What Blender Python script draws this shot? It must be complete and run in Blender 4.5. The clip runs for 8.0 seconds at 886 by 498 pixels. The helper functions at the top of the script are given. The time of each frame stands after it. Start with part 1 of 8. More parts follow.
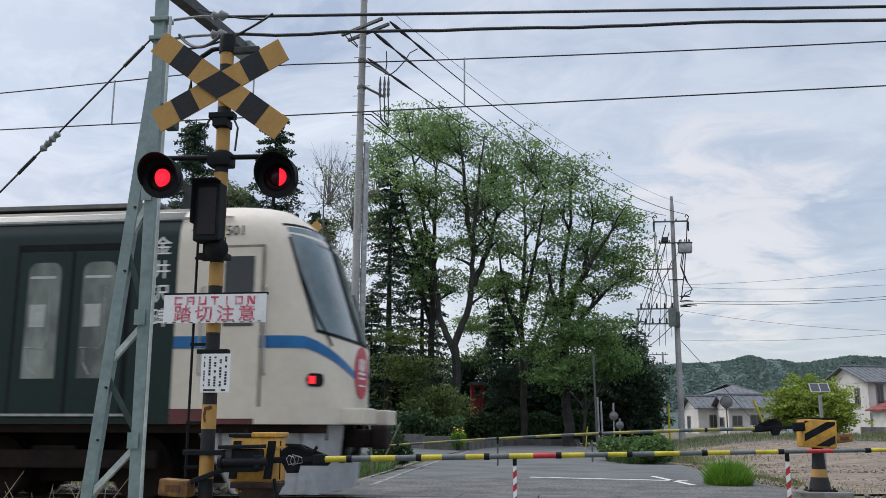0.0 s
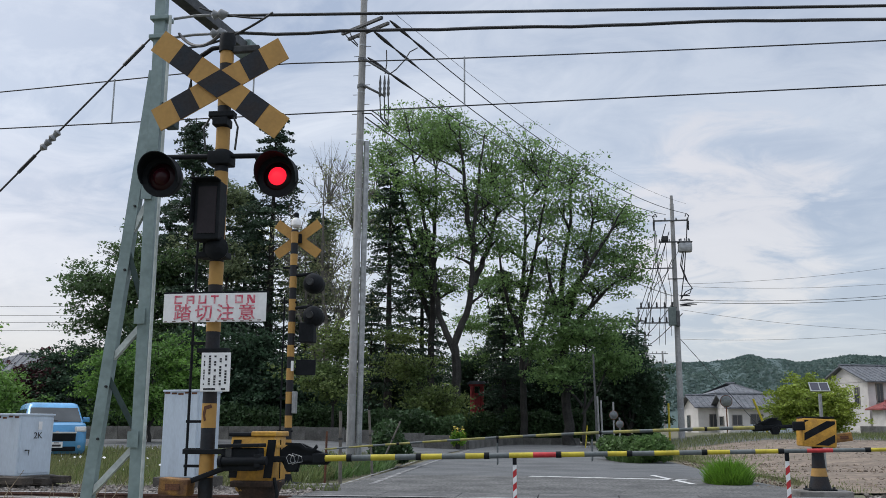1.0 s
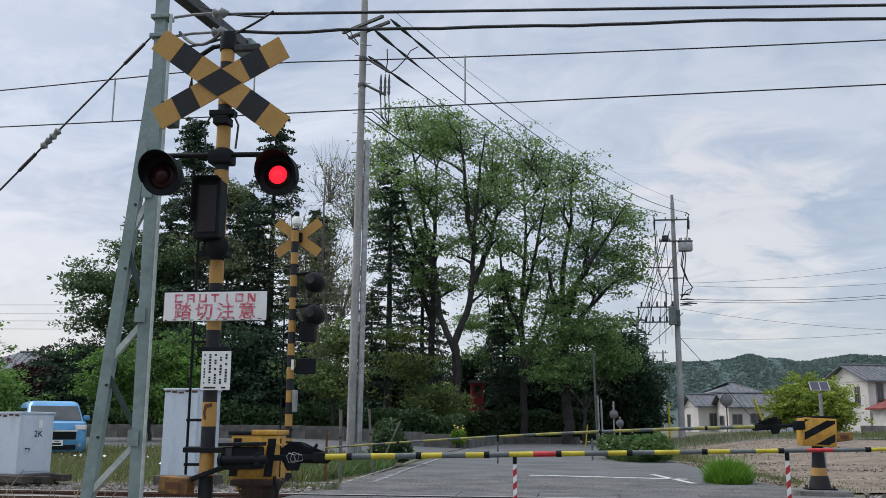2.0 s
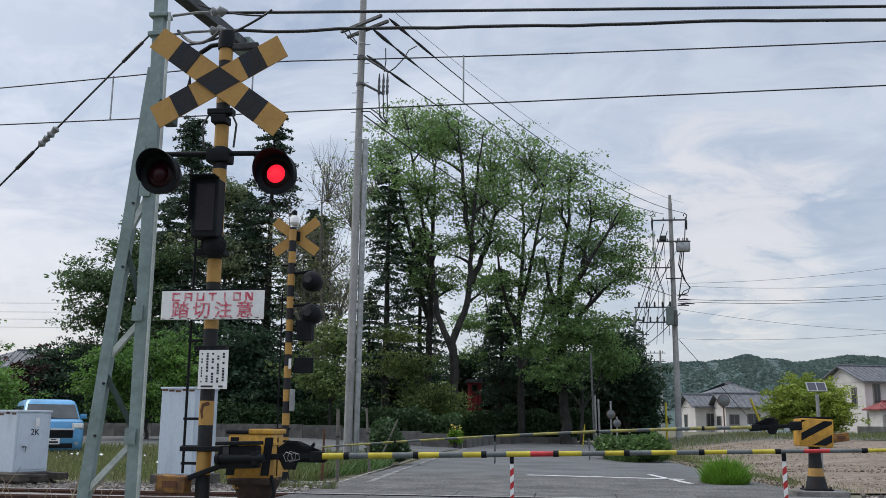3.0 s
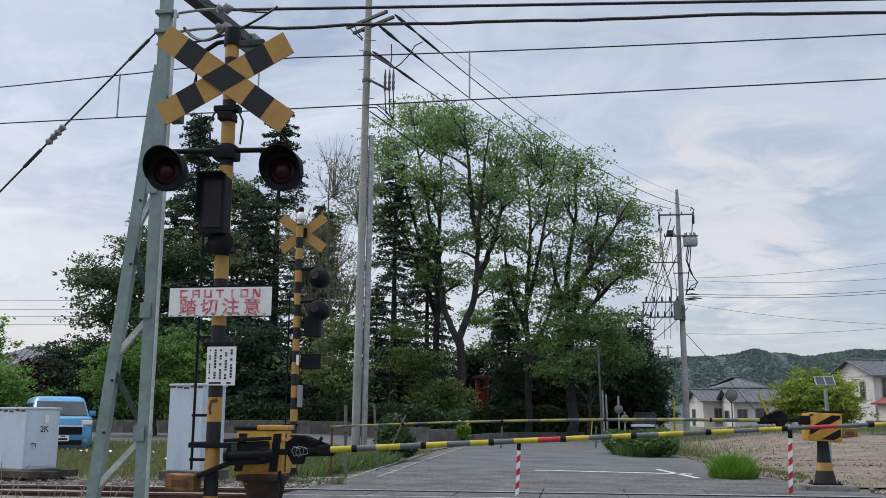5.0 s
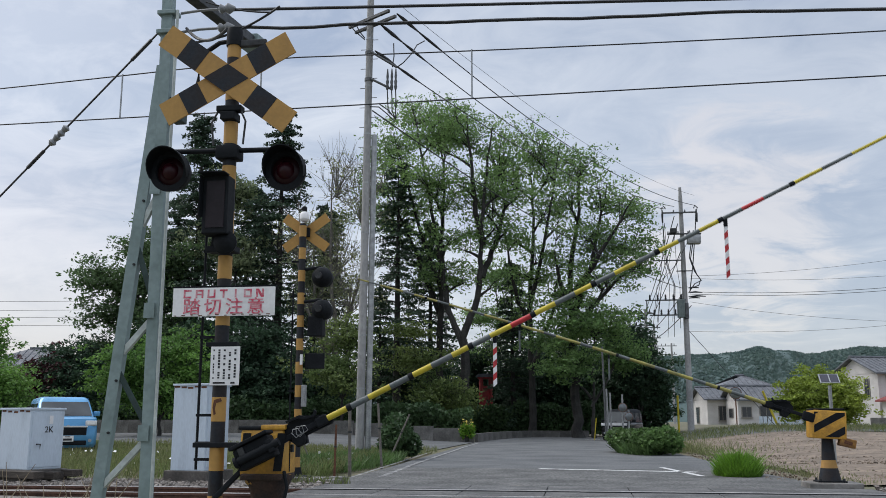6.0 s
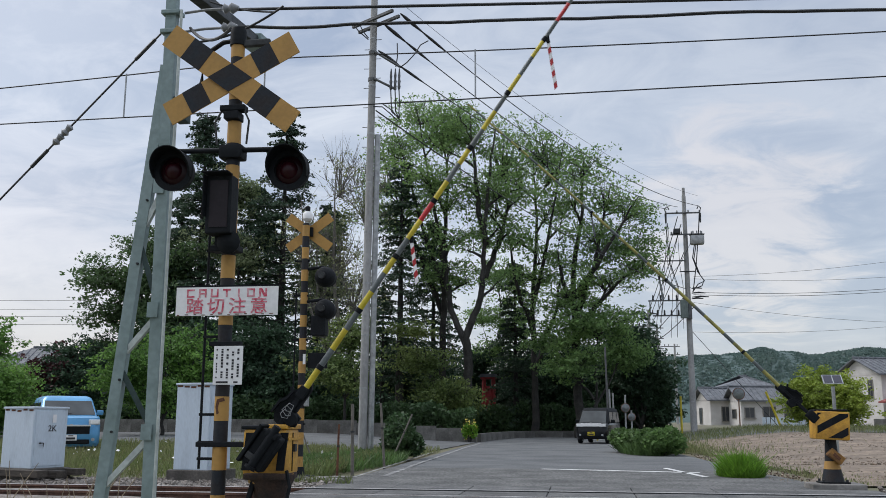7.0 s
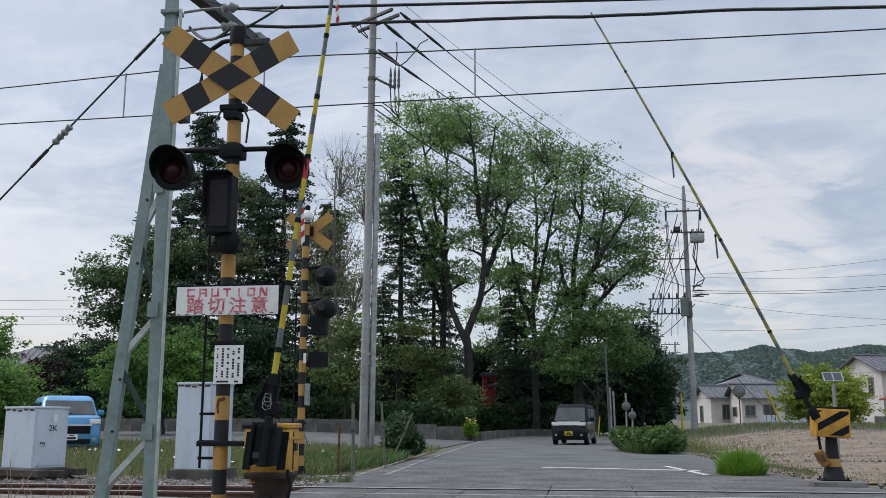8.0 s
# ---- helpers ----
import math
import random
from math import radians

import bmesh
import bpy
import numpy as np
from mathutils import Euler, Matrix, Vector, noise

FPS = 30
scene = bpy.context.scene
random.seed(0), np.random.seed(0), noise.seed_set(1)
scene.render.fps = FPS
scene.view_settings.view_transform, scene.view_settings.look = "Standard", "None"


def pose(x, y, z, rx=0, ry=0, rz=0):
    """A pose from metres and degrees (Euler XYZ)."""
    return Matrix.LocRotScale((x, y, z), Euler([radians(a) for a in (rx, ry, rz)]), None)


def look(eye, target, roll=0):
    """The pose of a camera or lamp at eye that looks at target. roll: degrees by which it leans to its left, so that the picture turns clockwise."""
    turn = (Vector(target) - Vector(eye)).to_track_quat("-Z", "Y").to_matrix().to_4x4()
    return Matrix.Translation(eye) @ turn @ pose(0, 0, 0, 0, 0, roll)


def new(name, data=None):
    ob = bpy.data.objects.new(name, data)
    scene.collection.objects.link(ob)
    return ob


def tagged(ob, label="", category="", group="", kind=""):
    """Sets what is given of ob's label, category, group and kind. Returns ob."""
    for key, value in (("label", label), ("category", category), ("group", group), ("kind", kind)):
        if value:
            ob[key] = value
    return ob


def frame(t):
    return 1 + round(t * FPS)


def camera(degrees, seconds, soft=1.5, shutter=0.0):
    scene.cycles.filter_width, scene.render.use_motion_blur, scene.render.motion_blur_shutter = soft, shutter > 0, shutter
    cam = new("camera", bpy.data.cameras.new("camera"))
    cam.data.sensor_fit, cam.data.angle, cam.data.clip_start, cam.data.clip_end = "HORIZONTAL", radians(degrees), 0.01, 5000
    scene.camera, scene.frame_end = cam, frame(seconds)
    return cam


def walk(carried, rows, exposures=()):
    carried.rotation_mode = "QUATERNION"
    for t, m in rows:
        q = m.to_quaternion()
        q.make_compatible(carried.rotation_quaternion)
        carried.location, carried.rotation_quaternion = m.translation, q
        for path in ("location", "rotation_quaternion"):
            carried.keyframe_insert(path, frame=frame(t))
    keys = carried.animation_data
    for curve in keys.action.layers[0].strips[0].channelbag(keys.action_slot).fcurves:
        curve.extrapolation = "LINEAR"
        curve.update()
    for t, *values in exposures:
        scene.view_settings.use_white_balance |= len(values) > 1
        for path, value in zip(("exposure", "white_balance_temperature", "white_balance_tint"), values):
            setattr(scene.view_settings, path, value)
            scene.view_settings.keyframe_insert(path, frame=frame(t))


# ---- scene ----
cam = camera(51.0, 8.0, soft=0.75, shutter=0.15)
EYE = (0.0, 0.0, 1.0)


def aim(yaw, pitch, roll):
    """Pose of the camera: yaw to the left, pitch up and roll, in degrees."""
    m = Matrix.Rotation(radians(yaw), 4, "Z") @ Matrix.Rotation(radians(90 + pitch), 4, "X") @ Matrix.Rotation(radians(roll), 4, "Z")
    return Matrix.Translation(EYE) @ m


walk(cam, [(0.0, aim(7.787, 11.006, 0.168)), (0.5, aim(7.729, 11.02, 0.234)), (1.0, aim(7.785, 10.948, 0.189)),
           (1.5, aim(7.842, 10.895, 0.193)), (3.0, aim(7.674, 10.851, 0.438)), (3.5, aim(7.83, 10.706, 0.282)),
           (4.0, aim(7.987, 10.579, 0.174)), (4.5, aim(8.061, 10.596, 0.287)), (6.0, aim(8.297, 10.524, 0.012)),
           (6.5, aim(8.456, 10.487, 0.051)), (7.0, aim(8.491, 10.521, 0.167)), (7.5, aim(8.429, 10.54, 0.15)),
           (8.0, aim(8.5, 10.44, 0.0))],
     exposures=[(0.0, 0.0), (0.5, -0.03), (1.5, -0.08), (3.0, -0.08), (8.0, -0.11)])

# ---- light: overcast evening sky, a weak broad sun behind the clouds ----
SUN_EL, SUN_ROT = 50.0, 285.0
world = bpy.data.worlds.new("sky")
scene.world = world
world.use_nodes = True
wt = world.node_tree
wt.nodes.clear()


def wnode(kind, **sets):
    n = wt.nodes.new(kind)
    for key, value in sets.items():
        n.inputs[key.replace("_", " ")].default_value = value
    return n


sky = wt.nodes.new("ShaderNodeTexSky")
sky.sky_type, sky.sun_disc = "NISHITA", False
sky.sun_elevation, sky.sun_rotation = radians(SUN_EL), radians(SUN_ROT)
sky.air_density, sky.dust_density = 1.0, 2.0
coord = wt.nodes.new("ShaderNodeTexCoord")
sep = wt.nodes.new("ShaderNodeSeparateXYZ")
wt.links.new(coord.outputs["Generated"], sep.inputs[0])
# a cloud deck: the direction divided by its height gives streets that close up towards the horizon
lift = wnode("ShaderNodeMath")
lift.operation = "ADD"
lift.inputs[1].default_value = 0.22
wt.links.new(sep.outputs["Z"], lift.inputs[0])
flat = wt.nodes.new("ShaderNodeVectorMath")
flat.operation = "DIVIDE"
wt.links.new(coord.outputs["Generated"], flat.inputs[0])
wt.links.new(lift.outputs[0], flat.inputs[1])
big = wnode("ShaderNodeTexNoise", Scale=1.1, Detail=6.0, Roughness=0.5, Distortion=0.6)
shift = wt.nodes.new("ShaderNodeMapping")
shift.inputs["Location"].default_value = (3.3, 0.35, 0.0)
shift.inputs["Scale"].default_value = (0.9, 1.1, 1.0)
wt.links.new(flat.outputs[0], shift.inputs[0])
wt.links.new(shift.outputs[0], big.inputs["Vector"])
wisps = wnode("ShaderNodeTexNoise", Scale=4.5, Detail=8.0, Roughness=0.6, Distortion=0.8)
wt.links.new(shift.outputs[0], wisps.inputs["Vector"])
blend = wt.nodes.new("ShaderNodeMixRGB")
blend.inputs[0].default_value = 0.45
wt.links.new(big.outputs["Fac"], blend.inputs[1])
wt.links.new(wisps.outputs["Fac"], blend.inputs[2])
ramp = wt.nodes.new("ShaderNodeValToRGB")
ramp.color_ramp.elements[0].position, ramp.color_ramp.elements[0].color = 0.41, (0.40, 0.465, 0.585, 1)
ramp.color_ramp.elements[1].position, ramp.color_ramp.elements[1].color = 0.60, (0.86, 0.88, 0.92, 1)
wt.links.new(blend.outputs[0], ramp.inputs[0])
# paler and slightly rosy low over the horizon, brighter towards the zenith
low = wt.nodes.new("ShaderNodeMapRange")
low.inputs["From Min"].default_value, low.inputs["From Max"].default_value = 0.02, 0.30
low.inputs["To Min"].default_value, low.inputs["To Max"].default_value = 0.60, 0.0
wt.links.new(sep.outputs["Z"], low.inputs["Value"])
rose = wt.nodes.new("ShaderNodeMixRGB")
rose.inputs[2].default_value = (0.71, 0.725, 0.78, 1)
wt.links.new(low.outputs[0], rose.inputs[0])
wt.links.new(ramp.outputs[0], rose.inputs[1])


def cloud_region(toward, inner, outer, amount):
    """How far a cloud mass about a direction reaches, its edge torn by the cloud noise."""
    dot = wt.nodes.new("ShaderNodeVectorMath")
    dot.operation = "DOT_PRODUCT"
    dot.inputs[1].default_value = Vector(toward).normalized()
    wt.links.new(coord.outputs["Generated"], dot.inputs[0])
    torn = wnode("ShaderNodeMath")
    torn.operation = "MULTIPLY_ADD"
    torn.inputs[1].default_value = 0.03
    wt.links.new(wisps.outputs["Fac"], torn.inputs[0])
    wt.links.new(dot.outputs["Value"], torn.inputs[2])
    reach = wt.nodes.new("ShaderNodeMapRange")
    reach.interpolation_type = "SMOOTHSTEP"
    reach.inputs["From Min"].default_value, reach.inputs["From Max"].default_value = math.cos(radians(outer)) + 0.015, math.cos(radians(inner)) + 0.015
    reach.inputs["To Max"].default_value = amount
    wt.links.new(torn.outputs[0], reach.inputs["Value"])
    return reach


for toward, inner, outer, amount, tone in (((0.02, 0.90, 0.44), 2, 20, 0.22, (0.56, 0.64, 0.76, 1)), ((0.30, 0.92, 0.29), 3, 24, 0.36, (0.50, 0.565, 0.68, 1)), ((0.16, 0.97, 0.195), 0, 7.5, 0.7, (0.96, 0.89, 0.855, 1)),
                                           ((-0.56, 0.82, 0.10), 1, 13, 0.45, (0.84, 0.75, 0.76, 1)), ((-0.55, 0.74, 0.42), 4, 15, 0.4, (0.93, 0.95, 0.99, 1))):
    mass = wt.nodes.new("ShaderNodeMixRGB")
    mass.inputs[2].default_value = tone
    wt.links.new(cloud_region(toward, inner, outer, amount).outputs[0], mass.inputs[0])
    wt.links.new(rose.outputs[0], mass.inputs[1])
    rose = mass
zen = wt.nodes.new("ShaderNodeMapRange")
zen.inputs["From Min"].default_value, zen.inputs["From Max"].default_value = 0.45, 1.0
zen.inputs["To Min"].default_value, zen.inputs["To Max"].default_value = 1.0, 3.3
wt.links.new(sep.outputs["Z"], zen.inputs["Value"])
deck = wt.nodes.new("ShaderNodeVectorMath")
deck.operation = "SCALE"
wt.links.new(rose.outputs[0], deck.inputs[0])
wt.links.new(zen.outputs[0], deck.inputs["Scale"])
bg_cloud = wnode("ShaderNodeBackground", Strength=0.74)
bg_sky = wnode("ShaderNodeBackground", Strength=0.05)
both = wt.nodes.new("ShaderNodeAddShader")
out = wt.nodes.new("ShaderNodeOutputWorld")
wt.links.new(deck.outputs[0], bg_cloud.inputs[0])
wt.links.new(sky.outputs[0], bg_sky.inputs[0])
wt.links.new(bg_cloud.outputs[0], both.inputs[0])
wt.links.new(bg_sky.outputs[0], both.inputs[1])
wt.links.new(both.outputs[0], out.inputs[0])

sun = new("sun", bpy.data.lights.new("sun", "SUN"))
sun.data.energy, sun.data.angle, sun.data.color = 1.4, radians(25), (1.0, 0.965, 0.93)
a, e = radians(SUN_ROT), radians(SUN_EL)
sun.matrix_world = look((30 * math.sin(a) * math.cos(e), 30 * math.cos(a) * math.cos(e), 30 * math.sin(e)), (0, 0, 0))


# ---- materials ----
def mat(name, color, rough=0.7, metal=0.0, vary=0.25, scale=6.0, bump=0.15, second=None, island=0.0, obrand=0.0, fine=8.0, spec=0.5, stain=0.5, stretch=(1, 1, 1)):
    """A surface with coarse stains and fine grain: color, second colour in the stains, relief."""
    m = bpy.data.materials.new(name)
    m.use_nodes = True
    t = m.node_tree
    b = t.nodes["Principled BSDF"]
    b.inputs["Metallic"].default_value = metal
    b.inputs["Specular IOR Level"].default_value = spec
    co = t.nodes.new("ShaderNodeTexCoord")
    mp = t.nodes.new("ShaderNodeMapping")
    mp.inputs["Scale"].default_value = stretch
    t.links.new(co.outputs["Object"], mp.inputs[0])
    n1 = t.nodes.new("ShaderNodeTexNoise")
    n1.inputs["Scale"].default_value, n1.inputs["Detail"].default_value = scale, 5.0
    n2 = t.nodes.new("ShaderNodeTexNoise")
    n2.inputs["Scale"].default_value, n2.inputs["Detail"].default_value = scale * fine, 3.0
    for n in (n1, n2):
        t.links.new(mp.outputs[0], n.inputs["Vector"])
    dark = second or tuple(c * (1 - vary) * 0.8 for c in color)
    r = t.nodes.new("ShaderNodeValToRGB")
    r.color_ramp.elements[0].position, r.color_ramp.elements[0].color = stain - 0.14, (*dark, 1)
    r.color_ramp.elements[1].position, r.color_ramp.elements[1].color = stain + 0.14, (*color, 1)
    t.links.new(n1.outputs["Fac"], r.inputs[0])
    g = t.nodes.new("ShaderNodeMapRange")
    g.inputs["From Min"].default_value, g.inputs["From Max"].default_value = 0.25, 0.75
    g.inputs["To Min"].default_value, g.inputs["To Max"].default_value = 1 - vary, 1 + vary * 0.6
    t.links.new(n2.outputs["Fac"], g.inputs["Value"])
    s = t.nodes.new("ShaderNodeVectorMath")
    s.operation = "SCALE"
    t.links.new(r.outputs[0], s.inputs[0])
    t.links.new(g.outputs[0], s.inputs["Scale"])
    last = s
    for amount, kind, socket in ((island, "ShaderNodeNewGeometry", "Random Per Island"), (obrand, "ShaderNodeObjectInfo", "Random")):
        if amount:
            src = t.nodes.new(kind)
            q = t.nodes.new("ShaderNodeMapRange")
            q.inputs["To Min"].default_value, q.inputs["To Max"].default_value = 1 - amount, 1 + amount
            t.links.new(src.outputs[socket], q.inputs["Value"])
            s2 = t.nodes.new("ShaderNodeVectorMath")
            s2.operation = "SCALE"
            t.links.new(last.outputs[0], s2.inputs[0])
            t.links.new(q.outputs[0], s2.inputs["Scale"])
            last = s2
    t.links.new(last.outputs[0], b.inputs["Base Color"])
    ro = t.nodes.new("ShaderNodeMapRange")
    ro.inputs["To Min"].default_value, ro.inputs["To Max"].default_value = min(1, rough * 1.2), rough * 0.8
    t.links.new(n1.outputs["Fac"], ro.inputs["Value"])
    t.links.new(ro.outputs[0], b.inputs["Roughness"])
    if bump:
        bp = t.nodes.new("ShaderNodeBump")
        bp.inputs["Strength"].default_value, bp.inputs["Distance"].default_value = bump, 0.02
        t.links.new(n2.outputs["Fac"], bp.inputs["Height"])
        t.links.new(bp.outputs[0], b.inputs["Normal"])
    return m


def leaf_mat(name, color, second, scale=0.35, thin=0.35, island=0.35):
    """Foliage: diffuse with some light let through, varied leaf by leaf and clump by clump."""
    m = mat(name, color, rough=0.55, vary=0.2, scale=scale, bump=0.0, second=second, island=island, fine=20.0, spec=0.3)
    t = m.node_tree
    b = t.nodes["Principled BSDF"]
    tr = t.nodes.new("ShaderNodeBsdfTranslucent")
    mix = t.nodes.new("ShaderNodeMixShader")
    mix.inputs[0].default_value = thin
    t.links.new(b.inputs["Base Color"].links[0].from_socket, tr.inputs["Color"])
    t.links.new(b.outputs[0], mix.inputs[1])
    t.links.new(tr.outputs[0], mix.inputs[2])
    t.links.new(mix.outputs[0], t.nodes["Material Output"].inputs[0])
    return m


def glow_mat(name, color, strength):
    m = bpy.data.materials.new(name)
    m.use_nodes = True
    b = m.node_tree.nodes["Principled BSDF"]
    b.inputs["Base Color"].default_value = (*[c * 0.3 for c in color], 1)
    b.inputs["Emission Color"].default_value = (*color, 1)
    b.inputs["Emission Strength"].default_value = strength
    return m


def glass_mat(name, color, rough=0.05, alpha=1.0):
    """Tinted glass that shows little of the dark behind it."""
    m = bpy.data.materials.new(name)
    m.use_nodes = True
    b = m.node_tree.nodes["Principled BSDF"]
    b.inputs["Base Color"].default_value = (*color, 1)
    b.inputs["Roughness"].default_value = rough
    b.inputs["IOR"].default_value = 1.5
    b.inputs["Alpha"].default_value = alpha
    return m


M = {}
M["asphalt"] = mat("asphalt", (0.122, 0.128, 0.131), 0.9, vary=0.42, scale=0.7, bump=0.8, second=(0.084, 0.089, 0.092), fine=30)
M["asphalt_old"] = mat("worn_asphalt", (0.135, 0.136, 0.132), 0.95, vary=0.85, scale=1.2, bump=1.0, second=(0.075, 0.077, 0.076), fine=16)
M["paint_line"] = mat("road_paint", (0.62, 0.63, 0.62), 0.8, vary=0.3, scale=6, bump=0.3, second=(0.3, 0.3, 0.3), stain=0.42)
M["paint_worn"] = mat("worn_road_paint", (0.42, 0.42, 0.41), 0.85, vary=0.4, scale=3.5, bump=0.3, second=(0.12, 0.122, 0.124), stain=0.56)
M["soil"] = mat("bare_soil", (0.235, 0.182, 0.135), 0.95, vary=0.5, scale=0.9, bump=1.0, second=(0.15, 0.118, 0.088), fine=7)
M["weight_paint"] = mat("rusty_yellow_paint", (0.38, 0.19, 0.035), 0.7, vary=0.5, scale=9, bump=0.4, second=(0.13, 0.06, 0.025), fine=30)
M["arm_steel"] = mat("weathered_arm_steel", (0.13, 0.135, 0.14), 0.6, 0.3, vary=0.25, scale=4, bump=0.1)
M["box_green"] = mat("grey_green_box", (0.16, 0.20, 0.19), 0.5, 0.1, vary=0.15, scale=4, bump=0.1)
M["concrete_mid"] = mat("stained_wall_concrete", (0.165, 0.16, 0.15), 0.9, vary=0.3, scale=1.6, bump=0.4, second=(0.075, 0.072, 0.066), fine=10)
M["timber"] = mat("weathered_sleeper_timber", (0.075, 0.062, 0.05), 0.9, vary=0.35, scale=3, bump=0.5, second=(0.035, 0.03, 0.026), stretch=(0.3, 2, 2))
M["silver"] = mat("bright_silver_trim", (0.72, 0.73, 0.74), 0.25, 0.15, vary=0.05, scale=3, bump=0.0)
M["earth"] = mat("grassy_earth", (0.10, 0.105, 0.05), 0.95, vary=0.4, scale=0.5, bump=0.6, second=(0.14, 0.12, 0.08), fine=16)
M["ballast"] = mat("ballast_stone", (0.24, 0.22, 0.20), 0.9, vary=0.4, scale=5, bump=0.6, second=(0.13, 0.11, 0.095), island=0.3)
M["rail"] = mat("rusty_rail_steel", (0.16, 0.085, 0.06), 0.75, 0.4, vary=0.35, scale=4, bump=0.2, second=(0.09, 0.05, 0.04))
M["rail_top"] = mat("polished_rail_head", (0.62, 0.61, 0.60), 0.4, 0.3, vary=0.15, scale=5, bump=0.05)
M["panel"] = mat("crossing_panel", (0.125, 0.126, 0.124), 0.9, vary=0.6, scale=2.2, bump=0.8, second=(0.07, 0.072, 0.072), fine=14, obrand=0.12)
M["concrete"] = mat("weathered_concrete", (0.24, 0.23, 0.215), 0.9, vary=0.25, scale=1.8, bump=0.4, second=(0.11, 0.105, 0.095), fine=12)
M["concrete_dark"] = mat("stained_dark_concrete", (0.11, 0.10, 0.09), 0.9, vary=0.3, scale=2.5, bump=0.4, second=(0.055, 0.05, 0.045), fine=10)
M["pole_concrete"] = mat("pole_concrete", (0.37, 0.37, 0.365), 0.85, vary=0.2, scale=1.2, bump=0.3, second=(0.26, 0.26, 0.258), fine=12, stretch=(1, 1, 0.5))
M["mast"] = mat("pale_green_mast_paint", (0.215, 0.285, 0.285), 0.55, 0.0, vary=0.15, scale=2.2, bump=0.12, second=(0.16, 0.22, 0.215), stain=0.42)
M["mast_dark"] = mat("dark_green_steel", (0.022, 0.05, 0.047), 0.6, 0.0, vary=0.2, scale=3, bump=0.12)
M["mast_pale"] = mat("pale_strut", (0.50, 0.555, 0.535), 0.55, 0.0, vary=0.15, scale=3, bump=0.1)
M["black"] = mat("black_paint", (0.009, 0.011, 0.013), 0.65, vary=0.3, scale=5, bump=0.1, second=(0.015, 0.017, 0.02), spec=0.12)
M["navy"] = mat("faded_black_band", (0.018, 0.023, 0.03), 0.65, vary=0.25, scale=6, bump=0.1, second=(0.028, 0.024, 0.024), spec=0.25)
M["yellow"] = mat("faded_amber_paint", (0.42, 0.235, 0.057), 0.6, vary=0.08, scale=4, bump=0.05, second=(0.33, 0.185, 0.05), stain=0.4)
M["yellow_new"] = mat("machine_yellow", (0.58, 0.31, 0.035), 0.5, vary=0.2, scale=5, bump=0.15, second=(0.36, 0.18, 0.03), stain=0.44)
M["arm_yellow"] = mat("arm_yellow", (0.58, 0.47, 0.03), 0.5, vary=0.12, scale=6, bump=0.05)
M["arm_dull"] = mat("dull_arm_yellow", (0.36, 0.32, 0.07), 0.6, vary=0.2, scale=5, bump=0.05, second=(0.20, 0.19, 0.07))
M["arm_grey"] = mat("arm_grey", (0.13, 0.15, 0.15), 0.5, vary=0.2, scale=6, bump=0.05)
M["arm_red"] = mat("arm_red", (0.55, 0.03, 0.035), 0.5, vary=0.15, scale=6, bump=0.05)
M["rust_dark"] = mat("blackened_rust", (0.055, 0.028, 0.018), 0.85, vary=0.35, scale=7, bump=0.4, second=(0.02, 0.017, 0.016))
M["rust"] = mat("rust", (0.16, 0.065, 0.03), 0.9, vary=0.35, scale=9, bump=0.4, second=(0.09, 0.04, 0.025))
M["white"] = mat("white_enamel", (0.78, 0.78, 0.78), 0.5, vary=0.06, scale=4, bump=0.05, second=(0.66, 0.66, 0.65), stain=0.36)
M["red_paint"] = mat("red_lettering", (0.56, 0.05, 0.10), 0.6, vary=0.25, scale=26, bump=0.1, second=(0.70, 0.42, 0.45), stain=0.44)
M["ink"] = mat("dark_lettering", (0.03, 0.03, 0.035), 0.7, vary=0.2, scale=20, bump=0.0)
M["cabinet"] = mat("pale_cabinet_paint", (0.52, 0.60, 0.68), 0.5, vary=0.08, scale=2.5, bump=0.08, second=(0.43, 0.50, 0.57), stain=0.38, stretch=(2, 2, 0.6))
M["dark_steel"] = mat("dark_steel", (0.05, 0.053, 0.055), 0.55, 0.5, vary=0.25, scale=6, bump=0.15)
M["galv"] = mat("galvanised_steel", (0.40, 0.415, 0.42), 0.45, 0.6, vary=0.15, scale=5, bump=0.1)
M["wire"] = mat("black_cable", (0.02, 0.022, 0.025), 0.6, vary=0.2, scale=9, bump=0.0)
M["porcelain"] = mat("grey_porcelain", (0.23, 0.24, 0.25), 0.3, vary=0.12, scale=8, bump=0.0)
M["lens"] = mat("dark_red_lens", (0.016, 0.003, 0.005), 0.35, vary=0.1, bump=0.0, spec=0.2)
M["lamp_on"] = glow_mat("lit_red_lamp", (1.0, 0.012, 0.03), 1.7)
M["lamp_off"] = mat("unlit_red_lamp", (0.03, 0.003, 0.007), 0.35, vary=0.1, bump=0.0, spec=0.25)
M["bark"] = mat("grey_bark", (0.046, 0.044, 0.040), 0.95, vary=0.4, scale=1.6, bump=0.8, second=(0.022, 0.021, 0.020), fine=10)
M["bark_pale"] = mat("pale_bark", (0.17, 0.155, 0.135), 0.95, vary=0.3, scale=2, bump=0.4, second=(0.13, 0.12, 0.105))
M["leaf_spring"] = leaf_mat("spring_leaves", (0.215, 0.345, 0.115), (0.14, 0.24, 0.085), thin=0.5)
M["leaf_mid"] = leaf_mat("mid_green_leaves", (0.14, 0.24, 0.075), (0.085, 0.155, 0.052), thin=0.45)
M["leaf_olive"] = leaf_mat("olive_maple_leaves", (0.18, 0.235, 0.072), (0.10, 0.15, 0.05), thin=0.45)
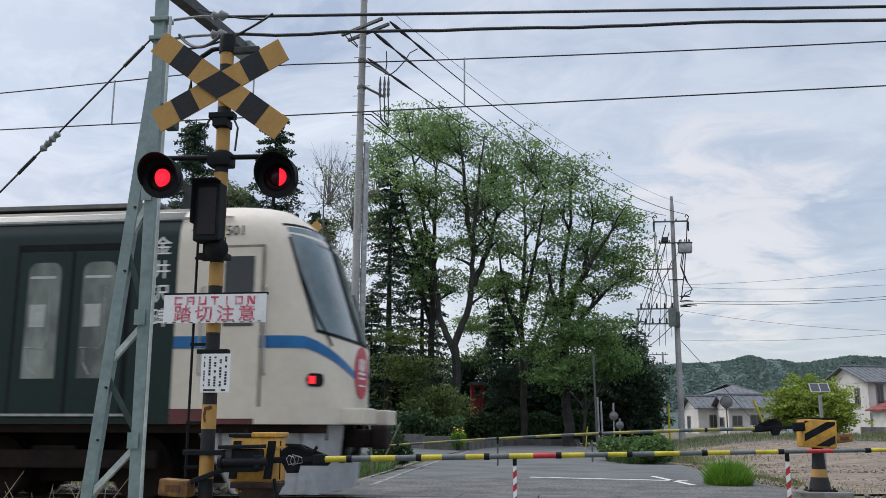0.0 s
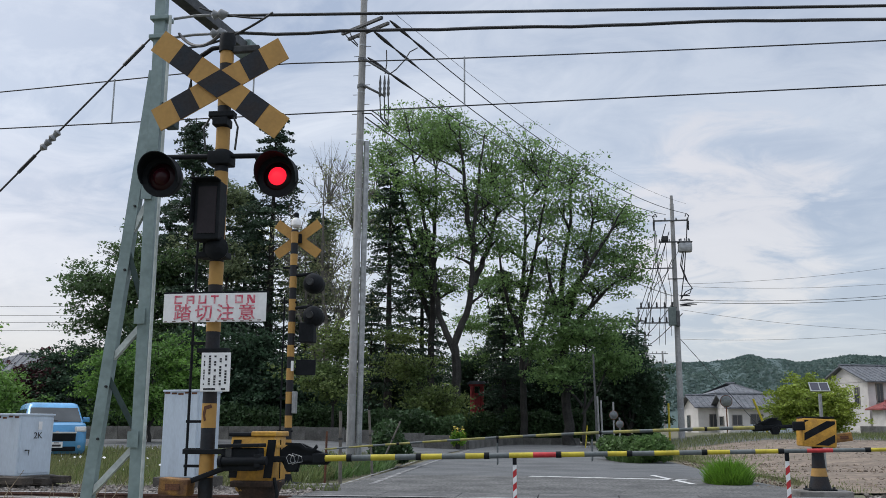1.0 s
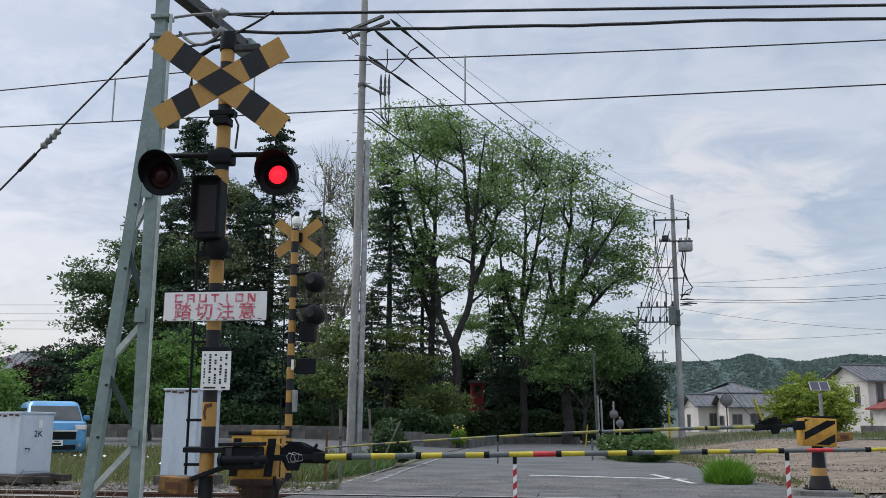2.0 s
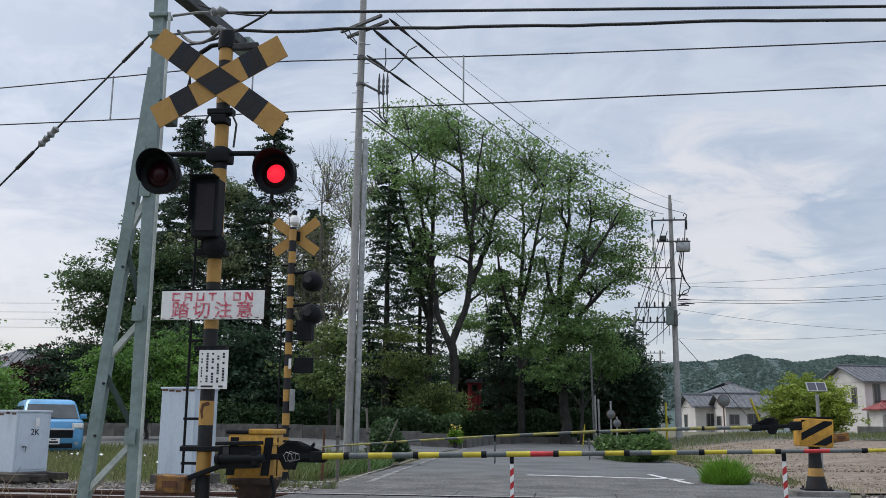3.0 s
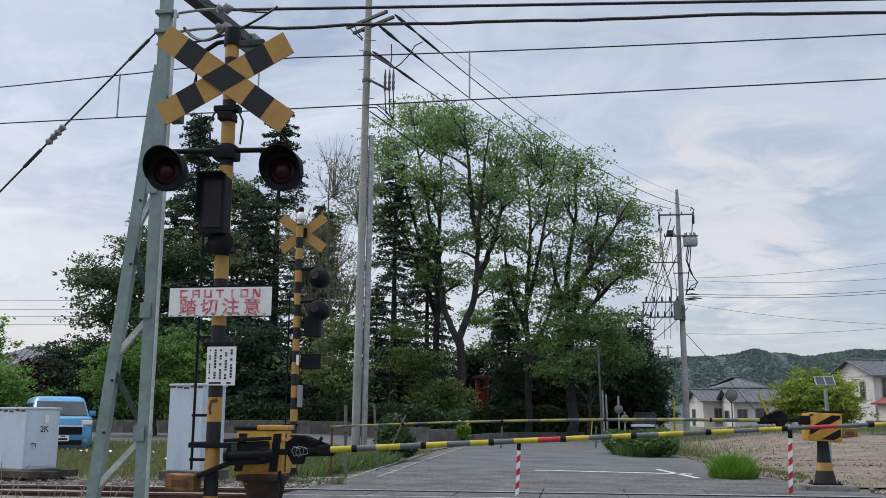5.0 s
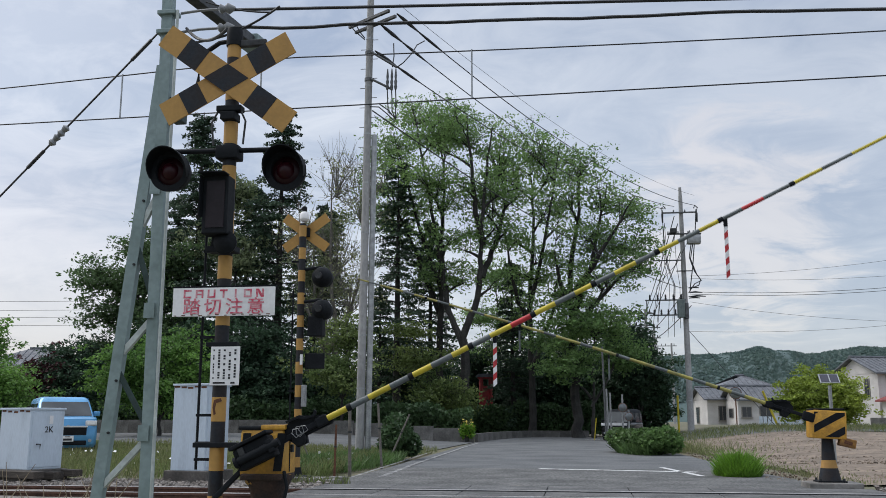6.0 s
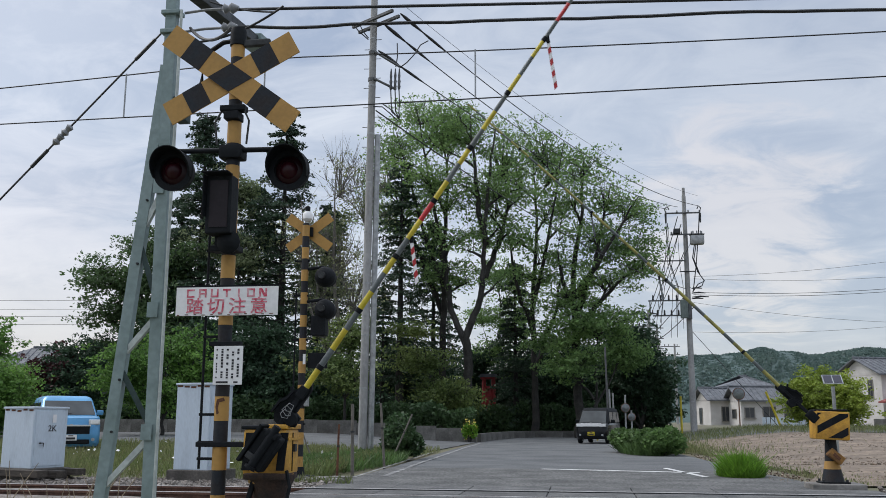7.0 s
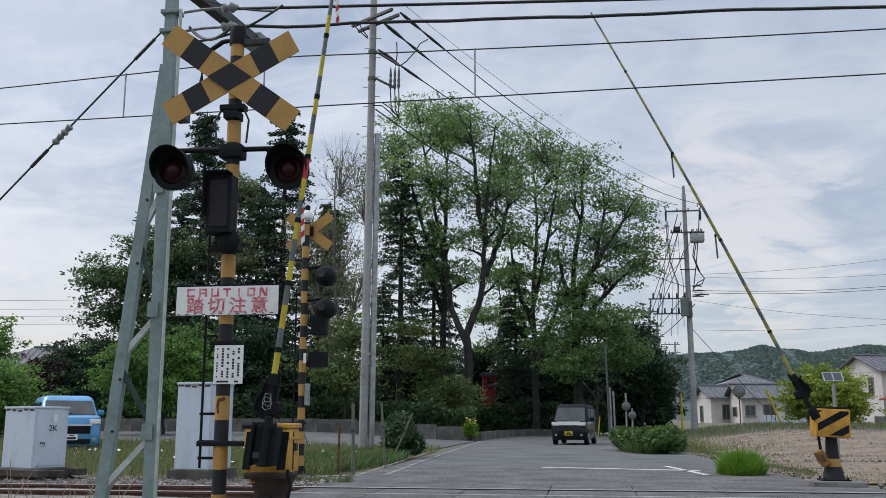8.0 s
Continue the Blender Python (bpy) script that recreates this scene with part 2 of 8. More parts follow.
M["leaf_grove"] = leaf_mat("grove_leaves", (0.105, 0.175, 0.07), (0.065, 0.11, 0.045), thin=0.4)
M["leaf_pale"] = leaf_mat("pale_new_leaves", (0.26, 0.31, 0.17), (0.14, 0.185, 0.09), thin=0.5)
M["leaf_dark"] = leaf_mat("dark_evergreen_leaves", (0.056, 0.106, 0.055), (0.034, 0.068, 0.038), thin=0.3)
M["leaf_cedar"] = leaf_mat("cedar_needles", (0.058, 0.100, 0.058), (0.036, 0.066, 0.040), thin=0.2)
M["leaf_hedge"] = leaf_mat("hedge_leaves", (0.068, 0.122, 0.048), (0.042, 0.080, 0.034), thin=0.3)
M["leaf_lime"] = leaf_mat("lime_green_leaves", (0.33, 0.40, 0.065), (0.22, 0.30, 0.05))
M["leaf_bright"] = leaf_mat("bright_green_leaves", (0.165, 0.31, 0.065), (0.09, 0.185, 0.045), thin=0.45)
M["leaf_red"] = leaf_mat("dark_red_leaves", (0.085, 0.022, 0.026), (0.05, 0.018, 0.02), thin=0.2)
M["leaf_blossom"] = leaf_mat("cream_blossom_leaves", (0.34, 0.36, 0.19), (0.16, 0.20, 0.09))
M["grass"] = leaf_mat("meadow_grass", (0.135, 0.18, 0.06), (0.18, 0.185, 0.085), scale=0.8)
M["grass_bright"] = leaf_mat("lush_grass", (0.17, 0.34, 0.035), (0.12, 0.25, 0.03))
M["grass_lush"] = leaf_mat("lush_weeds", (0.10, 0.18, 0.052), (0.07, 0.12, 0.04), scale=0.9)
M["straw"] = mat("dry_stalks", (0.36, 0.29, 0.20), 0.9, vary=0.3, scale=5, bump=0.1)
M["petal"] = mat("white_petals", (0.8, 0.8, 0.78), 0.7, vary=0.1, bump=0.0)
M["petal_yellow"] = mat("yellow_petals", (0.8, 0.65, 0.12), 0.7, vary=0.1, bump=0.0)


# ---- building helpers ----
class Geo:
    """Vertices, faces and a material slot per face."""

    def __init__(self):
        self.v, self.f, self.m = [], [], []

    def add(self, verts, faces, slot=0):
        k = len(self.v)
        self.v += [tuple(p) for p in verts]
        self.f += [tuple(i + k for i in f) for f in faces]
        self.m += [slot] * len(faces)
        return self

    def box(self, c, s, slot=0, turn=None, bevel=0.0):
        """A box of size s about c; bevel cuts its edges."""
        hx, hy, hz = (d / 2 for d in s)
        if bevel:
            bm = bmesh.new()
            bmesh.ops.create_cube(bm, size=1.0)
            for p in bm.verts:
                p.co = Vector((p.co.x * s[0], p.co.y * s[1], p.co.z * s[2]))
            bmesh.ops.bevel(bm, geom=bm.edges[:], offset=bevel, segments=2, affect="EDGES", profile=0.6)
            pts = [p.co.copy() for p in bm.verts]
            faces = [[q.index for q in f.verts] for f in bm.faces]
            bm.free()
        else:
            pts = [Vector((x, y, z)) for z in (-hz, hz) for y in (-hy, hy) for x in (-hx, hx)]
            faces = [(0, 2, 3, 1), (4, 5, 7, 6), (0, 1, 5, 4), (2, 6, 7, 3), (0, 4, 6, 2), (1, 3, 7, 5)]
        if turn is not None:
            pts = [turn @ p for p in pts]
        return self.add([Vector(c) + p for p in pts], faces, slot)

    def tube(self, path, radii, sides=8, slot=0, caps=True):
        """A round tube along a path, with a radius for each point or one for all."""
        path = [Vector(p) for p in path]
        if not hasattr(radii, "__len__"):
            radii = [radii] * len(path)
        k, n = len(self.v), len(path)
        ref = Vector((0, 0, 1))
        d0 = (path[-1] - path[0]).normalized()
        if abs(d0.z) > 0.9:
            ref = Vector((1, 0, 0))
        for i, p in enumerate(path):
            d = (path[min(i + 1, n - 1)] - path[max(i - 1, 0)]).normalized()
            u = d.cross(ref).normalized()
            w = u.cross(d)
            for j in range(sides):
                a = 2 * math.pi * j / sides
                self.v.append(tuple(p + (u * math.cos(a) + w * math.sin(a)) * radii[i]))
        for i in range(n - 1):
            for j in range(sides):
                a, b = k + i * sides + j, k + i * sides + (j + 1) % sides
                self.f.append((a, b, b + sides, a + sides))
                self.m.append(slot)
        if caps:
            self.f += [tuple(k + j for j in range(sides))[::-1], tuple(k + (n - 1) * sides + j for j in range(sides))]
            self.m += [slot, slot]
        return self

    def lathe(self, profile, sides=24, slot=0, m=None):
        """Turn (radius, height) points about the z axis; m places it."""
        k, n = len(self.v), len(profile)
        m = m or Matrix()
        for r, z in profile:
            for j in range(sides):
                a = 2 * math.pi * j / sides
                self.v.append(tuple(m @ Vector((r * math.cos(a), r * math.sin(a), z))))
        for i in range(n - 1):
            for j in range(sides):
                a, b = k + i * sides + j, k + i * sides + (j + 1) % sides
                self.f.append((a, b, b + sides, a + sides))
                self.m.append(slot)
        self.f += [tuple(k + j for j in range(sides))[::-1], tuple(k + (n - 1) * sides + j for j in range(sides))]
        self.m += [slot, slot]
        return self

    def prism(self, outline, y0, y1, slot=0):
        """An (x, z) outline drawn out from y0 to y1."""
        n = len(outline)
        pts = [(x, y0, z) for x, z in outline] + [(x, y1, z) for x, z in outline]
        faces = [tuple(range(n)), tuple(range(2 * n - 1, n - 1, -1))]
        faces += [(i, n + i, n + (i + 1) % n, (i + 1) % n) for i in range(n)]
        return self.add(pts, faces, slot)

    def mesh(self, name, mats, smooth=False):
        me = bpy.data.meshes.new(name)
        me.from_pydata(self.v, [], self.f)
        for m in mats if isinstance(mats, (list, tuple)) else [mats]:
            me.materials.append(m)
        me.polygons.foreach_set("material_index", self.m)
        if smooth:
            me.polygons.foreach_set("use_smooth", [True] * len(self.f))
            me.set_sharp_from_angle(angle=radians(40))
        me.update()
        return me


def part(name, geo, mats, parent=None, label="", at=None, smooth=False):
    """One mesh object under a thing or under a part."""
    ob = new(name, geo.mesh(name, mats, smooth) if isinstance(geo, Geo) else geo)
    if parent:
        ob.parent = parent
    if at is not None:
        ob.matrix_basis = at
    if label:
        tagged(ob, label)
    return ob


def thing(name, label, category, at=None, group="", kind=""):
    """An empty at the base of a thing, which parents its parts."""
    ob = new(name)
    ob.empty_display_size = 0.1
    if at is not None:
        ob.matrix_basis = at
    return tagged(ob, label, category, group, kind)


def lettering(name, text, size, material, parent, at, spread=1.0, wide=1.0, thick=0.004, bold=0.004):
    """Text as a thin raised mesh, centred, standing in the x-z plane and facing -y."""
    cu = bpy.data.curves.new(name, "FONT")
    cu.body, cu.size, cu.extrude, cu.align_x, cu.align_y = text, size, thick / 2, "CENTER", "CENTER"
    cu.space_character, cu.offset = spread, size * bold
    cu.resolution_u = 3
    tmp = bpy.data.objects.new(name, cu)
    scene.collection.objects.link(tmp)
    me = bpy.data.meshes.new_from_object(tmp.evaluated_get(bpy.context.evaluated_depsgraph_get()))
    bpy.data.objects.remove(tmp)
    me.transform(Matrix.Rotation(radians(90), 4, "X") @ Matrix.Diagonal((wide, 1, 1, 1)))
    me.materials.clear()
    me.materials.append(material)
    ob = new(name, me)
    ob.parent = parent
    ob.matrix_basis = at
    return ob


def quads(name, corners, material, smooth=False):
    """A mesh of separate four-cornered faces from an array of (n, 4, 3)."""
    n = len(corners)
    me = bpy.data.meshes.new(name)
    me.vertices.add(n * 4)
    me.vertices.foreach_set("co", np.ascontiguousarray(corners, dtype=np.float32).ravel())
    me.loops.add(n * 4)
    me.loops.foreach_set("vertex_index", np.arange(n * 4, dtype=np.int32))
    me.polygons.add(n)
    me.polygons.foreach_set("loop_start", np.arange(0, n * 4, 4, dtype=np.int32))
    me.update(calc_edges=True)
    me.validate()
    me.materials.append(material)
    return me


def leaves(centres, size, rng, flat=0.0, slim=0.55):
    """Corners of leaf-shaped faces about the centres, in all directions; flat: how level they lie."""
    n = len(centres)
    d = rng.normal(size=(n, 3))
    d[:, 2] *= 1 - flat
    d /= np.linalg.norm(d, axis=1)[:, None] + 1e-9
    u = np.cross(d, rng.normal(size=(n, 3)))
    u /= np.linalg.norm(u, axis=1)[:, None] + 1e-9
    s = size * rng.uniform(0.55, 1.35, (n, 1))
    a, b = d * s, u * s * slim
    c = np.asarray(centres)
    return np.stack([c - a, c + b * 0.9 - a * 0.15, c + a, c - b + a * 0.1], axis=1)


def smooth01(a, b, t):
    t = min(1.0, max(0.0, (t - a) / (b - a)))
    return t * t * (3 - 2 * t)


def ground_z(x, y):
    """The lie of the land: the road dips before the track, and the land lifts gently beyond it."""
    z = -0.35 * (1 - smooth01(2.0, 10.6, y))
    z += 0.42 * smooth01(18, 46, y) * smooth01(5, 14, -x)
    z += 0.70 * smooth01(19, 60, y) * smooth01(3.5, 10, x)
    z += 0.25 * smooth01(60, 140, y) * (1 - smooth01(3.5, 10, x))
    return z


def sheet(name, xs, ys, lift, material, edge=None, parent=None, rough=0.0, seed=0):
    """A strip of ground that follows the land. edge(y) gives its left and right x."""
    rng = random.Random(seed)
    g = Geo()
    n = len(xs)
    for y in ys:
        lo, hi = edge(y) if edge else (xs[0], xs[-1])
        for i, x in enumerate(xs):
            u = (x - xs[0]) / (xs[-1] - xs[0])
            px = lo + (hi - lo) * u
            g.v.append((px, y, ground_z(px, y) + lift + rng.uniform(-rough, rough)))
    for j in range(len(ys) - 1):
        for i in range(n - 1):
            a = j * n + i
            g.f.append((a, a + 1, a + n + 1, a + n))
            g.m.append(0)
    return part(name, g, material, parent, smooth=True)


def span(a, b, n):
    return [a + (b - a) * i / (n - 1) for i in range(n)]


# ---- ground, road and track ----
far = [-3500, -1500, -600, -250, -120, -80] + span(-60, 60, 81) + [80, 120, 250, 600, 1500, 3500]
deep = [-3500, -1000, -300, -80, -30] + span(-10, 110, 81) + [130, 180, 300, 600, 1200, 3500]
tagged(sheet("ground", far, deep, -0.03, M["earth"]), "rough grassy earth reaching to the hills", "ground", kind="structure")


def road_edge(y):
    mid = -0.25 - 0.035 * (y - 17)
    return mid - 3.85, mid + 3.75


tagged(sheet("road", span(0, 1, 13), span(-25, 10.75, 30), 0.006, M["asphalt"], lambda y: (-2.1 - 0.02 * y, 3.6)), "grey asphalt road before the level crossing", "road", kind="structure")
tagged(sheet("road", span(0, 1, 13), span(14.35, 20.5, 14), 0.010, M["asphalt_old"], lambda y: (road_edge(y)[0], road_edge(y)[1] + 0.35 * (20.5 - y) / 6)), "worn coarse asphalt just beyond the track", "road", kind="structure")
tagged(sheet("road", span(0, 1, 13), span(20.5, 62, 50), 0.006, M["asphalt"], road_edge), "grey asphalt road leading away to a junction", "road", kind="structure")
tagged(sheet("road", span(-70, -5.2, 40), span(32.0, 46.2, 12), 0.002, M["asphalt"]), "asphalt side road along a low wall", "road", kind="structure")
tagged(sheet("road", span(1.5, 80, 40), span(47.5, 60.5, 12), 0.002, M["asphalt"]), "asphalt side road past the field", "road", kind="structure")
tagged(sheet("field", span(0, 1, 40), span(16.2, 47, 60), 0.004, M["soil"], lambda y: (road_edge(y)[1] + 0.6 + 0.5 * math.sin(y * 0.7), 60), rough=0.03, seed=3), "bare brown earth of a levelled field", "field", kind="structure")
tagged(sheet("track_bed", span(-70, 70, 141), span(10.6, 15.0, 9), -0.004, M["ballast"], rough=0.02, seed=4), "grey-brown ballast bed of the railway", "track bed", kind="structure")


def line_strip(pts, width, lift=0.016):
    """A painted line on the road through (x, y) points."""
    g = Geo()
    for i, (x, y) in enumerate(pts):
        x0, y0 = pts[max(i - 1, 0)]
        x1, y1 = pts[min(i + 1, len(pts) - 1)]
        d = Vector((x1 - x0, y1 - y0, 0)).normalized()
        for s in (-width / 2, width / 2):
            px, py = x - d.y * s, y + d.x * s
            g.v.append((px, py, ground_z(px, py) + lift))
    for i in range(len(pts) - 1):
        g.f.append((2 * i, 2 * i + 1, 2 * i + 3, 2 * i + 2))
        g.m.append(0)
    return g


for pts, w in (([(-4.1 - 0.057 * i * 1.2, 16.6 + 1.2 * i) for i in range(13)], 0.07),
               ([(-3.62, 17.0), (-3.9, 22), (-4.2, 29), (-4.5, 36), (-4.75, 44)], 0.11),
               ([(-0.9, 20.35), (0.6, 19.95), (2.25, 19.45)], 0.26),
               ([(1.72, 21.3), (2.2, 18.0)], 0.13),
               ([(0.2, 54), (3.4, 54.5)], 0.5)):
    tagged(part("road_marking", line_strip(pts, w), M["paint_line"] if pts[0][0] > -2 else M["paint_worn"]), "worn white painted line on the asphalt", "road marking", kind="structure")

TRACK = 12.75
for y in (TRACK - 0.5335, TRACK + 0.5335):
    rail = thing("rail", "rusty steel rail with a worn bright head", "rail", kind="structure")
    g = Geo()
    prof = [(-0.06, -0.13), (0.06, -0.13), (0.06, -0.115), (0.009, -0.10), (0.009, -0.04), (0.032, -0.03), (0.032, -0.002), (-0.032, -0.002), (-0.032, -0.03), (-0.009, -0.04), (-0.009, -0.10), (-0.06, -0.115)]
    pts = [(x, y + a, b + 0.06) for x in (-75, 75) for a, b in prof]
    n = len(prof)
    g.add(pts, [tuple(range(n)), tuple(range(2 * n - 1, n - 1, -1))] + [(i, n + i, n + (i + 1) % n, (i + 1) % n) for i in range(n)])
    part("web", g, M["rail"], rail)
    part("head", Geo().box((0, y, 0.0605), (150, 0.05, 0.005)), M["rail_top"], rail)


# ---- level crossing: near signal ----
RX = Matrix.Rotation(radians(90), 4, "X")


def banded_post(name, radius, z0, z1, first, step, parent, mats, sides=16):
    """A post with bands of two colours; first: where a yellow band starts."""
    post = part(name, Geo().tube([(0, 0, z0), (0, 0, z1)], radius, sides).lathe([(radius, z1), (radius * 0.9, z1 + 0.012), (0.001, z1 + 0.02)], sides), mats[1], parent, smooth=True)
    n = math.ceil((z0 - first) / step)
    while first + n * step < z1:
        if n % 2 == 0:
            a = first + n * step
            part("band", Geo().tube([(0, 0, a), (0, 0, min(a + step, z1))], radius + 0.0015, sides), mats[0], post, smooth=True)
        n += 1
    return post


def crossbuck(parent, centre, halves, width, slopes, mats, stripes):
    """Two crossed boards with bands across them, the second set behind the first; each has its half length and slope."""
    for k, (sign, half, slope) in enumerate(zip((1, -1), halves, slopes)):
        board = part("crossbuck_board", Geo().box((0, 0, 0), (2 * half, 0.012, width)), mats[0], parent,
                     at=Matrix.Translation(Vector(centre) + Vector((0, k * 0.018, 0))) @ Matrix.Rotation(sign * slope, 4, "Y"))
        if k == 0 and stripes:
            # where the two boards cross: a rhomb with its sides along both
            p, q = slopes
            along, cross = Vector((math.cos(p), -math.sin(p))), Vector((math.cos(q), math.sin(q)))
            u, v = along * (width / 2 / math.sin(p + q)), cross * (width / 2 / math.sin(p + q))
            d = Geo().prism([tuple(u + v), tuple(u - v), tuple(-u - v), tuple(v - u)], -0.0095, -0.0062)
            part("centre_diamond", d, mats[1], board, at=Matrix.Rotation(-sign * slope, 4, "Y"))
        for c, w in stripes:
            part("stripe", Geo().box((c * half, -0.0075, 0), (w * half, 0.003, width)), mats[1], board)


def flash_lamp(parent, x, y, z, lamps):
    """A round lamp head: back plate, hood, lens, and the lamp that turns behind it."""
    face = Matrix.Translation((x, y, z)) @ RX
    head = part("lamp_head", Geo().lathe([(0.06, -0.14), (0.15, -0.10), (0.172, -0.02), (0.178, 0.0), (0.178, 0.012), (0.125, 0.014), (0.118, -0.012), (0.001, -0.012)], 32), M["black"], parent, at=face, smooth=True)
    g = Geo()
    n = 20
    for i in range(n + 1):
        a = math.pi * (-0.12 + 1.24 * i / n)
        deep = 0.05 + 0.13 * max(0.0, math.sin(math.pi * i / n))
        for r in (0.176, 0.168):
            g.v += [(r * math.cos(a), r * math.sin(a), 0.0), (r * math.cos(a), r * math.sin(a), deep)]
    for i in range(n):
        k = i * 4
        g.f += [(k, k + 4, k + 5, k + 1), (k + 2, k + 3, k + 7, k + 6), (k + 1, k + 5, k + 7, k + 3)]
        g.m += [0, 0, 0]
    part("hood", g, M["black"], head, smooth=True)
    part("lens", Geo().lathe([(0.118, -0.011), (0.09, 0.004), (0.05, 0.010), (0.001, 0.012)], 28), M["lens"], head, "dark red glass lens", smooth=True)
    g = Geo()
    r, rings, sides = 0.088, 12, 24
    prof = [(r * math.sin(math.pi * i / rings), -r * math.cos(math.pi * i / rings)) for i in range(rings + 1)]
    prof[0], prof[-1] = (0.001, -r), (0.001, r)
    g.lathe(prof, sides)
    # one half of the turning lamp glows, the other is its dark back
    g.m = [0 if sum(g.v[i][1] for i in f) <= 0 else 1 for f in g.f]
    lamp = part("lamp", g, [M["lamp_on"], M["lamp_off"]], parent, "red lamp", at=Matrix.Translation((x, y + 0.035, z)), smooth=True)
    lamps.append((lamp, Vector((x, y + 0.035, z))))
    return head


LAMPS = []


def block_letter(ch, parent, x, z):
    """A square-built capital of bars, 66 mm wide and 70 mm high."""
    w, h, k = 0.033, 0.034, 0.0145
    bars = {"left": (-w + k / 2, 0, k, 2 * h), "right": (w - k / 2, 0, k, 2 * h), "top": (0, h - k / 2, 2 * w, k), "foot": (0, -h + k / 2, 2 * w, k), "mid": (0, -0.004, 2 * w, k * 0.8), "stem": (0, 0, k, 2 * h), "brow": (0, h - k / 2, 1.3 * w, k)}
    built = {"C": ("left", "top", "foot"), "A": ("left", "right", "brow", "mid"), "U": ("left", "right", "foot"), "T": ("top", "stem"), "I": ("stem",), "O": ("left", "right", "top", "foot"), "N": ("left", "right")}[ch]
    g = Geo()
    for i, name in enumerate(built):
        bx, bz, bw, bh = bars[name]
        g.box((x + bx, -0.0905 - 0.0002 * i, z + bz), (bw, 0.003, bh))
    if ch == "N":
        g.prism([(x - w, z + h), (x - w + 0.024, z + h), (x + w, z - h), (x + w - 0.024, z - h)], -0.0925, -0.0895)
    part("letter", g, M["red_paint"], parent)


def near_signal():
    s = thing("crossing_signal", "level crossing signal with crossbuck, two red lamps and a caution board", "signal", at=pose(-2.89, 7.27, 0))
    banded_post("post", 0.057, -0.3, 4.26, 1.0, 0.193, s, [M["yellow"], M["navy"]])
    part("post_cap", Geo().lathe([(0.07, 4.20), (0.07, 4.33), (0.062, 4.36), (0.001, 4.37)], 18), M["black"], s, smooth=True)
    crossbuck(s, (-0.03, -0.075, 3.887), (0.71, 0.63), 0.215, (radians(36.5), radians(28.5)), [M["yellow"], M["navy"]], [(0.54, 0.30), (-0.54, 0.30)])
    part("clamp", Geo().box((0, -0.03, 3.62), (0.22, 0.10, 0.05), bevel=0.008).box((0, -0.03, 3.55), (0.13, 0.14, 0.07), bevel=0.008), M["black"], s)
    for dx in (-0.10, 0.10):
        part("stay", Geo().tube([(dx, -0.05, 3.60), (dx * 1.5, -0.06, 3.50), (dx * 1.3, -0.05, 3.30)], 0.009, 6), M["dark_steel"], s)
    # lamp arm and lamps
    part("lamp_arm", Geo().tube([(-0.54, -0.03, 3.265), (0.49, -0.03, 3.245)], 0.022, 10).box((0, -0.01, 3.235), (0.20, 0.16, 0.12), bevel=0.02), M["black"], s, smooth=True)
    for x, z in ((-0.50, 3.085), (0.515, 3.055)):
        part("lamp_bracket", Geo().tube([(x, -0.03, 3.26), (x, 0.0, z + 0.12)], 0.02, 8).tube([(x, -0.03, 3.24), (x, -0.03, 3.29)], 0.010, 6), M["black"], s, smooth=True)
        flash_lamp(s, x, -0.06, z, LAMPS)
    # direction indicator box
    box = part("direction_indicator", Geo().box((-0.02, -0.15, 2.745), (0.215, 0.16, 0.49), bevel=0.012), M["black"], s)
    part("indicator_screen", Geo().box((-0.015, -0.233, 2.745), (0.155, 0.006, 0.39)), mat("indicator_glass", (0.022, 0.017, 0.021), 0.4, vary=0.1, bump=0.0, spec=0.2), box, "dull unlit indicator glass")
    part("indicator_hood", Geo().box((-0.02, -0.28, 2.99), (0.225, 0.12, 0.008)).box((-0.128, -0.26, 2.81), (0.006, 0.07, 0.34)), M["black"], box)
    part("bell", Geo().lathe([(0.03, -0.04), (0.085, 0.0), (0.10, 0.05), (0.04, 0.09)], 16, m=Matrix.Translation((0.05, -0.10, 2.44)) @ RX), M["black"], s, smooth=True)
    part("bell_bracket", Geo().box((-0.01, -0.03, 2.40), (0.24, 0.14, 0.05), bevel=0.008).box((-0.02, -0.02, 2.50), (0.15, 0.14, 0.16), bevel=0.01), M["black"], s)
    # boards
    sign = part("caution_board", Geo().box((0.035, -0.085, 1.96), (0.87, 0.008, 0.235), bevel=0.002), M["white"], s, "white board with worn red lettering")
    part("board_rail", Geo().box((0.035, -0.07, 2.083), (0.88, 0.035, 0.018)), M["black"], sign)
    for k, ch in enumerate("CAUTION"):
        block_letter(ch, sign, -0.275 + 0.103 * k, 2.027)
    for k, ch in enumerate("踏切注意"):
        lettering("letter", ch, 0.142, M["red_paint"], sign, pose(-0.235 + 0.182 * k, -0.092, 1.912), wide=1.08, bold=0.008)
    for k in range(12):
        part("rust_spot", Geo().box((-0.375 + 0.072 * k, -0.091, 1.849 + 0.003 * (k % 3)), (0.02 + 0.01 * (k % 2), 0.003, 0.006)), M["rust"], sign)
    note = part("notice_board", Geo().box((0.07, -0.085, 1.44), (0.245, 0.006, 0.31), bevel=0.002), M["white"], s, "small white notice with dark upright lines")
    rng = random.Random(5)
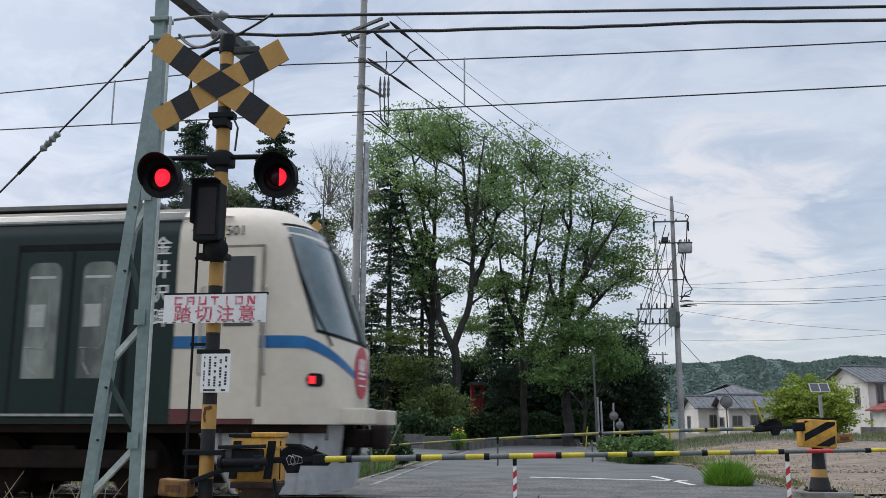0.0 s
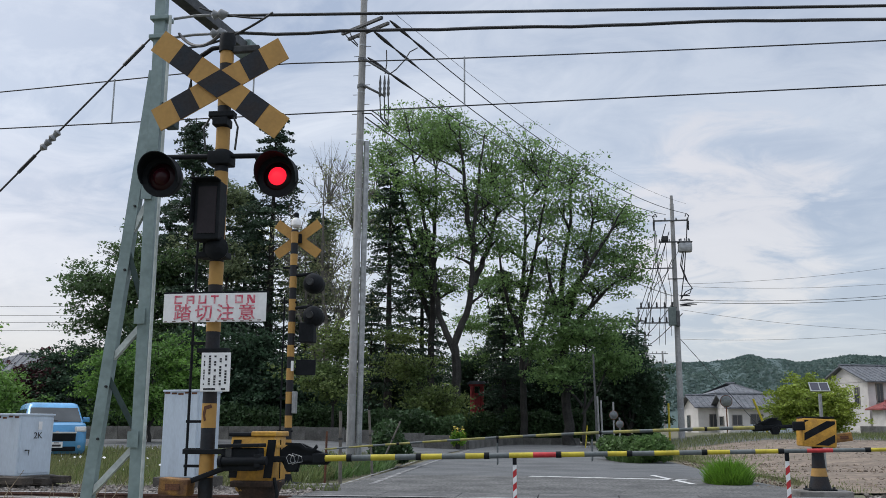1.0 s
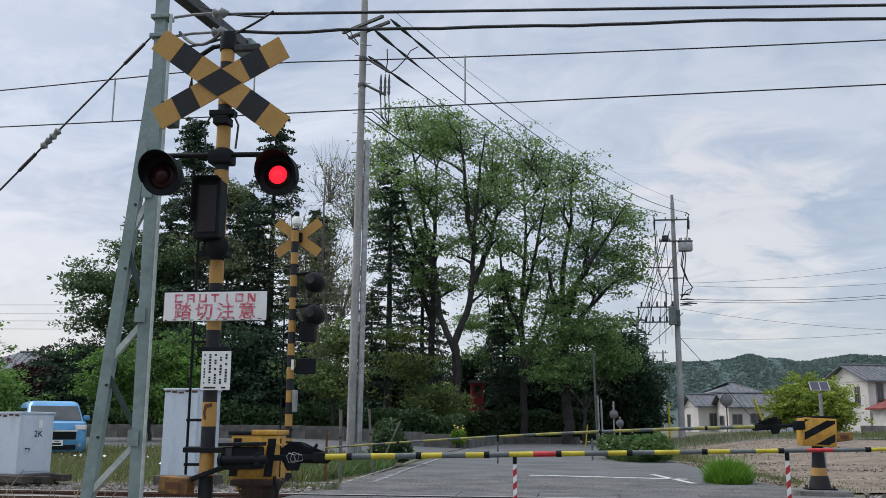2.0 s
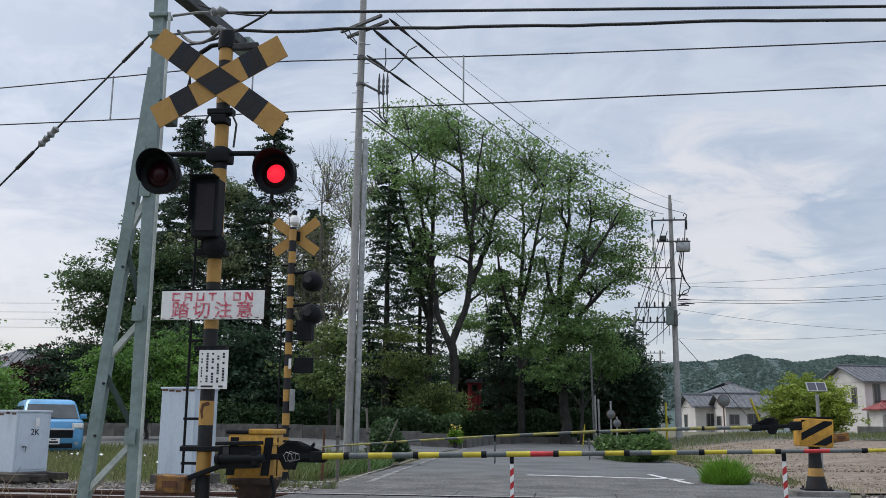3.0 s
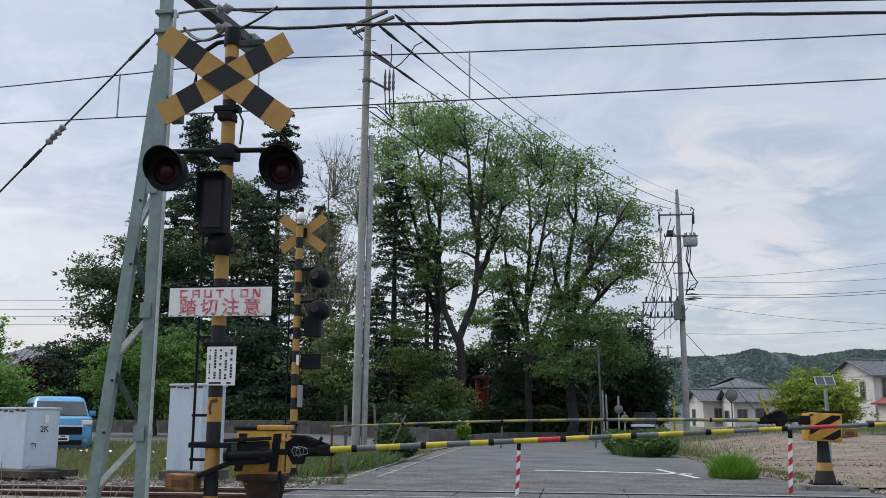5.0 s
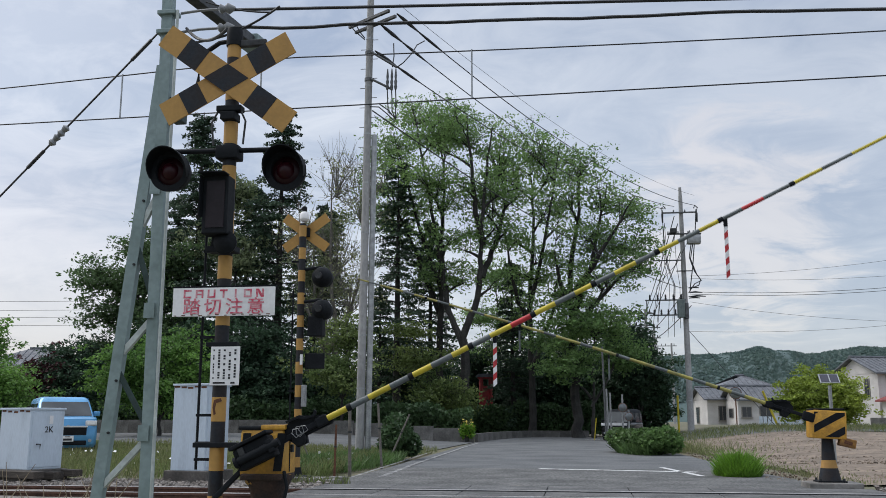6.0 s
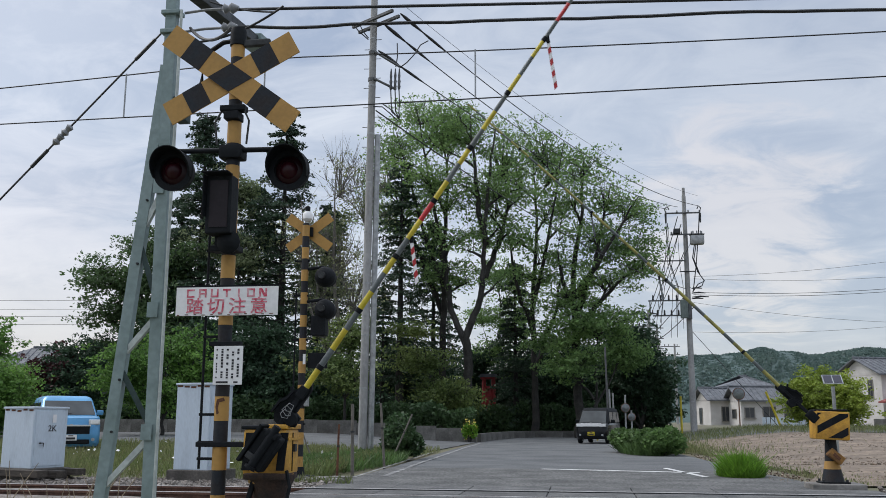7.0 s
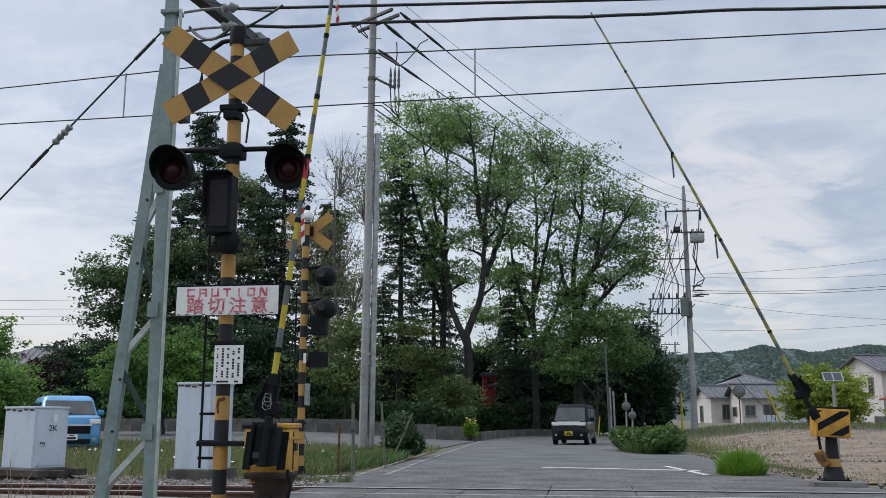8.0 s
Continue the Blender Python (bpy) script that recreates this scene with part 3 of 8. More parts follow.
    for c, x in enumerate((0.155, 0.11, 0.065, 0.02, -0.025)):
        z = 1.572 if c != 1 else 1.55
        low = 1.345
        while z > low:
            h = rng.uniform(0.012, 0.02)
            part("text_bar", Geo().box((x, -0.0895, z - h / 2), (0.017 if c < 4 else 0.010, 0.002, h)), M["ink"], note)
            z -= h + (0.006 if rng.random() < 0.8 else 0.03)
    part("text_bar", Geo().box((0.025, -0.0895, 1.305), (0.10, 0.002, 0.014)), M["ink"], note)
    part("text_bar", Geo().box((0.14, -0.0895, 1.305), (0.035, 0.002, 0.014)), M["ink"], note)
    part("notice_clamp", Geo().box((0.03, -0.05, 1.615), (0.26, 0.07, 0.035), bevel=0.005), M["black"], s)
    # conduit, rungs and the clamp to the gate machine
    part("conduit", Geo().tube([(-0.185, 0.03, 0.62), (-0.185, 0.03, 2.55)], 0.011, 6), M["black"], s)
    for z in (0.70, 0.83, 1.05, 1.68, 2.40):
        part("rung", Geo().box((-0.10, 0.02, z), (0.19, 0.03, 0.022)), M["black"], s)
    part("gate_clamp", Geo().box((0.03, -0.045, 0.815), (0.42, 0.05, 0.04), bevel=0.006).box((0.03, 0.045, 0.815), (0.42, 0.04, 0.04), bevel=0.006), M["black"], s)
    part("rust_patch", Geo().prism([(-0.02, 1.17), (0.035, 1.185), (0.045, 1.16), (0.0, 1.145), (-0.01, 1.10), (0.0, 1.06), (-0.018, 1.05), (-0.03, 1.11)], -0.0595, -0.052), M["rust"], s)
    # a black loop of cable behind the head, and the cable brackets up to the mast
    part("cable", Geo().tube([(-0.02, 0.05, 4.28), (-0.16, 0.06, 4.27), (-0.28, 0.07, 4.2), (-0.34, 0.07, 4.10), (-0.35, 0.07, 3.90), (-0.33, 0.07, 3.78)], 0.021, 8), M["black"], s, smooth=True)
    part("head_bracket", Geo().box((0.14, 0.0, 4.22), (0.30, 0.05, 0.06), bevel=0.01), M["dark_steel"], s)
    return s


near_signal()


# ---- gates ----
def stripe_box(name, size, parent, at, mats, lean, wide=0.16):
    """A machine case with rounded edges and slanting warning stripes laid on its faces."""
    sx, sy, sz = size
    case = part(name, Geo().box((0, 0, 0), size, bevel=0.035), mats[0], parent, at=at, smooth=True)
    for face, half in ((-1, sy / 2), (1, sy / 2)):
        x = -sx - wide * 1.45
        while x < sx * 1.4:
            pts = []
            for px, pz in ((x, -sz / 2 + 0.03), (x + wide * 0.62, -sz / 2 + 0.03), (x + wide * 0.62 + lean * (sz - 0.06), sz / 2 - 0.03), (x + lean * (sz - 0.06), sz / 2 - 0.03)):
                pts.append((px, pz))
            poly = pts
            lim = sx / 2 - 0.03
            for sgn in (1, -1):
                out = []
                for (ax, az), (bx, bz) in zip(poly, poly[1:] + poly[:1]):
                    ia, ib = sgn * ax <= lim, sgn * bx <= lim
                    if ia:
                        out.append((ax, az))
                    if ia != ib:
                        t = (sgn * lim - ax) / (bx - ax)
                        out.append((sgn * lim, az + (bz - az) * t))
                poly = out
                if not poly:
                    break
            if len(poly) > 2:
                g = Geo().prism(poly, face * (half + 0.0005), face * (half + 0.004))
                part("warning_stripe", g, mats[1], case)
            x += wide * 1.45
    return case


ARMS, STRAPS = {}, []


def gate_arm(key, parent, pivot, length, segs, side, r0, straps, hub=1.0, bend=0.0):
    """A boom in coloured lengths on a hub with its weight arm; straps hang from it at the given distances."""
    arm = thing("gate_arm", "", "", at=Matrix.Translation(pivot))
    arm.parent = parent
    tagged(arm, "yellow and grey barrier boom")
    def arch(d):
        return bend * (d - 0.6) * (5.6 - d) / 6.25

    for (a, b, mname) in segs:
        ra, rb = r0 * (1 - 0.55 * a / length), r0 * (1 - 0.55 * b / length)
        part("boom_length", Geo().tube([(side * a, 0, arch(a)), (side * b, 0, arch(b))], [ra, rb], 10), M[mname], arm, smooth=True)
    for a, _, mname in segs[1::3] if key == "near" else segs[4::8]:
        part("boom_joint", Geo().tube([(side * (a - 0.02), 0, arch(a)), (side * (a + 0.02), 0, arch(a))], r0 * 1.18 * (1 - 0.5 * a / length), 10), M["black"], arm, smooth=True)
    wedge = [(0.24, 0.0), (0.25, 0.07), (0.32, 0.115), (0.42, 0.115), (0.52, 0.07), (0.63, 0.025), (0.66, -0.01), (0.62, -0.05), (0.40, -0.045), (0.385, -0.10), (0.30, -0.10), (0.27, -0.04)]
    hook = [(0.30, 0.125), (0.42, 0.118), (0.46, 0.085), (0.52, 0.075), (0.545, 0.105), (0.555, 0.085), (0.53, 0.055), (0.45, 0.068), (0.40, 0.10), (0.30, 0.108)]
    g = Geo().box((side * 0.28, 0, 0), (0.62, 0.04, 0.045), bevel=0.01).prism([(side * a, b) for a, b in wedge], 0.01, 0.045).prism([(side * a, b) for a, b in hook], -0.035, -0.005).box((side * 0.56, 0, 0.0), (0.10, 0.07, 0.075), bevel=0.012).lathe([(0.05, -0.03), (0.055, -0.02), (0.055, 0.02), (0.05, 0.03)], 16, m=Matrix.Translation((side * 0.34, 0.0, -0.045)) @ RX).box((side * 0.04, -0.03, 0.0), (0.16, 0.06, 0.12), bevel=0.02)
    g.v = [(x * hub, y * hub, z * hub) for x, y, z in g.v]
    part("boom_socket", g, M["black"], arm)
    for k, (dx, dz) in enumerate(((0.34, 0.035), (0.37, -0.04), (0.40, 0.03))):
        part("clip", Geo().tube([(side * dx, -0.07, dz), (side * (dx + 0.045), -0.085, dz * 0.6), (side * (dx + 0.05), -0.08, -dz * 0.7), (side * dx, -0.075, -dz), (side * (dx - 0.02), -0.07, dz * 0.3), (side * dx, -0.07, dz)], 0.0035, 5), M["galv"] if key == "near" else M["black"], arm)
    part("weight_arm", Geo().box((-side * 0.27, 0.03, -0.085), (0.60, 0.04, 0.04), turn=Matrix.Rotation(-side * radians(19), 3, "Y"), bevel=0.01), M["black"], arm)
    w = part("counterweight", Geo().box((-side * 0.60, 0.03, -0.20), (0.24, 0.16, 0.13), turn=Matrix.Rotation(side * radians(5), 3, "Y"), bevel=0.015), M["weight_paint"], arm, "rusty yellow counterweight")
    part("rust_patch", Geo().box((-side * 0.60, -0.053, -0.20), (0.12, 0.006, 0.05)), M["rust"], w)
    for d, n, ln in straps:
        strap = thing("strap", "", "", at=Matrix.Translation((side * d, 0, 0)))
        strap.parent = arm
        tagged(strap, "hanging red and white strap" if key == "near" else "hanging dark strap")
        part("strap_clip", Geo().box((0, 0, -0.04), (0.03, 0.02, 0.06), bevel=0.005), M["black"], strap)
        for i in range(n):
            z = -0.06 - ln * i
            part("strap_piece", Geo().prism([(-0.014, z - ln - 0.012), (0.014, z - ln + 0.012), (0.014, z + 0.012), (-0.014, z - 0.012)], -0.004, 0.004), (M["arm_red"] if i % 2 else M["white"]) if key == "near" else M["arm_grey"], strap)
        STRAPS.append((strap, key, side * d))
    ARMS[key] = arm
    return arm


def alternate(cuts, names):
    return [(a, b, names[i % len(names)]) for i, (a, b) in enumerate(zip(cuts, cuts[1:]))]


NEAR_PIVOT, FAR_PIVOT = Vector((-2.5, 7.16, 0.759)), Vector((3.51, 15.2, 1.06))
CRANK = (-0.02, -0.25, 0.84)


def near_gate():
    g0 = thing("crossing_gate", "yellow and black barrier machine with a striped boom", "gate", at=pose(-2.46, 7.25, 0))
    case = part("machine_case", Geo().box((0, 0, 0), (0.36, 0.34, 0.36), bevel=0.035), M["yellow_new"], g0, at=pose(-0.015, 0.06, 0.76), smooth=True)
    part("case_lid", Geo().box((0.09, 0, 0.195), (0.20, 0.36, 0.04), bevel=0.012), M["yellow_new"], case)
    part("case_lid", Geo().box((-0.10, 0, 0.19), (0.19, 0.35, 0.03), bevel=0.012), M["black"], case)
    part("case_rib", Geo().box((0.184, 0.0, 0.10), (0.016, 0.30, 0.02)), M["yellow_new"], case)
    part("drain_bowl", Geo().lathe([(0.19, -0.17), (0.17, -0.24), (0.12, -0.28)], 18), M["yellow"], case, smooth=True)
    for dx in (-0.13, 0.15):
        part("warning_stripe", Geo().prism([(dx - 0.05, -0.14), (dx + 0.015, -0.14), (dx + 0.045, 0.15), (dx - 0.02, 0.15)], -0.176, -0.171), M["black"], case)
    part("case_seam", Geo().box((0.183, -0.02, 0.0), (0.006, 0.012, 0.30)), M["black"], case)
    part("latch", Geo().box((0.188, 0.03, 0.03), (0.02, 0.05, 0.06), bevel=0.005), M["dark_steel"], case)
    box = thing("crank_box", "", "", at=pose(*CRANK))
    box.parent = g0
    tagged(box, "black crank box that turns with the boom")
    part("box_shell", Geo().box((-0.02, 0, -0.075), (0.30, 0.15, 0.17), bevel=0.018).box((-0.02, -0.01, 0.028), (0.325, 0.18, 0.028), bevel=0.008), M["black"], box)
    part("crank_shaft", Geo().tube([(-0.17, -0.085, -0.085), (0.20, -0.085, -0.085)], 0.032, 12).tube([(-0.175, -0.085, -0.085), (-0.15, -0.085, -0.085)], 0.045, 12).box((0.13, -0.06, -0.085), (0.05, 0.10, 0.10), bevel=0.01), M["black"], box, smooth=True)
    part("box_rib", Geo().box((-0.10, -0.08, -0.03), (0.05, 0.02, 0.07), bevel=0.006), M["dark_steel"], box)
    ARMS["crank"] = box
    part("machine_cable", Geo().tube([(0.17, -0.10, 0.62), (0.21, -0.14, 0.50), (0.16, -0.12, 0.30), (0.14, -0.05, 0.1)], 0.014, 6), M["black"], g0, smooth=True)
    part("machine_foot", Geo().lathe([(0.15, -0.3), (0.15, -0.28), (0.12, 0.0), (0.11, 0.3), (0.15, 0.48), (0.19, 0.56), (0.19, 0.585)], 16, m=pose(0.0, 0.05, 0)), M["rust_dark"], g0, "rusty blackened cast foot", smooth=True)
    part("oil_tray", Geo().box((0.0, 0.02, 0.575), (0.34, 0.34, 0.05), bevel=0.015), M["rust_dark"], g0)
    part("foot_band", Geo().lathe([(0.128, 0.10), (0.124, 0.30)], 16, m=pose(0.0, 0.05, 0)), M["black"], g0)
    cuts = [0.59, 0.80, 0.97, 1.16, 1.34, 1.52, 1.70, 1.86, 2.03, 2.21, 2.40, 2.59, 2.76, 2.92, 3.10, 3.28, 3.46, 3.64, 3.82, 4.0, 4.18, 4.36, 4.6, 4.85, 5.1, 5.46]
    names = ["arm_yellow", "arm_grey"] * 20
    names[9], names[20] = "arm_red", "arm_red"
    segs = [(a, b, names[i]) for i, (a, b) in enumerate(zip(cuts, cuts[1:]))]
    gate_arm("near", g0, NEAR_PIVOT - Vector((-2.46, 7.25, 0)), 5.46, segs, 1, 0.027, [(2.07, 7, 0.048), (4.04, 8, 0.05)])


def far_gate():
    g0 = thing("crossing_gate", "striped barrier machine on a post beside the field", "gate", at=pose(3.76, 15.35, 0))
    stripe_box("machine_case", (0.51, 0.42, 0.43), g0, pose(0.0, 0, 0.955, 0, 3, 0), [M["yellow_new"], M["black"]], 1.66, 0.31)
    part("case_lid", Geo().box((0.0, 0, 1.185), (0.48, 0.36, 0.03), bevel=0.01), M["black"], g0)
    gp = Geo()
    for k, (a, b) in enumerate(((0.10, 0.20), (0.20, 0.30), (0.30, 0.42), (0.42, 0.75))):
        gp.tube([(0, 0, a), (0, 0, b)], [0.17 - 0.022 * k, 0.17 - 0.022 * (k + 1)], 16, slot=(1, 1, 0, 1)[k], caps=False)
    part("machine_post", gp, [M["yellow"], M["navy"]], g0, smooth=True)
    part("base_plate", Geo().box((0, 0, 0.10), (0.42, 0.36, 0.03), bevel=0.006), M["black"], g0)
    for dx in (-0.17, 0.17):
        for dy in (-0.14, 0.14):
            part("bolt", Geo().tube([(dx, dy, 0.10), (dx, dy, 0.15)], 0.02, 6), M["dark_steel"], g0)
    part("footing", Geo().box((0.02, 0, 0.02), (0.78, 0.62, 0.14), bevel=0.02), M["concrete"], g0, "weathered concrete footing")
    cuts = span(0.62, 7.55, 35)
    segs = alternate(cuts, ["arm_dull", "arm_dull", "arm_grey"])
    gate_arm("far", g0, FAR_PIVOT - Vector((3.76, 15.35, 0)), 7.6, segs, -1, 0.032, [(3.2, 5, 0.07), (4.7, 5, 0.07)], 1.15, 0.026)


near_gate()
far_gate()


def far_signal():
    s = thing("crossing_signal", "crossing signal seen from behind, on a concrete footing", "signal", at=pose(-4.66, 15.2, 0))
    part("footing", Geo().box((0.0, 0, 0.02), (0.95, 0.7, 0.15), bevel=0.03), M["concrete"], s, "weathered concrete footing")
    part("base_plate", Geo().lathe([(0.26, 0.095), (0.26, 0.12), (0.10, 0.13), (0.075, 0.26)], 18), M["black"], s, smooth=True)
    banded_post("post", 0.060, 0.1, 4.35, 0.62, 0.195, s, [M["yellow"], M["navy"]])
    crossbuck(s, (0.03, 0.09, 4.22), (0.47, 0.47), 0.17, (radians(36), radians(36)), [M["yellow"], M["yellow"]], [])
    part("crossbuck_hub", Geo().box((0.03, 0.05, 4.22), (0.16, 0.06, 0.16), bevel=0.01), M["black"], s)
    cam_box = part("speaker", Geo().lathe([(0.05, 0.0), (0.085, 0.04), (0.085, 0.12), (0.05, 0.17)], 14, m=pose(0.02, 0, 4.40)), M["white"], s, "pale round loudspeaker", smooth=True)
    part("speaker_grille", Geo().lathe([(0.045, 0.17), (0.045, 0.25), (0.02, 0.27)], 10, m=pose(0.02, 0, 4.40)), M["black"], cam_box)
    for z, dx in ((3.42, 0.33), (2.86, 0.34)):
        part("lamp_arm", Geo().tube([(0.05, 0, z + 0.14), (dx, 0, z + 0.17), (dx + 0.02, 0, z)], 0.028, 8), M["black"], s, smooth=True)
        h = part("lamp_head", Geo().lathe([(0.05, -0.20), (0.13, -0.15), (0.175, -0.03), (0.175, 0.02), (0.15, 0.10), (0.15, 0.2)], 24, m=Matrix.Translation((dx + 0.03, 0, z)) @ Matrix.Rotation(radians(-90), 4, "X")), M["black"], s, smooth=True)
        part("lamp_back", Geo().lathe([(0.06, -0.26), (0.06, -0.19)], 12, m=Matrix.Translation((dx + 0.03, 0, z)) @ Matrix.Rotation(radians(-90), 4, "X")), M["dark_steel"], h)
    part("relay_case", Geo().box((0.28, 0, 2.58), (0.26, 0.2, 0.34), bevel=0.02), M["black"], s)
    part("tag", Geo().box((0.06, -0.09, 2.02), (0.045, 0.01, 0.17)), M["white"], s)
    part("arm_board", Geo().box((0.26, 0.02, 2.0), (0.34, 0.04, 0.26), bevel=0.01), M["black"], s)
    part("conduit", Geo().tube([(-0.14, 0.0, 0.3), (-0.14, 0, 3.2)], 0.014, 6), M["black"], s)
    for z in (0.95, 1.5, 2.35, 3.1, 3.7):
        part("rung", Geo().box((-0.05, 0, z), (0.26, 0.05, 0.03)), M["black"], s)
    part("junction_box", Geo().box((0.10, -0.02, 1.42), (0.07, 0.1, 0.36), bevel=0.01), M["galv"], s)


far_signal()


# ---- overhead line mast and its wires ----
def lattice_mast():
    m = thing("overhead_line_mast", "pale green steel lattice mast of the overhead line", "mast", at=pose(0, 8.6, 0))
    a0, a1, b0, b1 = Vector((-4.655, 0.013, -0.3)), Vector((-4.185, 0.013, 4.62)), Vector((-4.10, 0.0, -0.3)), Vector((-4.17, 0, 6.4))

    def leg(name, p, q, w, d):
        r = (q - p).normalized()
        t = r.to_track_quat("Z", "Y").to_matrix().to_4x4()
        ln = (q - p).length
        k = 0.009
        prof = [(-w / 2, d / 2), (-w / 2, -d / 2), (w / 2, -d / 2), (w / 2, d / 2), (w / 2 - k, d / 2), (w / 2 - k, -d / 2 + k), (-w / 2 + k, -d / 2 + k), (-w / 2 + k, d / 2)]
        n = len(prof)
        g = Geo().add([(x, y, z) for z in (-ln / 2, ln / 2) for x, y in prof], [(i, (i + 1) % n, n + (i + 1) % n, n + i) for i in range(n)] + [(0, 1, 6, 7), (1, 2, 5, 6), (2, 3, 4, 5), (n, n + 7, n + 6, n + 1), (n + 1, n + 6, n + 5, n + 2), (n + 2, n + 5, n + 4, n + 3)])
        return part(name, g, M["mast"], m, at=Matrix.Translation((p + q) / 2) @ Matrix.Rotation(math.atan2(r.x, r.z), 4, "Y"))

    la = leg("leg", a0, a1, 0.115, 0.08)
    lb = leg("leg", b0, b1, 0.115, 0.08)
    for z in (0.75, 1.25, 2.4, 3.05, 3.55):
        for lg in (la,):
            part("bolt", Geo().lathe([(0.014, -0.01), (0.012, 0.014)], 8, m=Matrix.Translation((0.03, -0.045, z - 2.02)) @ RX), M["dark_steel"], lg)

    def pos(p, q, z):
        return p + (q - p) * ((z - p.z) / (q.z - p.z))

    # braces rising to the right take the pale tone, falling ones the dark
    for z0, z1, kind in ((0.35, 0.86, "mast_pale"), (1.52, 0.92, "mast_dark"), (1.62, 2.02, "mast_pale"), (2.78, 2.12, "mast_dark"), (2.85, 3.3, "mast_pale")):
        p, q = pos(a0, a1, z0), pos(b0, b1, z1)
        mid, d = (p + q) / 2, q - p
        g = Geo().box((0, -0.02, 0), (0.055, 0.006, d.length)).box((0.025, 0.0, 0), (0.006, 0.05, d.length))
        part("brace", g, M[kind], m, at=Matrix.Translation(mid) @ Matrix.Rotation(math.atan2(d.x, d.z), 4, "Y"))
    for z in (0.89, 2.07, 3.32):
        p = pos(b0, b1, z)
        part("gusset", Geo().box(p + Vector((-0.03, -0.058, 0)), (0.11, 0.008, 0.15)), M["mast"], m)
    for z in (4.98, 5.19):
        part("collar", Geo().box((-4.15, 0, z), (0.20, 0.15, 0.045), bevel=0.008), M["mast"], m)
        part("insulator", Geo().tube([(-4.02, 0, z), (-3.80, 0, z + 0.02), (-3.62, 0, z + 0.02)], [0.014, 0.014, 0.014], 6).lathe([(0.02, -0.09), (0.055, -0.06), (0.03, -0.02), (0.06, 0.02), (0.02, 0.09)], 12, m=Matrix.Translation((-3.52, 0, z + 0.02)) @ Matrix.Rotation(radians(90), 4, "Y")), M["porcelain"], m, smooth=True)
    part("mast_conduit", Geo().tube([(-4.03, -0.05, -0.3), (-4.03, -0.06, 5.2)], 0.016, 6), M["mast_pale"], m)
    part("arm_box", Geo().box((-3.98, 0.05, 4.25), (0.30, 0.12, 0.06), bevel=0.01).box((-4.0, 0.05, 4.10), (0.12, 0.12, 0.18), bevel=0.01), M["mast_dark"], m)
    # cantilever beam out over the track, which carries the wires
    p, q = Vector((-4.19, 0.0, 5.63)), Vector((-4.32, 3.30, 6.15))
    d = q - p
    rot = d.to_track_quat("Z", "Y").to_matrix().to_4x4()
    beam = part("cantilever_beam", Geo().box((0, 0, 0), (0.15, 0.13, d.length), bevel=0.01), M["dark_steel"], m, "dark cantilever beam", at=Matrix.Translation((p + q) / 2) @ rot)
    part("beam_shoe", Geo().box((0, 0, d.length / 2 - 0.28), (0.24, 0.20, 0.62), bevel=0.02), M["mast"], beam, "grey-green end shoe")
    part("wire_hanger", Geo().tube([q, q + Vector((0, 0, -0.14)), (q.x, q.y, 5.30 + 0.0065 * q.x)], 0.012, 6), M["galv"], m)
    part("mast_footing", Geo().box((-4.35, 0, -0.28), (1.1, 0.8, 0.3), bevel=0.03), M["concrete"], m)


lattice_mast()


def cable(p, q, sag, radius, name="cable", label="black overhead cable strung along the line", n=24, wobble=0.0, seed=0):
    p, q = Vector(p), Vector(q)
    rng = random.Random(seed)
    pts = []
    for i in range(n + 1):
        t = i / n
        c = p.lerp(q, t)
        c.z -= sag * 4 * t * (1 - t) - rng.uniform(-wobble, wobble)
        pts.append(c)
    return tagged(part(name, Geo().tube(pts, radius, 6), M["wire"], smooth=True), label, "cable")


# contact wire and messenger over the track, with droppers
def overhead_wires():
    w = thing("overhead_wire", "contact wire and messenger wire with droppers over the track", "overhead wire", at=pose(0, 11.9, 0))
    part("contact_wire", Geo().tube([(x, 0, 5.30 + 0.0065 * x) for x in span(-60, 60, 13)], 0.009, 6), M["wire"], w)
    def hang(x):
        """The messenger hangs from the mast arm at x = -4.05 and sags to both sides."""
        d = x + 4.05
        if d < 0:
            d = min(20.0, -d)
            return 6.03 - 0.060 * d + 0.0015 * d * d
        d = min(17.0, d)
        return 6.03 - 0.024 * d + 0.0014 * d * d

    part("messenger_wire", Geo().tube([(x, 0, hang(x)) for x in [-60.0] + span(-24.05, 12.95, 74) + [60.0]], 0.009, 6), M["wire"], w)
    for x in (-11.5, -6.4, -1.34):
        part("dropper", Geo().tube([(x, 0, 5.30 + 0.0065 * x), (x, 0, hang(x) + 0.02)], 0.012, 5), M["galv"], w)


overhead_wires()
cable((-3.6, 8.6, 5.20), (40, 12.4, 5.22), 0.05, 0.016, n=40)
cable((-3.6, 8.6, 4.99), (40, 11.35, 5.03), 0.05, 0.017, n=130, wobble=0.013, seed=2)
cable((-3.75, 8.6, 5.30), (-3.05, 8.6, 5.14), 0.03, 0.009)
cable((-4.0, 8.6, 4.86), (-2.95, 8.6, 5.2), 0.10, 0.012)
cable((-3.95, 8.6, 5.02), (-3.1, 7.6, 4.52), 0.12, 0.016)


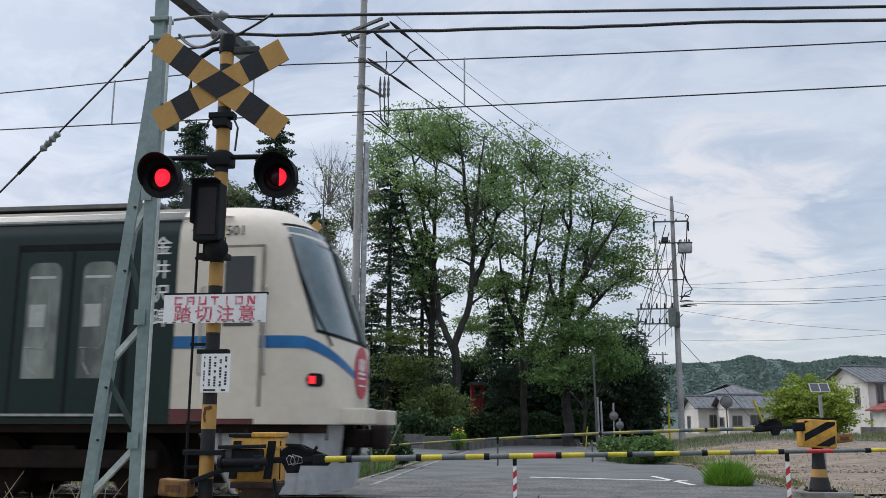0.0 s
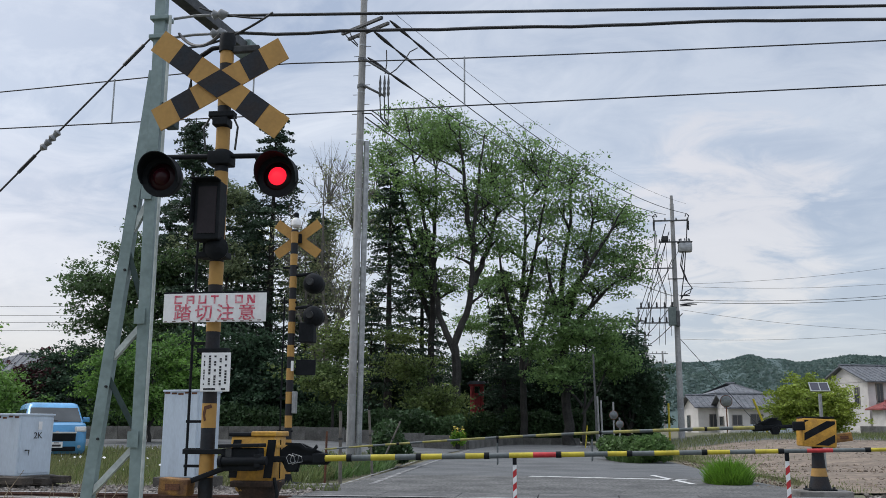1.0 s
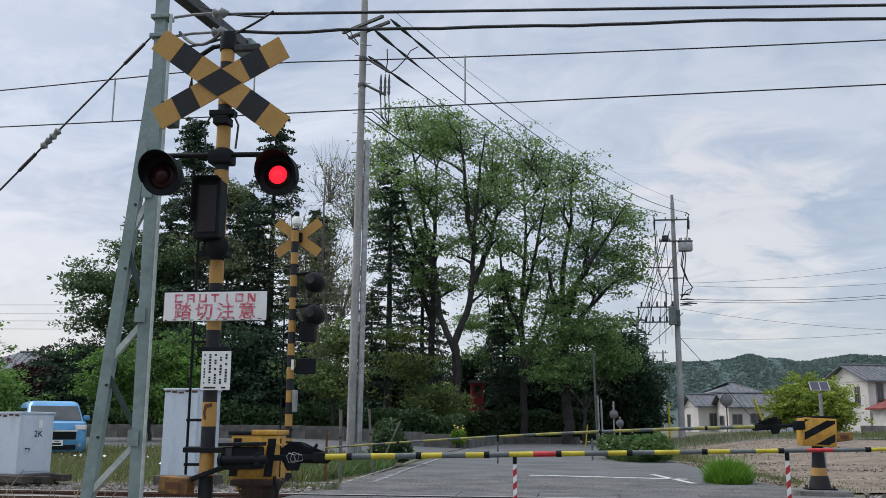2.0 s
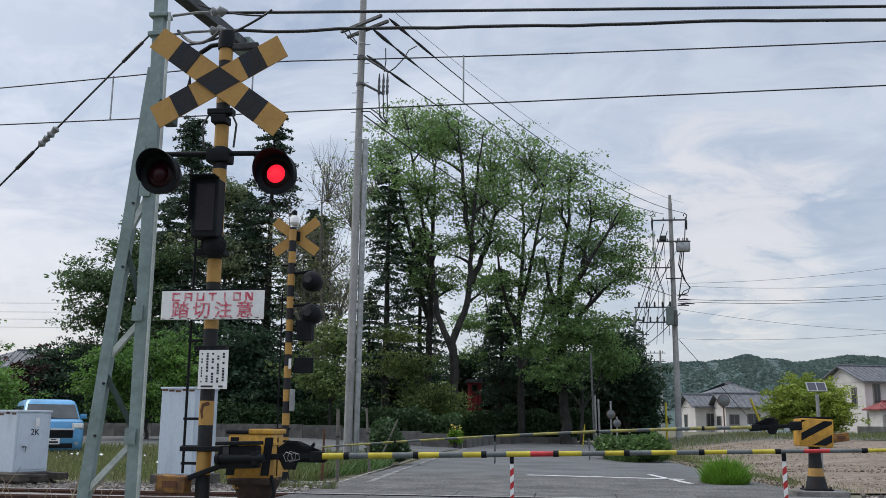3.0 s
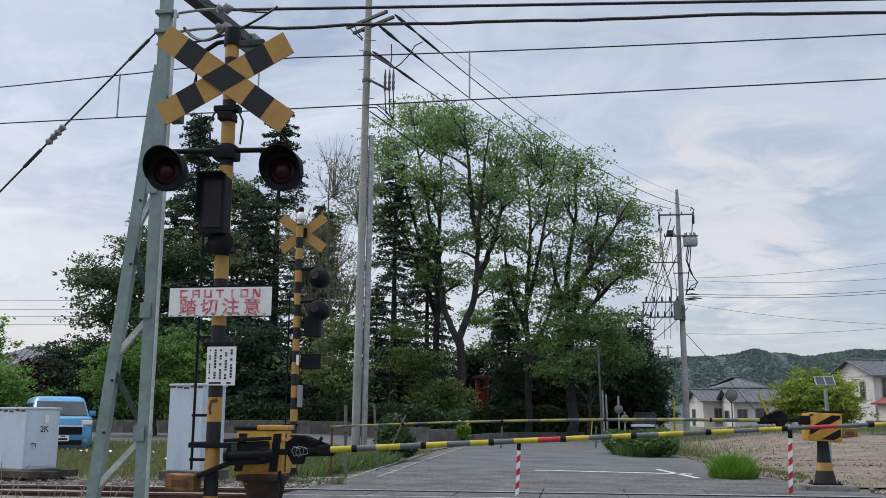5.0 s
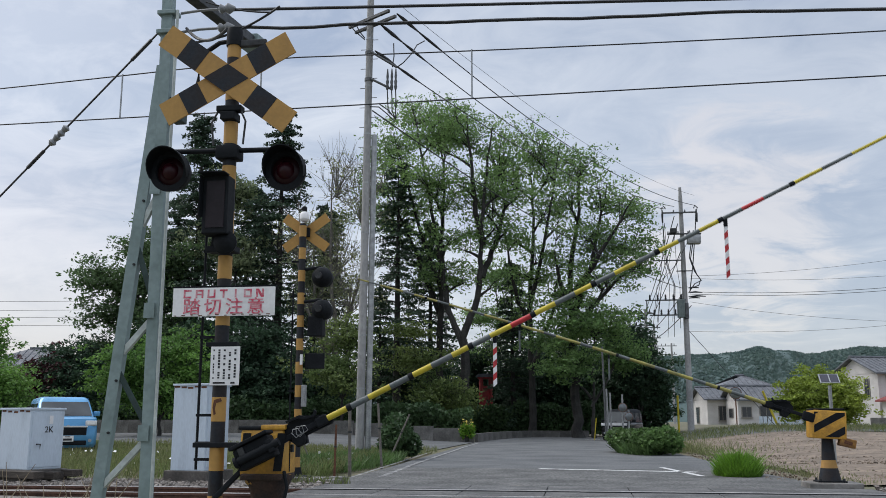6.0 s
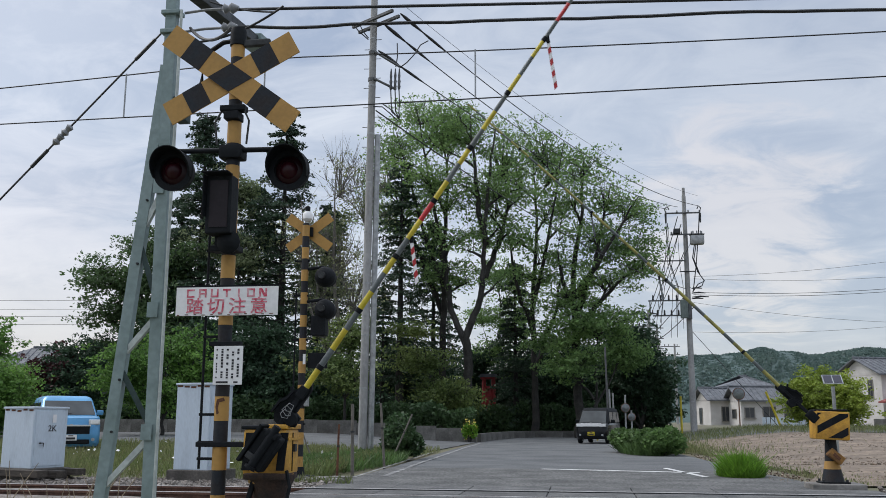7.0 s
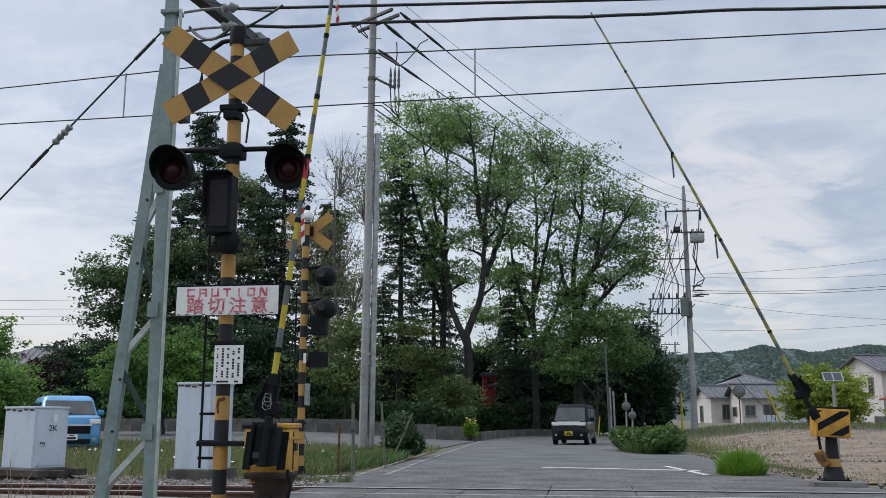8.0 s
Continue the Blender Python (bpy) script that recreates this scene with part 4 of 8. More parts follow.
def guy():
    g = thing("guy_wire", "steel guy wire with porcelain insulators", "guy wire")
    a, b = Vector((-4.26, 8.6, 4.99)), Vector((-7.75, 8.6, 1.36))
    part("strand", Geo().tube([a, b], 0.010, 6), M["wire"], g)
    d = (b - a).normalized()
    rot = d.to_track_quat("Z", "Y").to_matrix().to_4x4()
    for s in (1.42, 1.55):
        part("insulator", Geo().lathe([(0.015, -0.07), (0.04, -0.05), (0.025, 0.0), (0.045, 0.03), (0.015, 0.07)], 12, m=Matrix.Translation(a + d * s) @ rot), M["porcelain"], g, smooth=True)
    for s0, s1 in ((0.1, 0.4), (1.7, 1.95)):
        part("clamp", Geo().tube([a + d * s0, a + d * s1], 0.018, 6), M["dark_steel"], g)


guy()


# ---- train ----
TRAIN = {}


def train():
    """A single railcar, nose at x = 0, running along x; the track centre is y = 0."""
    t = thing("railcar", "cream railcar with blue stripe and a dark wrapped side", "train", at=pose(-2.9, TRACK, 0.06))
    cream = mat("cream_coach_paint", (0.66, 0.60, 0.50), 0.35, vary=0.05, scale=1.2, bump=0.03, second=(0.60, 0.54, 0.45))
    wrap = mat("dark_green_wrap", (0.011, 0.021, 0.022), 0.3, vary=0.15, scale=2, bump=0.02, second=(0.007, 0.024, 0.021), spec=0.25)
    blue = mat("blue_stripe", (0.004, 0.14, 0.38), 0.35, vary=0.06, scale=4, bump=0.0)
    maroon = mat("maroon_band", (0.13, 0.028, 0.03), 0.4, vary=0.1, scale=3, bump=0.0)
    roofm = mat("roof_grey", (0.19, 0.18, 0.165), 0.7, vary=0.2, scale=2, bump=0.1)
    skirt = mat("skirt_grey", (0.52, 0.53, 0.55), 0.5, vary=0.12, scale=2, bump=0.05)
    glass = mat("windscreen_glass", (0.13, 0.19, 0.20), 0.04, vary=0.08, scale=1.0, bump=0.0, second=(0.06, 0.09, 0.10), spec=1.0)
    gear = mat("underfloor_grime", (0.016, 0.013, 0.012), 0.9, vary=0.3, scale=3, bump=0.3, second=(0.03, 0.02, 0.016), spec=0.2)
    LEN = 20.0

    def half(z):
        pts = ((1.0, 1.40), (3.0, 1.40), (3.25, 1.375), (3.42, 1.30), (3.54, 1.16), (3.63, 0.92), (3.69, 0.55), (3.71, 0.02))
        for (a, wa), (b, wb) in zip(pts, pts[1:]):
            if z <= b:
                return wa + (wb - wa) * (z - a) / (b - a)
        return 0.02

    def nose(z):
        """How far the nose stands back at this height."""
        k = 0.0 if z < 1.95 else -0.36 * (z - 1.95)
        if z > 3.2:
            k -= 1.6 * (z - 3.2) ** 2
        return k

    DEPTH, POW = 0.95, 2.9

    def skin(s, z, out=0.0):
        """Point on the shell: s < 0 along the near side, 0..1 round to the centre of the nose, 1..2 to the far side."""
        w, x0 = half(z), nose(z)
        if s <= 0:
            return (s - DEPTH + nose(z) * smooth01(-1.2, 0.0, s), -w - out, z)
        a = min(s, 2 - s) * math.pi / 2
        x = x0 - DEPTH + (DEPTH + out) * math.sin(a) ** (2 / POW) if a > 0 else x0 - DEPTH
        y = -(w + out) * math.cos(min(a, math.pi / 2 - 1e-6)) ** (2 / POW)
        return (x, y if s <= 1 else -y, z)

    zs = [1.0, 1.25, 1.6, 1.95, 2.2, 2.5, 2.8, 3.0, 3.12, 3.25, 3.34, 3.42, 3.48, 3.54, 3.59, 3.63, 3.665, 3.69, 3.71]
    ss = [-LEN + DEPTH + 1.5, -14, -10, -8, -6, -4, -3, -2, -1, -0.5, -0.2] + span(0, 2, 33)
    g = Geo()
    ring = []
    for z in zs:
        row = [skin(s, z) for s in ss]
        row += [(x, -y, z) for x, y, _ in row[:11][::-1]]
        ring.append(row)
    n = len(ring[0])
    for row in ring:
        g.v += row
    for i in range(len(zs) - 1):
        for j in range(n):
            a, b = i * n + j, i * n + (j + 1) % n
            g.f.append((a, b, b + n, a + n))
            g.m.append(1 if zs[i] > 3.5 and (j < 8 or j > n - 10) else 0)
    g.f += [tuple(range(n))[::-1], tuple((len(zs) - 1) * n + j for j in range(n))]
    g.m += [0, 0]
    part("body", g, [cream, roofm], t, smooth=True)

    def patch(name, s0, s1, zlo, zhi, material, out=0.006, ns=12, nz=6, parent=t, label=""):
        """A thin panel on the shell; the heights may be functions of s."""
        gg = Geo()
        for lift in (out, out - 0.005):
            for i in range(ns + 1):
                s = s0 + (s1 - s0) * i / ns
                lo = zlo(s) if callable(zlo) else zlo
                hi = zhi(s) if callable(zhi) else zhi
                for j in range(nz + 1):
                    gg.v.append(skin(s, lo + (hi - lo) * j / nz, lift))
        k = (ns + 1) * (nz + 1)
        for i in range(ns):
            for j in range(nz):
                a = i * (nz + 1) + j
                gg.f.append((a, a + nz + 1, a + nz + 2, a + 1))
                gg.m.append(0)
        for i in range(ns):
            for a in (i * (nz + 1), i * (nz + 1) + nz):
                gg.f.append((a, a + nz + 1, a + nz + 1 + k, a + k))
                gg.m.append(0)
        for a0 in (0, ns * (nz + 1)):
            for j in range(nz):
                gg.f.append((a0 + j, a0 + j + 1, a0 + j + 1 + k, a0 + j + k))
                gg.m.append(0)
        return part(name, gg, material, parent, label, smooth=True)

    # front: windscreen, its frame, stripe, emblem, lights
    edge_lo = lambda s: 2.02 + 0.10 * (1 - min(s, 2 - s)) ** 2 * 2
    patch("windscreen_frame", 0.40, 1.60, lambda s: edge_lo(s) - 0.04, lambda s: 3.43 - 0.10 * (1 - min(s, 2 - s)), M["black"], 0.008, 40)
    ws = patch("windscreen", 0.425, 1.575, edge_lo, lambda s: 3.38 - 0.10 * (1 - min(s, 2 - s)), glass, 0.014, 40, label="bluish curved windscreen")
    patch("mullion", 0.97, 1.02, 2.02, 3.36, M["black"], 0.02, 2, parent=ws)
    for s in (0.55, 1.45):
        part("wiper", Geo().tube([skin(s, 1.90, 0.03), skin(s - 0.10, 2.3, 0.035), skin(s - 0.14, 2.75, 0.035)], 0.012, 6), M["black"], t)
    patch("front_stripe", 0.12, 1.0, lambda s: 1.86 - 0.52 * max(0, s - 0.27) ** 1.15, lambda s: 2.0 - 0.62 * max(0, s - 0.27) ** 1.15, blue, 0.007, 24)
    patch("front_stripe", 1.0, 1.88, lambda s: 1.86 - 0.52 * max(0, 1.73 - s) ** 1.15, lambda s: 2.0 - 0.62 * max(0, 1.73 - s) ** 1.15, blue, 0.007, 24)
    patch("side_stripe", -1.195, 0.12, 1.86, 2.0, blue, 0.007, 20)
    em = part("emblem", Geo().lathe([(0.26, 0.0), (0.26, 0.012), (0.001, 0.013)], 32, m=Matrix.Translation((0.0, 0, 1.64)) @ Matrix.Rotation(radians(90), 4, "Y") @ Matrix.Diagonal((1.25, 1.45, 1, 1))), mat("emblem_red", (0.55, 0.025, 0.06), 0.4, vary=0.05, bump=0), t, "red oval emblem with white bars")
    for k, (dy, z, w, h) in enumerate(((-0.13, 1.74, 0.08, 0.14), (0, 1.74, 0.08, 0.17), (0.13, 1.74, 0.08, 0.14), (0, 1.63, 0.42, 0.03), (0, 1.57, 0.38, 0.025), (0, 1.48, 0.40, 0.02))):
        part("emblem_bar", Geo().box((0.016, dy, z), (0.004, w, h)), M["white"], em)
    for s0, s1 in ((0.29, 0.47), (1.53, 1.71)):
        lamp = patch("light_cluster", s0, s1, lambda s, m=(s0 + s1) / 2, h=(s1 - s0) / 2: 1.50 - 0.075 * max(0.0, 1 - abs((s - m) / h) ** 5) ** 0.5, lambda s, m=(s0 + s1) / 2, h=(s1 - s0) / 2: 1.50 + 0.075 * max(0.0, 1 - abs((s - m) / h) ** 5) ** 0.5, M["black"], 0.012, 16, 2, label="dark rounded light cluster")
        a = s0 + 0.3 * (s1 - s0) if s0 < 1 else s1 - 0.3 * (s1 - s0)
        patch("tail_lamp", a - 0.03, a + 0.03, 1.455, 1.545, glow_mat("tail_red", (0.9, 0.02, 0.03), 1.2), 0.016, 3, 2, lamp, "lit red tail lamp")
    # anticlimber, skirt and coupler
    patch("anticlimber", -0.05, 0.72, 1.0, 1.19, cream, 0.13, 24, 2)
    patch("anticlimber", 1.28, 2.0, 1.0, 1.19, cream, 0.13, 24, 2)
    patch("maroon_band", -1.195, -0.05, 1.0, 1.17, maroon, 0.008, 10, 2)
    for sgn in (-1, 1):
        gg = Geo().prism([(-1.9, 0.98), (-0.55, 0.98), (-0.42, 0.55), (-0.25, 0.14), (-1.35, 0.14)], sgn * 1.12, sgn * 1.16)
        part("skirt", gg, skirt, t)
        fs = Geo()
        for lift in (-0.16, -0.19):
            for i in range(15):
                s = 0.10 + 0.76 * i / 14
                for z in (0.99, 0.56, 0.13):
                    px, py, _ = skin(s, 1.0, lift)
                    fs.v.append((px - 0.22 * (0.99 - z), -sgn * py * -1 * (1 - 0.06 * (0.99 - z)), z))
        for base in (0, 45):
            for i in range(14):
                for j in range(2):
                    a = base + 3 * i + j
                    fs.f.append((a, a + 3, a + 4, a + 1))
                    fs.m.append(0)
        for i in range(14):
            for a in (3 * i, 3 * i + 2):
                fs.f.append((a, a + 3, a + 48, a + 45))
                fs.m.append(0)
        part("front_skirt", fs, skirt, t, "pale grey skirt below the nose")
    for s0, s1, z0, z1 in ((0.30, 0.80, 0.15, 0.99), (1.20, 1.70, 0.15, 0.99), (0.80, 1.20, 0.15, 0.50)):
        gg = Geo()
        for lift in (-0.05, -0.08):
            for i in range(9):
                px, py, _ = skin(s0 + (s1 - s0) * i / 8, 1.0, lift)
                gg.v += [(px - 0.10 * (0.99 - z), py, z) for z in (z0, z1)]
        for i in range(8):
            a = 2 * i
            gg.f += [(a, a + 2, a + 3, a + 1), (a + 18, a + 19, a + 21, a + 20), (a, a + 18, a + 20, a + 2), (a + 1, a + 3, a + 21, a + 19)]
            gg.m += [0] * 4
        part("nose_skirt", gg, skirt, t, "pale grey plate below the nose")
    cp = part("coupler", Geo().box((0.05, 0, 0.82), (0.5, 0.22, 0.24), bevel=0.03).box((0.30, 0, 0.84), (0.22, 0.32, 0.32), bevel=0.05), gear, t)
    part("coupler_hose", Geo().tube([(-0.2, 0.35, 0.95), (0.1, 0.36, 0.72), (0.25, 0.25, 0.80)], 0.03, 6), M["black"], cp)
    for sgn in (-1, 1):
        part("anticlimber_block", Geo().box((0.14, sgn * 0.72, 1.095), (0.34, 0.66, 0.19), bevel=0.02), cream, t)
    part("buffer_beam", Geo().box((-0.35, 0, 0.90), (0.3, 2.0, 0.2)), gear, t)
    # side: wrapped panels, doors, cab door
    dark = patch("wrap_panel", -8.4, -1.20, 1.0, 3.53, wrap, 0.006, 8, 60, label="glossy dark green advertising wrap")
    # the lit interior is painted into the pane colour; the shell behind is closed
    door_pane = mat("door_glass", (0.27, 0.30, 0.26), 0.06, vary=0.15, scale=1.6, bump=0.0, second=(0.055, 0.065, 0.06), fine=3, stretch=(1, 1, 0.6))
    painted_view = mat("painted_window_light", (0.50, 0.52, 0.48), 0.3, vary=0.1, scale=3, bump=0.0)
    door = part("door_recess", Geo().box((-3.58, -1.412, 2.10), (1.62, 0.008, 2.05), bevel=0.003), M["black"], t)
    for k, x in enumerate((-3.97, -3.20)):
        leaf = part("sliding_door", Geo().box((x, -1.42, 2.05), (0.74, 0.014, 1.96), bevel=0.005), wrap, t, "dark sliding passenger door")
        pane = [(x - 0.23, 1.52), (x + 0.23, 1.52), (x + 0.23, 2.78)] + [(x + 0.11 + 0.12 * math.cos(radians(c)), 2.78 + 0.12 * math.sin(radians(c))) for c in (30, 60, 90)] + [(x - 0.11 + 0.12 * math.cos(radians(c)), 2.78 + 0.12 * math.sin(radians(c))) for c in (90, 120, 150)] + [(x - 0.23, 2.78)]
        win = part("door_window", Geo().prism(pane, -1.434, -1.428), door_pane, leaf, "door window with rounded top, pale interior painted into the pane")
        # pale plates on the glass paint the brightness showing through; none of them glows
        part("painted_far_window", Geo().box((x - 0.07, -1.4355, 2.26), (0.22, 0.002, 0.27), bevel=0.0008), painted_view, win, "pale plate on the pane, painted as the bright far window")
        part("pale_strip", Geo().box((x - 0.02, -1.4355, 2.72), (0.36, 0.002, 0.03)), painted_view, win)
        part("grab_bar", Geo().tube([(x - 0.2, -1.4355, 1.88), (x + 0.06, -1.4355, 1.87), (x + 0.10, -1.4355, 1.95), (x + 0.10, -1.4355, 2.6)], 0.008, 5), M["galv"], win)
        part("grab_bar", Geo().tube([(x - 0.16, -1.4355, 1.86), (x - 0.15, -1.4355, 1.70), (x - 0.06, -1.4355, 1.56)], 0.010, 5), M["galv"], win)
    part("door_seal", Geo().box((-3.585, -1.43, 2.05), (0.035, 0.012, 1.94), bevel=0.004), M["black"], t)
    part("door_sill", Geo().box((-3.58, -1.43, 1.10), (1.7, 0.05, 0.03)), M["galv"], t)
    for k, ch in enumerate("金井沢碑"):
        lettering("lettering", ch, 0.26, M["white"], t, pose(-2.37, -1.410, 3.06 - 0.285 * k))
    cab = part("cab_door", Geo().box((-1.32, -1.409, 2.05), (0.62, 0.012, 1.98), bevel=0.004), cream, t, "cream cab side door")
    part("door_frame", Geo().box((-1.32, -1.408, 3.05), (0.70, 0.016, 0.03)).box((-1.66, -1.408, 2.05), (0.025, 0.014, 2.0)).box((-0.98, -1.408, 2.05), (0.025, 0.014, 2.0)), mat("seam_brown", (0.30, 0.25, 0.19), 0.5), cab)
    part("cab_window", Geo().box((-1.30, -1.418, 2.52), (0.40, 0.008, 0.82), bevel=0.003), glass_mat("cab_glass", (0.03, 0.034, 0.036), 0.05), cab)
    for x in (-1.78, -0.93):
        part("grab_rail", Geo().tube([(x, -1.41, 1.55), (x, -1.45, 1.58), (x, -1.45, 2.55), (x, -1.41, 2.58)], 0.012, 6), M["galv"], t)
    lettering("number", "クハ7501", 0.19, M["ink"], t, pose(-1.62, -1.392, 3.24, -6, 0, 0))
    part("roof_gutter", Geo().box((-10.2, -1.33, 3.42), (17.5, 0.03, 0.025)), M["galv"], t)
    part("aerial", Geo().prism([(-2.45, 3.62), (-2.25, 3.62), (-2.30, 3.98), (-2.66, 4.0), (-2.66, 3.95), (-2.40, 3.92)], -0.75, -0.68), M["dark_steel"], t)
    part("roof_board", Geo().box((-10.5, 0, 3.74), (15.5, 1.5, 0.06), bevel=0.01), roofm, t)
    # underfloor
    part("underframe", Geo().box((-9.5, 0, 0.95), (18.6, 2.5, 0.12)), gear, t)
    for x, w in ((-6.2, 1.6), (-7.9, 1.5), (-9.2, 1.9), (-11.6, 2.2), (-14.0, 1.4)):
        part("equipment_box", Geo().box((x, -0.85, 0.62), (w, 0.7, 0.55), bevel=0.03), gear, t)
    # added dark block, closes the gap below the floor to keep it in shade
    part("underfloor_dark_fill", Geo().box((-9.3, 0, 0.58), (18.0, 0.5, 0.72)), gear, t)
    part("air_tank", Geo().tube([(-6.9, -1.22, 0.62), (-5.75, -1.22, 0.62)], [0.2, 0.2], 14), M["rust"], t, smooth=True)
    part("cab_step", Geo().box((-1.35, -1.25, 0.50), (0.34, 0.14, 0.02)).box((-1.52, -1.25, 0.72), (0.02, 0.03, 0.46)).box((-1.18, -1.25, 0.72), (0.02, 0.03, 0.46)), M["dark_steel"], t)
    wheels = []
    for bx in (-3.9, -16.0):
        part("bogie_frame", Geo().box((bx, -0.95, 0.55), (2.9, 0.16, 0.24), bevel=0.03).box((bx, 0.95, 0.55), (2.9, 0.16, 0.24), bevel=0.03).box((bx, 0, 0.6), (0.6, 2.0, 0.25), bevel=0.02), gear, t)
        for wx in (-1.05, 1.05):
            prof = [(0.08, -0.64), (0.40, -0.62), (0.43, -0.61), (0.43, -0.49), (0.46, -0.47), (0.06, -0.44), (0.06, 0.44), (0.46, 0.47), (0.43, 0.49), (0.43, 0.61), (0.40, 0.62), (0.08, 0.64)]
            wh = part("wheelset", Geo().lathe(prof, 28, m=RX), gear, t, "steel wheelset", at=pose(bx + wx, 0, 0.43), smooth=True)
            wheels.append((wh, Vector((bx + wx, 0, 0.43))))
    # the body stands tall over its frame
    for ob in t.children_recursive:
        if ob.name.startswith("wheelset"):
            continue
        if ob.matrix_basis.translation.length > 0.01:
            ob.matrix_basis.translation.z = 1.0 + (ob.matrix_basis.translation.z - 1.0) * 1.105
        else:
            for p in ob.data.vertices:
                if p.co.z > 1.0:
                    p.co.z = 1.0 + (p.co.z - 1.0) * 1.105
    TRAIN["car"], TRAIN["wheels"] = t, wheels


train()


# ---- boxes and small things beside the track ----
def relay_cabinet(x, y, w, d, h, z0, label, turn, mark=""):
    c = thing("relay_cabinet", label, "cabinet", at=pose(x, y, 0, 0, 0, turn))
    part("plinth", Geo().box((0, 0, z0 / 2 - 0.05), (w * 1.25, d * 1.2, z0 + 0.1), bevel=0.015), M["concrete_dark"], c, "dark stained concrete plinth")
    body = part("body", Geo().box((0, 0, z0 + h / 2), (w, d, h), bevel=0.012), M["cabinet"], c)
    part("roof", Geo().box((0, 0, z0 + h + 0.012), (w * 1.05, d * 1.06, 0.035), bevel=0.01), M["cabinet"], c)
    part("seam", Geo().box((w / 2 + 0.002, -d * 0.1, z0 + h / 2), (0.004, 0.012, h * 0.9)), M["dark_steel"], body)
    door = part("door", Geo().box((w / 2 + 0.004, 0.0, z0 + h / 2), (0.012, d * 0.88, h * 0.92), bevel=0.003), M["cabinet"], c)
    part("handle", Geo().tube([(w / 2 + 0.02, -d * 0.30, z0 + h * 0.42), (w / 2 + 0.045, -d * 0.30, z0 + h * 0.42), (w / 2 + 0.045, -d * 0.22, z0 + h * 0.42), (w / 2 + 0.045, -d * 0.22, z0 + h * 0.32)], 0.012, 6), M["dark_steel"], door)
    for k in range(5):
        part("rust_run", Geo().box((-w * 0.4 + k * w * 0.2, -d / 2 - 0.002, z0 + h - 0.02 - 0.01 * (k % 3)), (0.10, 0.003, 0.03)), M["rust"], body)
    if mark:
        for k, dy in enumerate((-0.36, 0.0, 0.36)):
            part("sleeper", Geo().box((0.16, dy, 0.17 - 0.02 * (k % 2)), (w * 1.55, 0.2, 0.11), bevel=0.012), M["timber"], c, "dark weathered timber sleeper")
        lettering("mark", mark, 0.14, M["ink"], door, Matrix.Translation((w / 2 + 0.013, 0.03, z0 + h * 0.66)) @ Matrix.Rotation(radians(90), 4, "Z"))
        part("plate", Geo().box((w / 2 + 0.014, 0.06, z0 + h * 0.83), (0.004, 0.07, 0.13)), M["white"], door)
    return c


relay_cabinet(-8.98, 14.5, 0.76, 0.64, 0.95, 0.24, "pale grey railway relay cabinet marked 2K on a concrete plinth", -22, "2K")
relay_cabinet(-6.22, 14.9, 0.64, 0.66, 1.36, 0.22, "tall pale grey relay cabinet with rusty top edge", -12)


def utility_pole(x, y, h, r0, r1, label, seed=0, kind="pole_concrete"):
    p = thing("utility_pole", label, "utility pole", at=pose(x, y, ground_z(x, y) - 0.1))
    part("shaft", Geo().tube([(0, 0, 0), (0, 0, h)], [r0, r1], 16), M[kind], p, smooth=True)
    for z in span(2.0, h - 1.2, 9):
        r = r0 + (r1 - r0) * z / h
        part("band", Geo().tube([(0, 0, z), (0, 0, z + 0.04)], r + 0.006, 14), M["galv"], p)
    return p


def crossarm(p, z, x0, x1, dy=0.0, rise=0.0):
    part("crossarm", Geo().box(((x0 + x1) / 2, dy, z), (x1 - x0, 0.09, 0.09), bevel=0.008), M["arm_steel"], p)
    n = max(2, int((x1 - x0) / 0.5))
    for x in span(x0 + 0.06, x1 - 0.06, n):
        part("insulator", Geo().lathe([(0.03, 0.0), (0.06, 0.03), (0.035, 0.07), (0.055, 0.10), (0.02, 0.15)], 10, m=pose(x, dy, z + 0.045)), M["porcelain"], p, smooth=True)


p1 = utility_pole(-6.16, 26, 15.2, 0.125, 0.10, "tall pale concrete utility pole with crossarms")
p1.matrix_basis = p1.matrix_basis @ pose(0, 0, 0, 0, 0.55, 0)
part("shaft", Geo().tube([(0.225, 0.05, 0), (0.20, 0.05, 9.5)], [0.088, 0.085], 12), M["galv"], p1, smooth=True)
for dx, dy, z in ((-0.02, -0.12, 13.12), (0.16, -0.02, 12.98)):
    part("crossarm", Geo().box((dx, dy, z), (1.80, 0.085, 0.09), turn=Matrix.Rotation(radians(-35), 3, "Z"), bevel=0.008), M["arm_steel"], p1)
for z0, z1, x1 in ((12.07, 11.55, 0.86), (11.22, 10.84, 0.76)):
    part("bracket", Geo().tube([(0.08, -0.10, z0), (x1, -0.12, z1)], 0.038, 6), M["arm_steel"], p1)
    part("bracket_band", Geo().tube([(0, 0, z0 - 0.05), (0, 0, z0 + 0.05)], 0.13, 14), M["arm_steel"], p1)
for x in (0.60, 0.73, 0.85):
    part("cut_out", Geo().lathe([(0.03, 0), (0.05, 0.08), (0.035, 0.16), (0.05, 0.25), (0.03, 0.32), (0.04, 0.42), (0.015, 0.66)], 8, m=pose(x, -0.12, 10.84)), M["arm_steel"], p1, smooth=True)
    part("jumper", Geo().tube([(x, -0.12, 10.86), (x + 0.02, -0.12, 10.5), (x * 0.9 + 0.1, -0.12, 10.15), (0.88, -0.12, 9.95)], 0.018, 6), M["wire"], p1, smooth=True)
